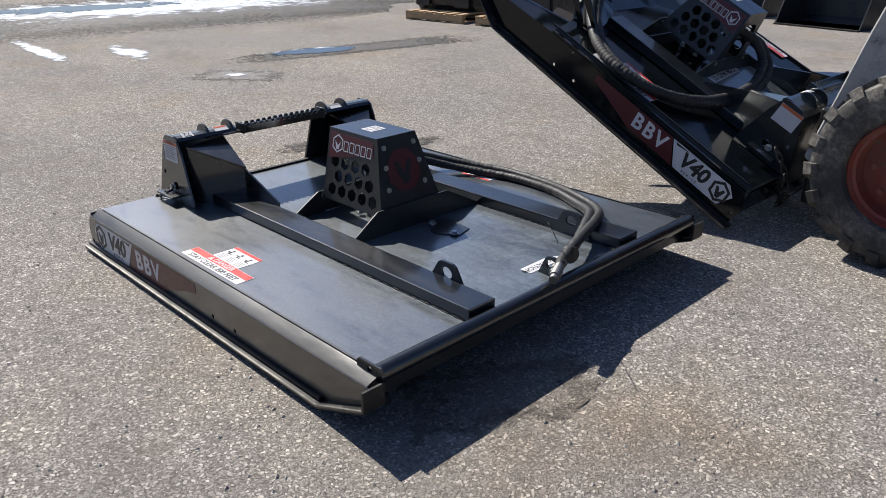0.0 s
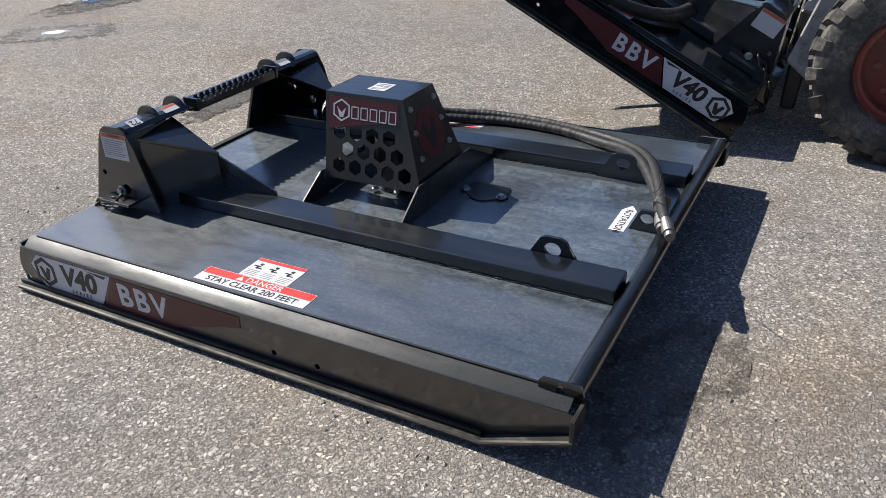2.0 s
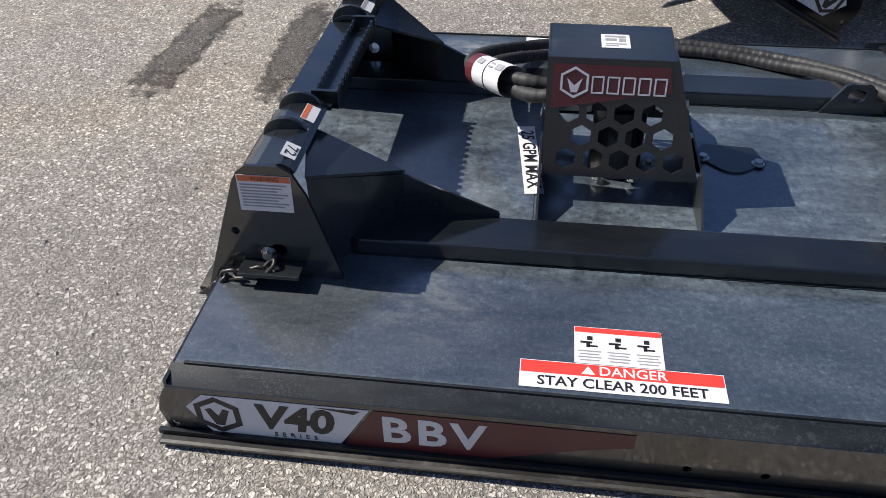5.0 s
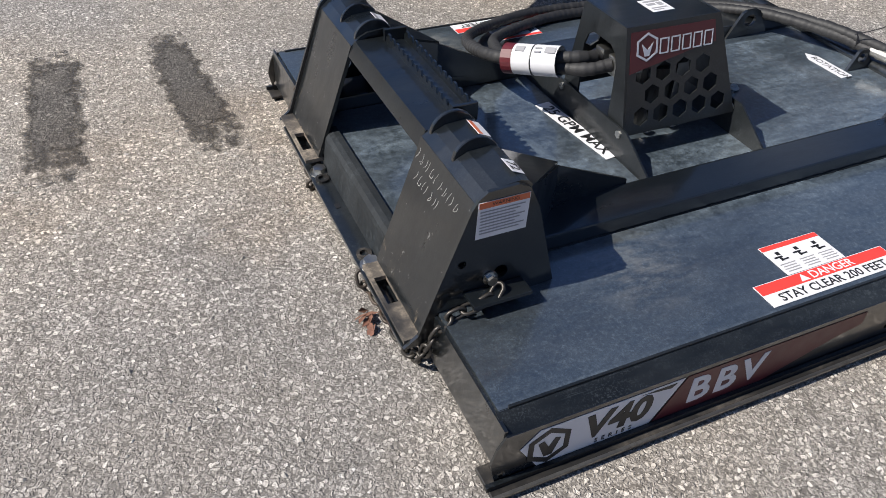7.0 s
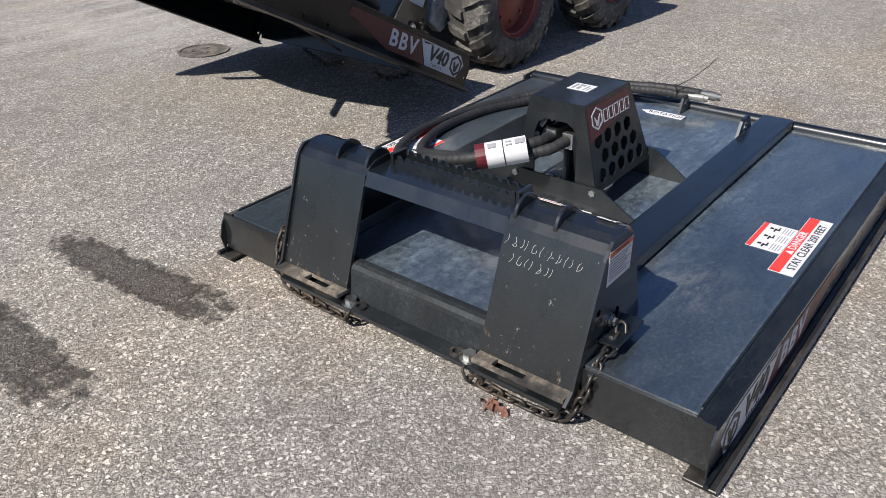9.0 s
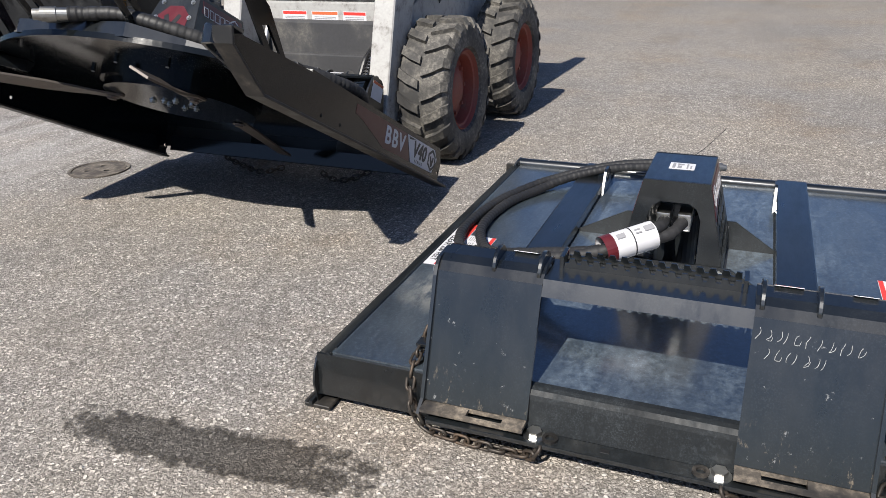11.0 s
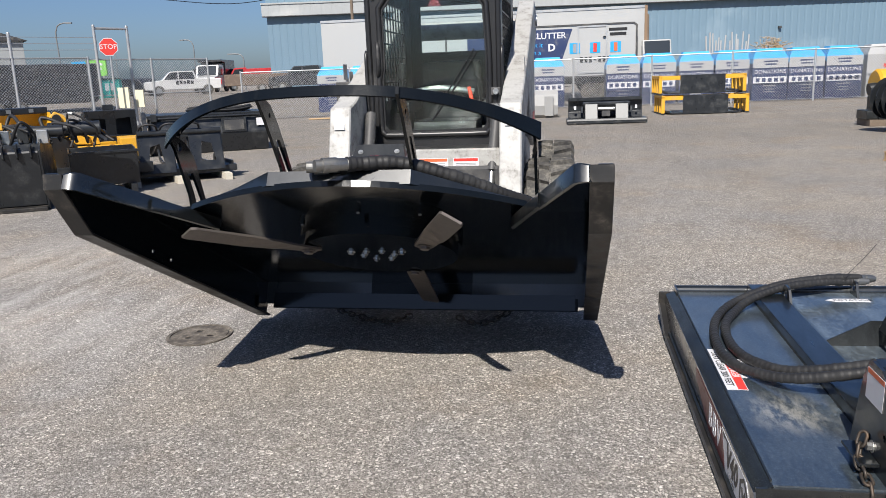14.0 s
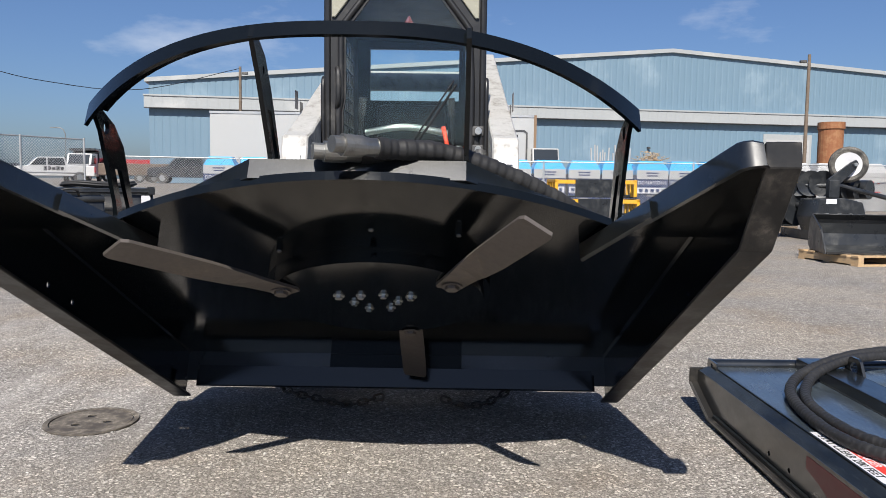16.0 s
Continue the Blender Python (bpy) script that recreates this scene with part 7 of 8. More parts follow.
# ---- fence ----
GALV = surface("galvanised_pipe", (0.42, 0.43, 0.44), 0.45, 0.6, (0.30, 0.28, 0.25), 0.3)


def fence_run(a, b, height=1.9, spacing=3.0, gap=0.095, gate=False):
    a, b = Vector((*a, 0)), Vector((*b, 0))
    L = (b - a).length
    ang = math.degrees(math.atan2(b.y - a.y, b.x - a.x))
    za = ground_height(a.x, a.y)
    c = empty_thing("chain_link_fence", pose(a.x, a.y, za, 0, -math.degrees(math.atan2(ground_height(b.x, b.y) - za, L)), ang), "galvanised chain-link fence on steel posts", "fence", "yard fence")
    n = max(1, round(L / spacing))
    for k in range(n + 1):
        part("post", rodded((L * k / n, 0, -0.05), (L * k / n, 0, height + 0.05), 0.038, n=10), GALV, c)
    part("top_rail", rodded((0, 0, height), (L, 0, height), 0.024, n=8), GALV, c)
    part("tension_wire", rodded((0, 0, 0.06), (L, 0, 0.06), 0.006, n=6), GALV, c)
    if gate:
        part("bottom_rail", rodded((0, 0, 0.14), (L, 0, 0.14), 0.024, n=8), GALV, c)
        part("middle_rail", rodded((0, 0, height * 0.5), (L, 0, height * 0.5), 0.022, n=8), GALV, c)
    verts, faces = [], []
    def wire(x0, z0, x1, z1, r=0.0062):
        i = len(verts)
        for x, z in ((x0, z0), (x1, z1)):
            verts.extend([(x - r, 0, z), (x + r, -r, z), (x + r, r, z)])
        faces.extend([(i, i + 1, i + 4, i + 3), (i + 1, i + 2, i + 5, i + 4), (i + 2, i, i + 3, i + 5)])
    k = -int(height / gap)
    while k * gap < L:
        x = k * gap
        x0, x1 = max(0.0, x), min(L, x + height)
        if x1 > x0:
            wire(x0, 0.03 + (x0 - x), x1, 0.03 + (x1 - x))
            wire(x0, height - (x0 - x), x1, height - (x1 - x))
        k += 1
    me = bpy.data.meshes.new("wire_mesh")
    me.from_pydata(verts, [], faces)
    me.materials.append(GALV)
    ob = new("wire_mesh", me)
    ob.parent = c
    ob["kind"] = "stuff"
    return c


fence_run((27.0, -17.0), (26.7, 9.6), 1.85)
fence_run((26.7, 9.6), (25.3, 13.6), 1.85)
fence_run((24.6, 14.6), (20.6, 16.9), 2.40, 2.2, gate=True)
fence_run((20.6, 16.9), (14.5, 20.5), 2.45, 2.4)
fence_run((14.5, 20.5), (6.0, 24.0), 2.45, 2.6)
for x, y, h in ((16.4, 19.5, 3.5), (16.0, 19.75, 3.5), (20.9, 16.75, 3.5), (21.9, 16.15, 3.5), (18.6, 18.15, 3.2)):
    gp_ = empty_thing("gate_post", pose(x, y, 0), "tall galvanised gate post by the fence", "post", "gate posts")
    part("pipe", rodded((0, 0, -0.05), (0, 0, h), 0.05, n=14), GALV, gp_)
    part("cap", rodded((0, 0, h), (0, 0, h + 0.04), 0.056, n=14, r1=0.03), GALV, gp_)
goal = part("gate_header", rodded((20.9, 16.75, 3.42), (21.9, 16.15, 3.42), 0.04, n=12), GALV)
tagged(goal, "galvanised header pipe joining two gate posts", "pipe")
for k in range(3):
    bw = part("barbed_wire", swept([Vector((16.2, 19.6, 2.75 + 0.22 * k)), Vector((18.6, 18.15, 2.70 + 0.20 * k)), Vector((20.9, 16.75, 2.72 + 0.2 * k))], 0.010, n=5), GALV)
    tagged(bw, "strand of barbed wire above the fence", "wire", "barbed wire strands")


# ---- donation bins ----
BIN_NAVY = surface("navy_bin", (0.018, 0.032, 0.095), 0.45, 0.0, (0.2, 0.2, 0.2), 0.15)
BIN_BLUE = surface("sky_blue_bin", (0.02, 0.30, 0.62), 0.4, 0.0, (0.2, 0.3, 0.35), 0.15)
BIN_WHITE = surface("white_bin", (0.36, 0.36, 0.36), 0.45, 0.0, (0.4, 0.38, 0.35), 0.2)
TEAL = surface("teal_bin", (0.02, 0.32, 0.30), 0.5, 0.0, (0.2, 0.2, 0.18), 0.2)


def donation_bin(m, white=False):
    c = empty_thing("donation_bin", m, "white clothing donation bin with red lettering panel" if white else "navy and sky-blue steel donation bin", "donation bin", "row of donation bins")
    w = 0.66
    part("body", boxed(-0.55, 0.55, -w, w, 0.0, 1.45, bevel=0.02), BIN_WHITE if white else BIN_NAVY, c)
    bm = bmesh.new()
    rings = [[bm.verts.new(q) for q in ((x0, -wy, z), (x1, -wy, z), (x1, wy, z), (x0, wy, z))] for x0, x1, wy, z in ((-0.56, 0.56, w, 1.45), (-0.56, 0.56, w, 1.62), (-0.30, 0.42, w * 0.72, 2.0))]
    for p, q in zip(rings, rings[1:]):
        for k in range(4):
            bm.faces.new((p[k], p[(k + 1) % 4], q[(k + 1) % 4], q[k]))
    bm.faces.new(rings[0][::-1])
    bm.faces.new(rings[2])
    part("hood", bm, BIN_WHITE if white else BIN_BLUE, c)
    fm = face_frame((-0.552, 0, 1.2), (0, -1, 0), (0, 0, 1))
    if white:
        hm = face_frame((-0.36, 0, 1.80), (0, -1, 0), (0.42, 0, 0.38))
        part("red_panel", flat(rect(0.8, 0.22), hm @ Matrix.Translation((0, 0, 0.012)), 0.004), STICKER_RED, c)
        bm = bmesh.new()
        bars(bm, fm, [(0.0, 0.0, 0.16, 0.16), (0.25, 0.0, 0.10, 0.05), (0, -0.35, 0.7, 0.04), (0, -0.45, 0.6, 0.04)], 0.002)
        part("red_bars", bm, STICKER_RED, c)
        return c
    part("white_band", flat(rect(1.30, 0.36, 0, 0.245), fm @ Matrix.Translation((0, 0, 0.011)), 0.004), BIN_WHITE, c)
    for by, bw in ((0.31, 0.52), (0.20, 0.44)):
        bm = bmesh.new()
        bars(bm, fm, [(0, by, bw, 0.055)], 0.016)
        part("name_bar", bm, BIN_NAVY, c)
    text_mesh("DONATIONS", 0.20, fm @ Matrix.Translation((0, -0.09, 0.004)), STICKER_WHITE, c, thick=0.002)
    band = part("icon_band", flat(rect(1.24, 0.24, 0, -0.40), fm @ Matrix.Translation((0, 0, 0.003)), 0.003), STICKER_WHITE, c)
    for k in range(5):
        part("icon", flat(rect(0.14, 0.15, -0.46 + 0.23 * k, -0.40), fm @ Matrix.Translation((0, 0, 0.0065)), 0.002), BIN_NAVY, band)
    bm = bmesh.new()
    bars(bm, fm, [(0, -0.62, 0.5, 0.05), (0, -0.75, 0.36, 0.04), (0, -0.85, 0.42, 0.04)], 0.003)
    part("small_print", bm, GREY_INK, c)
    return c


first_bin = donation_bin(pose(28.6, -8.2, 0.0, 0, 0, 0))
for y, x, turn in ((-6.85, 28.6, 1), (-9.55, 28.5, -1), (-5.5, 29.0, 3), (-4.15, 28.9, -2), (-2.65, 28.7, 2), (-1.25, 28.6, 0), (1.75, 28.7, 3), (3.2, 29.0, -3), (6.4, 29.0, 2), (9.9, 30.6, -2), (11.3, 30.3, 3), (-6.7, 31.0, 0)):
    copy_thing(first_bin, pose(x, y, ground_height(x, y) if x > 30 else 0.0, 0, 0, turn))
first_white = donation_bin(pose(28.4, -11.0, 0.0, 0, 0, -2), True)
for y in (-12.6, -14.1, -15.7):
    copy_thing(first_white, pose(28.2, y, 0, 0, 0, -2))

# ---- things behind the bins ----
rn = random.Random(8)
for cx_, cy_ in ((32.0, -5.55), (31.8, -6.5)):
    st = empty_thing("pipe_bundle", pose(cx_, cy_, 0), "bundle of white pipes standing on end", "pipes", "white pipe bundles")
    for k in range(7):
        y = -0.36 + 0.12 * k
        part("pipe", rodded((rn.uniform(-0.1, 0.1), y * 0.8, 0.3), (rn.uniform(-0.1, 0.1), y * 1.15 + rn.uniform(-0.05, 0.05), 2.6 + rn.uniform(-0.2, 0.25)), 0.035, n=8), BIN_WHITE, st)
    part("holder", boxed(-0.2, 0.2, -0.45, 0.45, 0.0, 1.2, bevel=0.02), DARK_GREY, st)
pile = empty_thing("brush_pile", pose(31.6, -7.8, 0), "brown heap of dry branches behind the bins", "brush pile")
part("heap", rodded((0, 0, 0), (0, 0, 2.0), 0.75, n=14, r1=0.45), WOOD, pile)
tw = bmesh.new()
for k in range(260):
    a, r, z = rn.uniform(0, 6.28), rn.uniform(0.1, 0.75), rn.uniform(1.7, 2.55)
    p = Vector((r * math.cos(a), r * math.sin(a), z - r * 0.4))
    rod(tw, p, p + Vector((rn.uniform(-0.3, 0.3), rn.uniform(-0.3, 0.3), rn.uniform(-0.05, 0.2))), 0.012, n=4)
twig = part("brushwood", tw, WOOD, pile)
twig["kind"] = "stuff"
cab_ = empty_thing("truck_cab", pose(32.6, -3.05, 0.0, 0, 0, 180), "white truck cab parked behind the bins", "truck")
part("shell", prismed([(-0.9, 0.6), (1.2, 0.6), (1.25, 1.5), (0.9, 1.75), (0.55, 2.65), (-0.85, 2.7)], "y", -0.62, 0.62, bevel=0.04), BIN_WHITE, cab_)
part("windscreen", prismed([(0.94, 1.72), (0.60, 2.58), (0.64, 2.60), (0.98, 1.74)], "y", -0.55, 0.55), plain("dark_cab_glass", (0.02, 0.025, 0.03), 0.08), cab_)
for s in (1, -1):
    part("side_window", boxed(-0.5, 0.5, *sorted((s * 0.61, s * 0.628)), 1.75, 2.4), plain("dark_side_glass", (0.02, 0.025, 0.03), 0.08), cab_)
    part("wheel", rodded((0.5, s * 0.4, 0.45), (0.5, s * 0.62, 0.45), 0.45, n=20), RUBBER, cab_)
gen = empty_thing("generator_set", pose(22.9, 8.4, 0, 0, 0, 8), "grey and white portable generator on a skid", "generator")
part("skid", boxed(-0.5, 0.5, -0.75, 0.75, 0.0, 0.14, bevel=0.01), BLACK_MATT, gen)
part("housing", boxed(-0.42, 0.42, -0.62, 0.62, 0.14, 1.35, bevel=0.03), DARK_GREY, gen)
part("panel", boxed(-0.44, -0.42, -0.1, 0.45, 0.30, 0.80, bevel=0.005), GREY_BUCKET, gen)
for k in range(6):
    part("louvre", boxed(-0.45, -0.42, -0.5, 0.5, 0.92 + 0.06 * k, 0.95 + 0.06 * k), GREY_BUCKET, gen)
for k in range(3):
    pts = [(24.2 + 0.25 * k, 10.6 - 0.3 * k, 0.03), (24.0, 9.6, 0.05), (23.6 + 0.2 * k, 8.9, 0.03), (23.9, 8.0 - 0.3 * k, 0.03)]
    cb = part("ground_cable", swept(smooth_path(pts, 0.1), 0.03, n=6), (WOOD, HOSE, GALV)[k])
    tagged(cb, "loose cable lying along the fence foot", "cable", "cables by the fence")

# ---- trailer, building, poles ----
TRAILER_WHITE = surface("trailer_white", (0.36, 0.365, 0.365), 0.4, 0.0, (0.4, 0.38, 0.35), 0.15)
tr = empty_thing("box_trailer", pose(33.6, 4.9, 0.35, 0, 0, 0), "long white box trailer parked behind the fence", "trailer")
part("box", boxed(-1.25, 1.25, -7.5, 7.5, 1.05, 3.80, bevel=0.03), TRAILER_WHITE, tr)
part("roof_rail", boxed(-1.28, -1.24, -7.5, 7.5, 3.72, 3.83), GALV, tr)
part("corner_post", boxed(-1.30, -1.20, -7.56, -7.44, 1.0, 3.82), plain("rusty_corner", (0.20, 0.13, 0.08), 0.8), tr)
part("chassis_beam", boxed(-0.5, 0.5, -7.4, 7.4, 0.75, 1.05), BLACK_MATT, tr)
for y in (-6.2, -5.0, 5.8):
    part("wheel_set", rodded((-1.2, y, 0.5), (1.2, y, 0.5), 0.5, n=24), RUBBER, tr)
bt = empty_thing("box_truck", pose(31.9, 2.0, 0, 0, 0, 0), "white box truck body with a navy banner beside the trailer", "truck")
part("body", boxed(0.0, 0.30, -4.15, 4.4, 1.15, 3.42, bevel=0.03), TRAILER_WHITE, bt)
part("edge_trim", holed([(-4.2, 1.12), (4.42, 1.12), (4.42, 3.46), (-4.05, 3.46), (-4.2, 3.34)], [[(-4.12, 1.20), (4.34, 1.20), (4.34, 3.39), (-4.02, 3.39), (-4.12, 3.31)]], "x", -0.03, 0.02), DARK_GREY, bt)
part("underframe", boxed(0.0, 0.3, -4.0, 4.2, 0.85, 1.15), BLACK_MATT, bt)
for y in (-2.9, -2.2, 3.0):
    part("wheel", rodded((0.0, y, 0.48), (0.28, y, 0.48), 0.48, n=24), RUBBER, bt)
for y in (-1.35, -0.95):
    part("step_post", boxed(-0.06, -0.02, y - 0.02, y + 0.02, 0.35, 1.2), BLACK_MATT, bt)
for z in (0.4, 0.75, 1.1):
    part("step_tread", boxed(-0.10, -0.02, -1.35, -0.95, z, z + 0.03), BLACK_MATT, bt)
tm = face_frame((-0.004, 0, 0), (0, -1, 0), (0, 0, 1))
ban = part("banner", flat([(-3.4, 1.55), (0.75, 1.55), (1.35, 3.28), (-3.4, 3.28)], tm, 0.01), BIN_NAVY, bt, "navy banner with white lettering")
text_mesh("DECLUTTER", 0.37, tm @ Matrix.Translation((0.05, 3.0, 0.012)), STICKER_WHITE, ban, bold=0.012)
text_mesh("Mark it", 0.30, tm @ Matrix.Translation((-0.40, 2.62, 0.012)), BIN_BLUE, ban)
text_mesh("with a", 0.30, tm @ Matrix.Translation((-0.42, 2.28, 0.012)), BIN_BLUE, ban)
text_mesh("D", 0.44, tm @ Matrix.Translation((0.42, 2.48, 0.012)), STICKER_WHITE, ban, bold=0.03)
dr_ = part("side_door", holed([(1.57, 1.3), (2.88, 1.3), (2.88, 3.38), (1.57, 3.38)], [[(1.64, 1.36), (2.81, 1.36), (2.81, 3.31), (1.64, 3.31)]], "z", 0.0, 0.03), GALV, bt)
dr_.data.transform(tm)
part("door_handle", boxed(-0.08, -0.03, -2.82, -2.70, 2.85, 2.90), BLACK_MATT, bt)
for by, bw in ((3.18, 0.80), (2.98, 0.72)):
    bm = bmesh.new()
    bars(bm, tm, [(3.35, by, bw, 0.12)], 0.01, 0.004)
    part("name_bar", bm, INK, bt)
for x, col in ((1.45, BIN_BLUE), (2.35, BIN_BLUE), (3.25, BIN_BLUE)):
    tile = part("icon_tile", flat(rect(0.46, 0.46, x, 2.42), tm, 0.012), col, bt)
    part("icon_mark", flat(rect(0.16, 0.38, x, 2.42), tm @ Matrix.Translation((0, 0, 0.013)), 0.004), {1.45: GREY_INK, 2.35: STICKER_RED, 3.25: STICKER_ORANGE}[x], tile)
for k in range(7):
    bm = bmesh.new()
    bars(bm, tm, [(1.75 + 0.20 * k, 1.92, 0.12, 0.22 if k != 3 else 0.05)], 0.034, 0.004)
    part("digit_bar", bm, INK, bt)

SIDING = surface("pale_blue_siding", (0.128, 0.200, 0.262), 0.5, 0.0, (0.26, 0.34, 0.40), 0.2, 20.0, 0.0, wear_scale=0.2)
BAND_WHITE = surface("off_white_band", (0.30, 0.315, 0.32), 0.5, 0.0, (0.5, 0.5, 0.48), 0.2, 20.0, 0.0, wear_scale=0.3)
wall_a, wall_b = Vector((61.2, 26.0, 0)), Vector((74.0, -52.0, 0))
WL = (wall_b - wall_a).length
bd = empty_thing("warehouse", pose(wall_a.x, wall_a.y, 0.70, 0, 0, math.degrees(math.atan2(wall_b.y - wall_a.y, wall_b.x - wall_a.x))), "large pale blue corrugated warehouse with a white band", "warehouse")


def roof_at(s):
    return 8.45 + (12.75 - 8.45) * (s / 46.8) if s < 46.8 else 12.75 - 0.055 * (s - 46.8)


def ribbed(bm, s0, s1, zlo, zhi, y0, pitch=0.62, depth=0.018):
    """Ribbed sheet siding between two heights, each a number or a function of the run."""
    pts, s = [], s0
    while s < s1 - 0.01:
        for ds, dy in ((0, 0), (pitch * 0.62, 0), (pitch * 0.72, depth), (pitch * 0.90, depth)):
            if s + ds <= s1:
                pts.append((s + ds, y0 + dy))
        s += pitch
    pts.append((s1, y0))
    lo = [bm.verts.new((s, y, zlo(s) if callable(zlo) else zlo)) for s, y in pts]
    hi = [bm.verts.new((s, y, zhi(s) if callable(zhi) else zhi)) for s, y in pts]
    for k in range(len(pts) - 1):
        bm.faces.new((lo[k], lo[k + 1], hi[k + 1], hi[k]))
    return bm


part("upper_wall", ribbed(bmesh.new(), 0, WL, 6.3, roof_at, 0.0), SIDING, bd)
lower = part("lower_wall", ribbed(bmesh.new(), 0, WL, -0.1, 6.3, 0.0), SIDING, bd)
part("white_band", ribbed(bmesh.new(), -0.3, WL, 6.30, 7.25, -0.55, 0.9, 0.012), BAND_WHITE, bd)
part("band_cap", boxed(-0.35, WL, -0.62, 0.0, 7.25, 7.38), BAND_WHITE, bd)
part("band_soffit", boxed(-0.3, WL, -0.55, 0.0, 6.25, 6.31), DARK_GREY, bd)
bm = bmesh.new()
for s0, s1 in ((-0.3, 46.8), (46.8, WL)):
    a = [bm.verts.new((s0, y, roof_at(s0) + z)) for y, z in ((-0.25, 0.0), (-0.25, 0.35), (14.0, 0.35), (14.0, 0.0))]
    b = [bm.verts.new((s1, y, roof_at(s1) + z)) for y, z in ((-0.25, 0.0), (-0.25, 0.35), (14.0, 0.35), (14.0, 0.0))]
    for k in range(4):
        bm.faces.new((a[k], a[(k + 1) % 4], b[(k + 1) % 4], b[k]))
    bm.faces.new(a)
    bm.faces.new(b[::-1])
part("roof", bm, BAND_WHITE, bd)
part("end_wall", boxed(0.02, 0.2, 0.05, 14.0, 0.0, 8.45), SIDING, bd)
dr = part("overhead_door", boxed(56.6, 61.8, -0.06, 0.10, 0.0, 5.4, bevel=0.02), BAND_WHITE, bd)
for k in range(8):
    part("door_slat", boxed(56.85, 61.55, -0.075, -0.06, 0.1 + 0.60 * k, 0.69 + 0.60 * k), BIN_WHITE, dr)
for s in (31.0, 44.6, 55.6):
    part("wall_lamp", boxed(s, s + 0.24, -0.3, 0.05, 3.75, 3.93, bevel=0.03), DARK_GREY, bd)


def utility_pole(x, y, h, lamp, r=0.13):
    z = ground_height(x, y)
    c = empty_thing("utility_pole", pose(x, y, z), "weathered wooden pole with a lamp on an arm", "pole")
    part("shaft", rodded((0, 0, -0.2), (0, 0, h), r, n=14, r1=r * 0.75), POLE_WOOD, c)
    if lamp:
        part("lamp_arm", swept([Vector((0, 0, h - 0.6)), Vector((-0.2, lamp * 0.45, h - 0.45))], 0.025, n=8), GALV, c)
        part("lamp_head", boxed(-0.35, -0.1, lamp * 0.45 - 0.15, lamp * 0.45 + 0.25, h - 0.58, h - 0.42, bevel=0.03), DARK_GREY, c)
    return c


utility_pole(46.6, -22.3, 8.9, 1)
utility_pole(52.0, 16.0, 8.4, -1)
utility_pole(48.5, -4.6, 4.2, 0, 0.09)
wire = part("overhead_wire", swept(smooth_path([(22.0, 27.5, 7.4), (31.3, 23.4, 6.25), (38.4, 23.0, 6.2), (44.1, 20.0, 6.5), (52, 16, 9.0)], 1.0), 0.022, n=6), INK)
tagged(wire, "black overhead wire sagging between poles", "wire")

RUST = surface("rusted_tank", (0.22, 0.085, 0.035), 0.85, 0.0, (0.35, 0.20, 0.10), 0.6, 20.0, 0.2)
tk = empty_thing("rusty_hopper", pose(42.6, -21.85, ground_height(42.6, -21.85)), "rust-brown steel hopper standing behind the fence", "hopper")
part("drum", rodded((0, 0, 1.2), (0, 0, 3.85), 0.70, n=24), RUST, tk)
part("cap", rodded((0, 0, 3.85), (0, 0, 4.25), 0.76, n=24), RUST, tk)
for a in (0.5, 2.6, 4.7):
    part("leg", boxed(0.62 * math.cos(a) - 0.08, 0.62 * math.cos(a) + 0.08, 0.62 * math.sin(a) - 0.08, 0.62 * math.sin(a) + 0.08, -0.1, 1.3), RUST, tk)

# ---- stop sign, street lamps, hoarding ----
ss = empty_thing("stop_sign", pose(20.97, 16.3, 0), "red octagonal stop sign on a steel post", "stop sign")
part("post", rodded((0, 0, 0), (0, 0, 3.1), 0.035, n=10), GALV, ss)
sm = face_frame((-0.05, 0, 2.80), (0.55, -0.84, 0), (0, 0, 1))
plate = part("plate", flat(ring_points(0, 0, 0.31, 8, math.pi / 8), sm, 0.006), STICKER_WHITE, ss)
red = part("red_face", flat(ring_points(0, 0, 0.29, 8, math.pi / 8), sm @ Matrix.Translation((0, 0, 0.0065)), 0.002), STICKER_RED, plate)
text_mesh("STOP", 0.22, sm @ Matrix.Translation((0, 0, 0.010)), STICKER_WHITE, plate, thick=0.001)
for dx in (0.65, 1.2):
    bx = empty_thing("notice_board", pose(20.9 + 0.84 * dx, 16.6 - 0.50 * dx, 0.0), "plain pale board hung on the fence", "board", "boards on the fence")
    part("board", boxed(-0.03, 0.03, -0.2, 0.2, 0.75, 1.45 - 0.1 * (dx > 1), bevel=0.005), plain("cream_board", (0.62, 0.58, 0.42), 0.6), bx)
    part("hanger", boxed(-0.01, 0.01, -0.02, 0.02, 0.0, 0.75), GALV, bx)


LAMP_GREY = plain("lamp_post_grey", (0.16, 0.165, 0.17), 0.5)


def street_lamp(x, y, h, dy):
    z = ground_height(x, y)
    c = empty_thing("street_lamp", pose(x, y, z), "slender grey street lamp with a curved arm", "street lamp", "street lamps")
    part("pole", swept(smooth_path([(0, 0, 0), (0, 0, h * 0.55), (0, 0, h * 0.9), (0, dy * 0.6, h), (0, dy * 1.6, h + 0.05)], 0.4), 0.07, n=8), LAMP_GREY, c)
    part("head", boxed(-0.12, 0.12, dy * 1.6 - 0.3, dy * 1.6 + 0.3, h - 0.03, h + 0.1, bevel=0.03), LAMP_GREY, c)


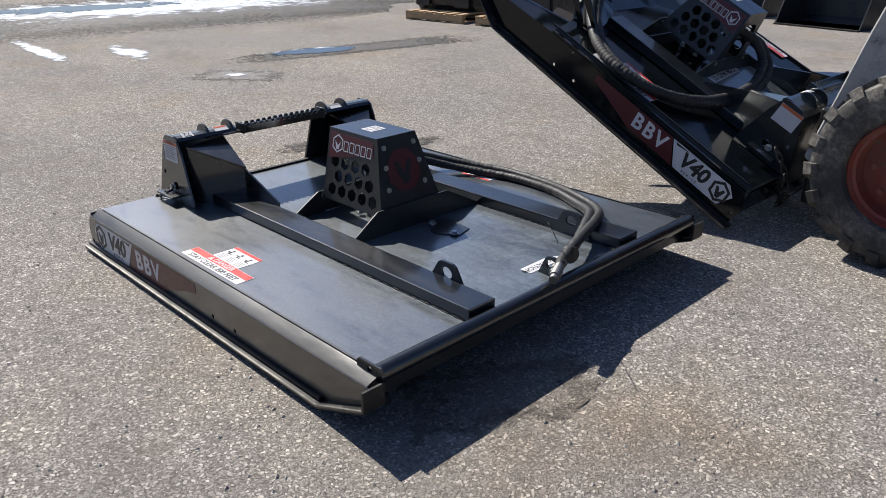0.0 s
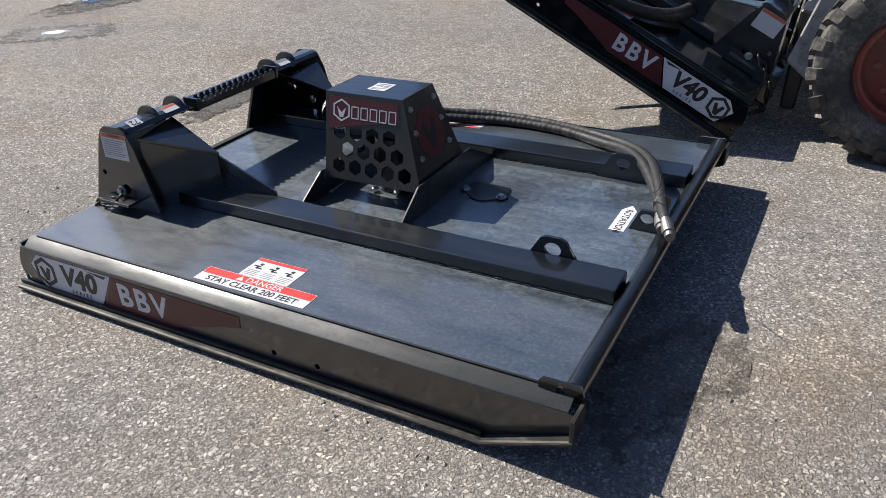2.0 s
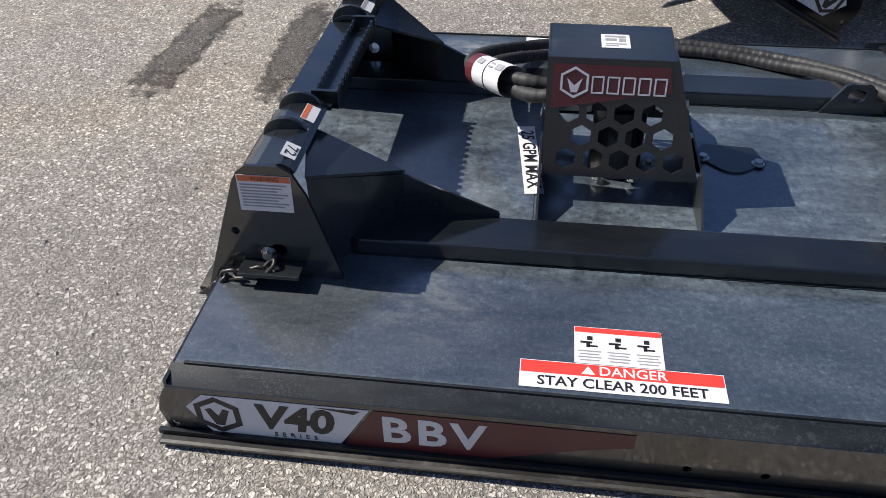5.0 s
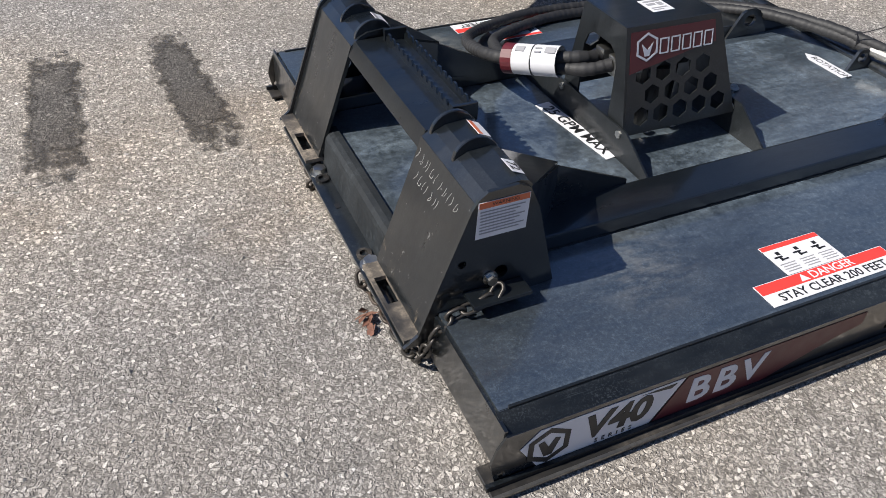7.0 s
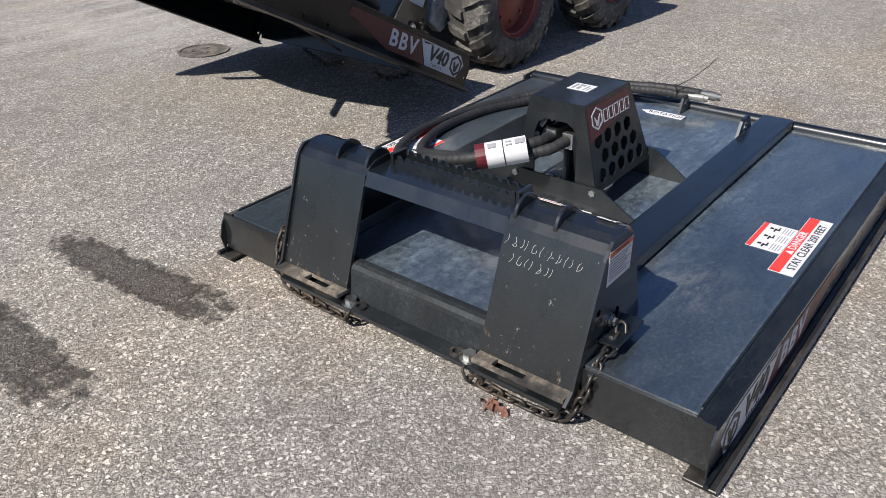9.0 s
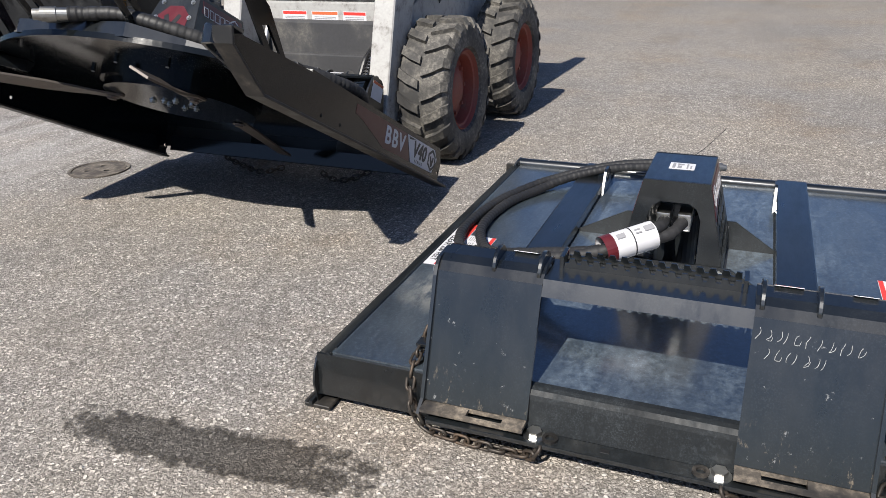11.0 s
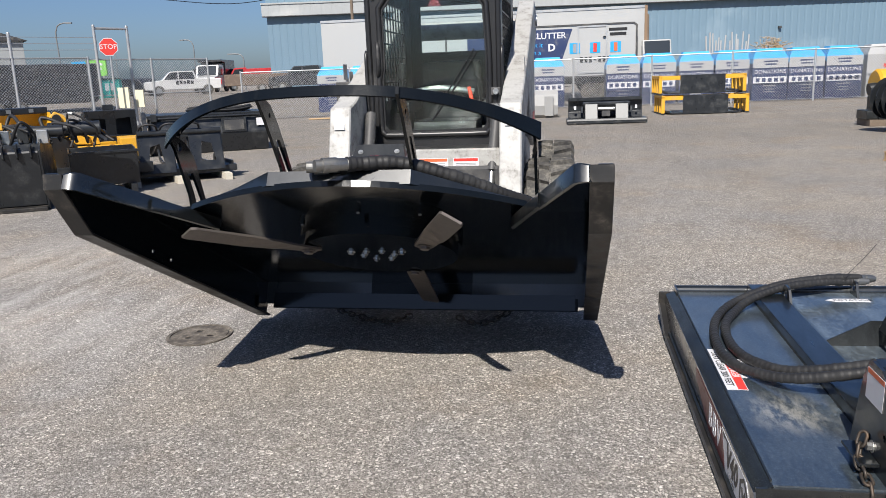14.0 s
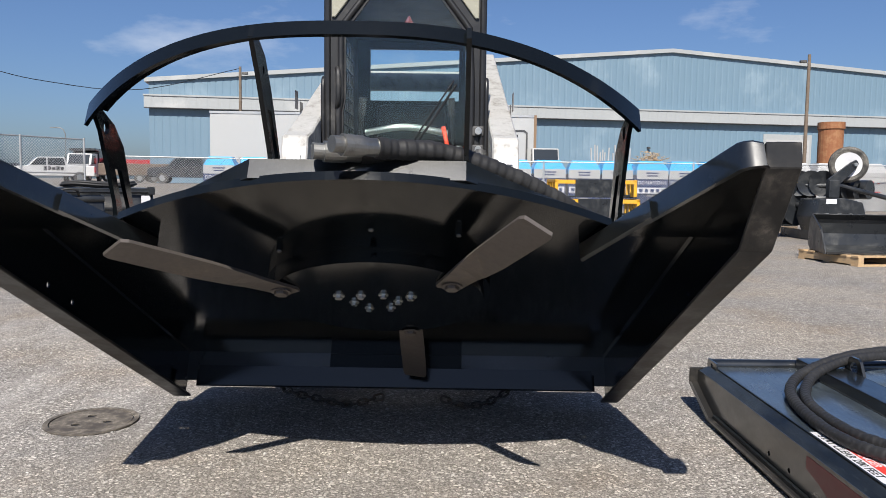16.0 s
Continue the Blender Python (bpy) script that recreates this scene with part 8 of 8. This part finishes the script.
street_lamp(96, 50, 6.8, 1)
street_lamp(84, 38, 4.2, 1)
street_lamp(120, 76, 8.5, 1)
street_lamp(70, 52, 7.4, -1)
sg = empty_thing("roadside_sign", pose(70, 48.5, 1.1), "green and blue roadside sign on posts", "sign")
part("green_panel", boxed(-0.1, 0.1, -1.6, 0.6, 1.7, 3.3, bevel=0.02), plain("sign_green", (0.20, 0.52, 0.10), 0.5), sg)
part("blue_panel", boxed(-0.1, 0.1, 0.62, 2.2, 1.7, 3.2, bevel=0.02), BIN_BLUE, sg)
for y in (-1.2, 1.8):
    part("post", boxed(-0.08, 0.08, y - 0.08, y + 0.08, 0, 1.7), GALV, sg)
bm = bmesh.new()
bars(bm, face_frame((-0.105, -0.5, 2.5), (0, -1, 0), (0, 0, 1)), [(0, 0.35, 1.5, 0.25), (0, -0.1, 1.2, 0.2)], 0.0, 0.01)
part("sign_bars", bm, STICKER_WHITE, sg)

# ---- parked vehicles beyond the fence ----
CAR_GLASS = plain("dark_car_glass", (0.02, 0.025, 0.03), 0.08)
CAR_WHITE = surface("white_car_paint", (0.55, 0.55, 0.55), 0.25, 0.0, (0.5, 0.48, 0.45), 0.1, coat=0.6)
CAR_RED = surface("red_car_paint", (0.40, 0.03, 0.035), 0.3, 0.0, (0.2, 0.1, 0.1), 0.1, coat=0.5)
CAR_DARK = surface("dark_car_paint", (0.03, 0.032, 0.036), 0.3, 0.0, (0.12, 0.12, 0.12), 0.2, coat=0.5)


def vehicle(name, label, category, m, paint, profile, windows, wheels, width, wheel_r=0.38, extras=()):
    """A parked vehicle: body drawn out from its side outline, window panes, wheels."""
    c = empty_thing(name, m, label, category)
    h = width / 2
    part("body", prismed(profile, "y", -h, h, bevel=0.05), paint, c)
    for w in windows:
        for s in (1, -1):
            part("window", prismed(w, "y", *sorted((s * (h - 0.02), s * (h + 0.008)))), CAR_GLASS, c)
    for x in wheels:
        for s in (1, -1):
            t = part("wheel", rodded((x, s * (h - 0.24), wheel_r), (x, s * (h + 0.015), wheel_r), wheel_r, n=24), RUBBER, c)
            part("rim", rodded((x, s * (h + 0.015), wheel_r), (x, s * (h + 0.03), wheel_r), wheel_r * 0.55, n=20), STEEL, t)
    for nm, bm, mat in extras:
        part(nm, bm, mat, c)
    return c


def pickup_profile():
    return [(-2.9, 0.45), (2.8, 0.45), (2.9, 0.7), (2.85, 1.1), (1.55, 1.22), (0.95, 1.85), (-0.85, 1.88), (-1.05, 1.25), (-2.9, 1.25)]


PW = [[(1.40, 1.25), (0.92, 1.78), (0.38, 1.80), (0.38, 1.25)], [(0.28, 1.25), (0.28, 1.80), (-0.75, 1.80), (-0.90, 1.25)]]


def far_pose(az, dist, turn, dz=0.0):
    x, y = -2.8 + dist * math.cos(radians(az)), 1.9 + dist * math.sin(radians(az))
    return pose(x, y, ground_height(x, y) + dz, 0, 0, turn)


pk = vehicle("pickup_truck", "white crew-cab pickup with a dark side decal", "pickup", far_pose(26.9, 64, 122), CAR_WHITE, pickup_profile(), PW, (-1.85, 1.85), 1.95, 0.40,
             [("rear_lamp", boxed(-2.93, -2.86, 0.8, 0.96, 0.75, 1.15), CAR_RED), ("rear_lamp", boxed(-2.93, -2.86, -0.96, -0.8, 0.75, 1.15), CAR_RED), ("tailgate", boxed(-2.93, -2.89, -0.75, 0.75, 0.7, 1.2), CAR_WHITE),
              ("rear_bumper", boxed(-3.02, -2.88, -0.9, 0.9, 0.45, 0.62, bevel=0.02), STEEL)])
for s in (1, -1):
    for k in range(5):
        bm = bmesh.new()
        bars(bm, face_frame((-0.1, s * 0.985, 1.0), (-s, 0, 0), (0, 0, 1)), [(-0.55 + 0.28 * k, 0.03 * (k % 2), 0.20, 0.30 - 0.05 * (k % 3))], 0.0, 0.008)
        part("lettering_bar", bm, INK, pk)
vehicle("dump_truck", "white dump truck with a dark box", "truck", far_pose(24.8, 84, 188), CAR_WHITE,
        [(-1.2, 0.5), (3.2, 0.5), (3.25, 1.5), (2.0, 1.7), (1.5, 2.75), (-0.3, 2.8), (-0.4, 0.9), (-1.2, 0.9)], [[(1.75, 1.75), (1.4, 2.55), (0.4, 2.6), (0.4, 1.75)]], (-1.0, 2.4), 2.3, 0.5,
        [("dump_box", prismed([(-4.2, 0.9), (-0.5, 0.9), (-0.5, 3.0), (0.7, 3.1), (0.7, 3.3), (-4.2, 3.3)], "y", -1.25, 1.25, bevel=0.03), CAR_DARK), ("windscreen", prismed([(1.56, 2.62), (2.02, 1.72), (2.06, 1.74), (1.60, 2.66)], "y", -0.95, 0.95), CAR_GLASS),
         ("grille", boxed(3.22, 3.28, -0.5, 0.5, 0.7, 1.4, bevel=0.02), CAR_DARK), ("mirror", boxed(1.7, 1.85, 1.2, 1.4, 1.8, 2.4, bevel=0.02), CAR_DARK), ("mirror", boxed(1.7, 1.85, -1.4, -1.2, 1.8, 2.4, bevel=0.02), CAR_DARK)])
vehicle("red_truck", "dark red box truck parked beyond the fence", "truck", far_pose(22.1, 86, 115), CAR_RED,
        [(-3.5, 0.7), (3.0, 0.7), (3.1, 1.3), (2.4, 1.5), (1.8, 2.4), (0.6, 2.45), (0.5, 2.3), (-3.5, 2.35)], [[(2.2, 1.5), (1.75, 2.25), (0.9, 2.3), (0.9, 1.5)]], (-2.2, 2.0), 2.2, 0.45)
vehicle("flat_trailer", "brown stake trailer parked beyond the fence", "trailer", far_pose(21.0, 62, 112), surface("brown_boards", (0.12, 0.088, 0.068), 0.8, 0.0, (0.25, 0.2, 0.15), 0.4),
        [(-3.2, 0.55), (3.2, 0.55), (3.2, 1.45), (-3.2, 1.45)], [], (-0.6, 0.4), 2.1, 0.35)
dk = vehicle("pickup_truck", "dark pickup with equipment in its bed", "pickup", far_pose(17.9, 58, 100), CAR_DARK, pickup_profile(), PW, (-1.85, 1.85), 1.9)
for k, (x, h) in enumerate(((-2.5, 0.5), (-2.0, 0.75), (-1.5, 0.6))):
    part("cargo_crate", boxed(x - 0.2, x + 0.2, -0.7 + 0.3 * k, 0.2 + 0.2 * k, 1.22, 1.25 + h, bevel=0.03), (DARK_GREY, GREY_BUCKET, CAR_DARK)[k], dk)
vehicle("car", "dark estate car parked beyond the fence", "car", far_pose(30.2, 72, 70), CAR_DARK, [(-2.3, 0.35), (2.2, 0.35), (2.3, 0.8), (1.2, 0.98), (0.6, 1.5), (-1.7, 1.5), (-2.3, 0.95)], [[(1.0, 1.0), (0.55, 1.42), (-0.3, 1.42), (-0.3, 1.0)]], (-1.4, 1.4), 1.8, 0.32)
vehicle("car", "pale hatchback parked beyond the fence", "car", far_pose(31.0, 88, 60), CAR_WHITE, [(-2.1, 0.35), (2.0, 0.35), (2.1, 0.8), (1.1, 0.98), (0.5, 1.55), (-1.7, 1.5), (-2.1, 0.95)], [[(0.95, 1.0), (0.45, 1.45), (-0.4, 1.45), (-0.4, 1.0)]], (-1.3, 1.3), 1.75, 0.32)
for az, d in ((34.5, 58), (32.1, 59)):
    tb = empty_thing("waste_skip", far_pose(az, d, 60), "teal steel waste skip beyond the fence", "skip", "teal skips")
    part("body", prismed([(-0.9, 0.1), (0.9, 0.1), (1.1, 1.3), (-0.9, 1.4)], "y", -0.95, 0.95, bevel=0.03), TEAL, tb)
    part("lid", boxed(-0.95, 1.1, -0.98, 0.98, 1.36, 1.45, bevel=0.02), CAR_DARK, tb)
    part("label", boxed(-0.93, -0.90, -0.3, 0.3, 0.6, 1.1), STICKER_WHITE, tb)
    for k in range(3):
        part("rib", boxed(-0.96, -0.90, -0.7 + 0.7 * k - 0.04, -0.7 + 0.7 * k + 0.04, 0.15, 1.35), TEAL, tb)
vehicle("enclosed_trailer", "dark enclosed trailer parked by the fence", "trailer", far_pose(38.2, 42, -40), CAR_DARK, [(-4.2, 0.5), (4.0, 0.5), (4.2, 0.8), (4.2, 2.4), (-4.2, 2.4)], [], (-0.5, 0.5), 2.2, 0.35)
sb_ = empty_thing("storage_shed", far_pose(38.6, 75, -48), "long pale grey storage shed beyond the yard", "shed")
part("wall", boxed(-1.5, 1.5, -11, 11, 0.0, 4.4, bevel=0.03), BAND_WHITE, sb_)
part("roof", prismed([(-1.8, 4.4), (1.8, 4.4), (0, 5.0)], "y", -11.3, 11.3), DARK_GREY, sb_)


# the far yard's plan, laid out from the mouth of the drive, turned and drawn into place
PIVOT = Vector((-3.0, 1.4, 0.0))
YARD = Matrix.Translation(PIVOT) @ pose(0, 0, 0, 0, 0, 0.85) @ Matrix.Diagonal((1.03, 1.0, 1.0, 1.0)) @ Matrix.Translation(-PIVOT)
for o in [o for o in scene.objects if o.parent is None and o not in near_things]:
    if o.matrix_world.translation.x > -0.5:
        o.matrix_world = YARD @ o.matrix_world


# ---- loose stones on the asphalt ----
rnd = random.Random(11)
PEBBLE, pbn, pbb = node_material("loose_stone")
pg = pbn.nodes.new("ShaderNodeNewGeometry")
pbn.links.new(ramp(pbn, pg.outputs["Random Per Island"], (0.0, (0.17, 0.158, 0.142)), (0.4, (0.29, 0.272, 0.247)), (0.9, (0.37, 0.350, 0.32)), (1.0, (0.47, 0.45, 0.42))), pbb.inputs["Base Color"])
pbb.inputs["Roughness"].default_value = 0.9
verts, faces = [], []
for k in range(26000):
    a, r = rnd.uniform(0, 2 * math.pi), 5.2 * math.sqrt(rnd.random())
    x, y = -0.6 + r * math.cos(a) * 1.1, 1.2 + r * math.sin(a)
    s = 0.0026 + 0.0062 * rnd.random() ** 4
    i = len(verts)
    ca, sa = math.cos(a * 7), math.sin(a * 7)
    ax, ay = s * rnd.uniform(0.8, 1.5), s * rnd.uniform(0.6, 1.0)
    for dx, dy, dz in ((1, 0, 0.1), (0.3, 1, 0), (-0.8, 0.6, 0.1), (-0.7, -0.7, 0), (0.4, -0.9, 0.1)):
        verts.append((x + ca * dx * ax - sa * dy * ay, y + sa * dx * ax + ca * dy * ay, 0.0005 + dz * s))
    verts.append((x + rnd.uniform(-0.2, 0.2) * s, y + rnd.uniform(-0.2, 0.2) * s, s * rnd.uniform(0.6, 1.1)))
    verts.append((x, y, -s * 0.3))
    for q in range(5):
        faces.append((i + q, i + (q + 1) % 5, i + 5))
        faces.append((i + (q + 1) % 5, i + q, i + 6))
me = bpy.data.meshes.new("loose_stones")
me.from_pydata(verts, [], faces)
me.materials.append(PEBBLE)
tagged(new("loose_stones", me), "loose pale stones and grit on the asphalt", "gravel", kind="stuff")
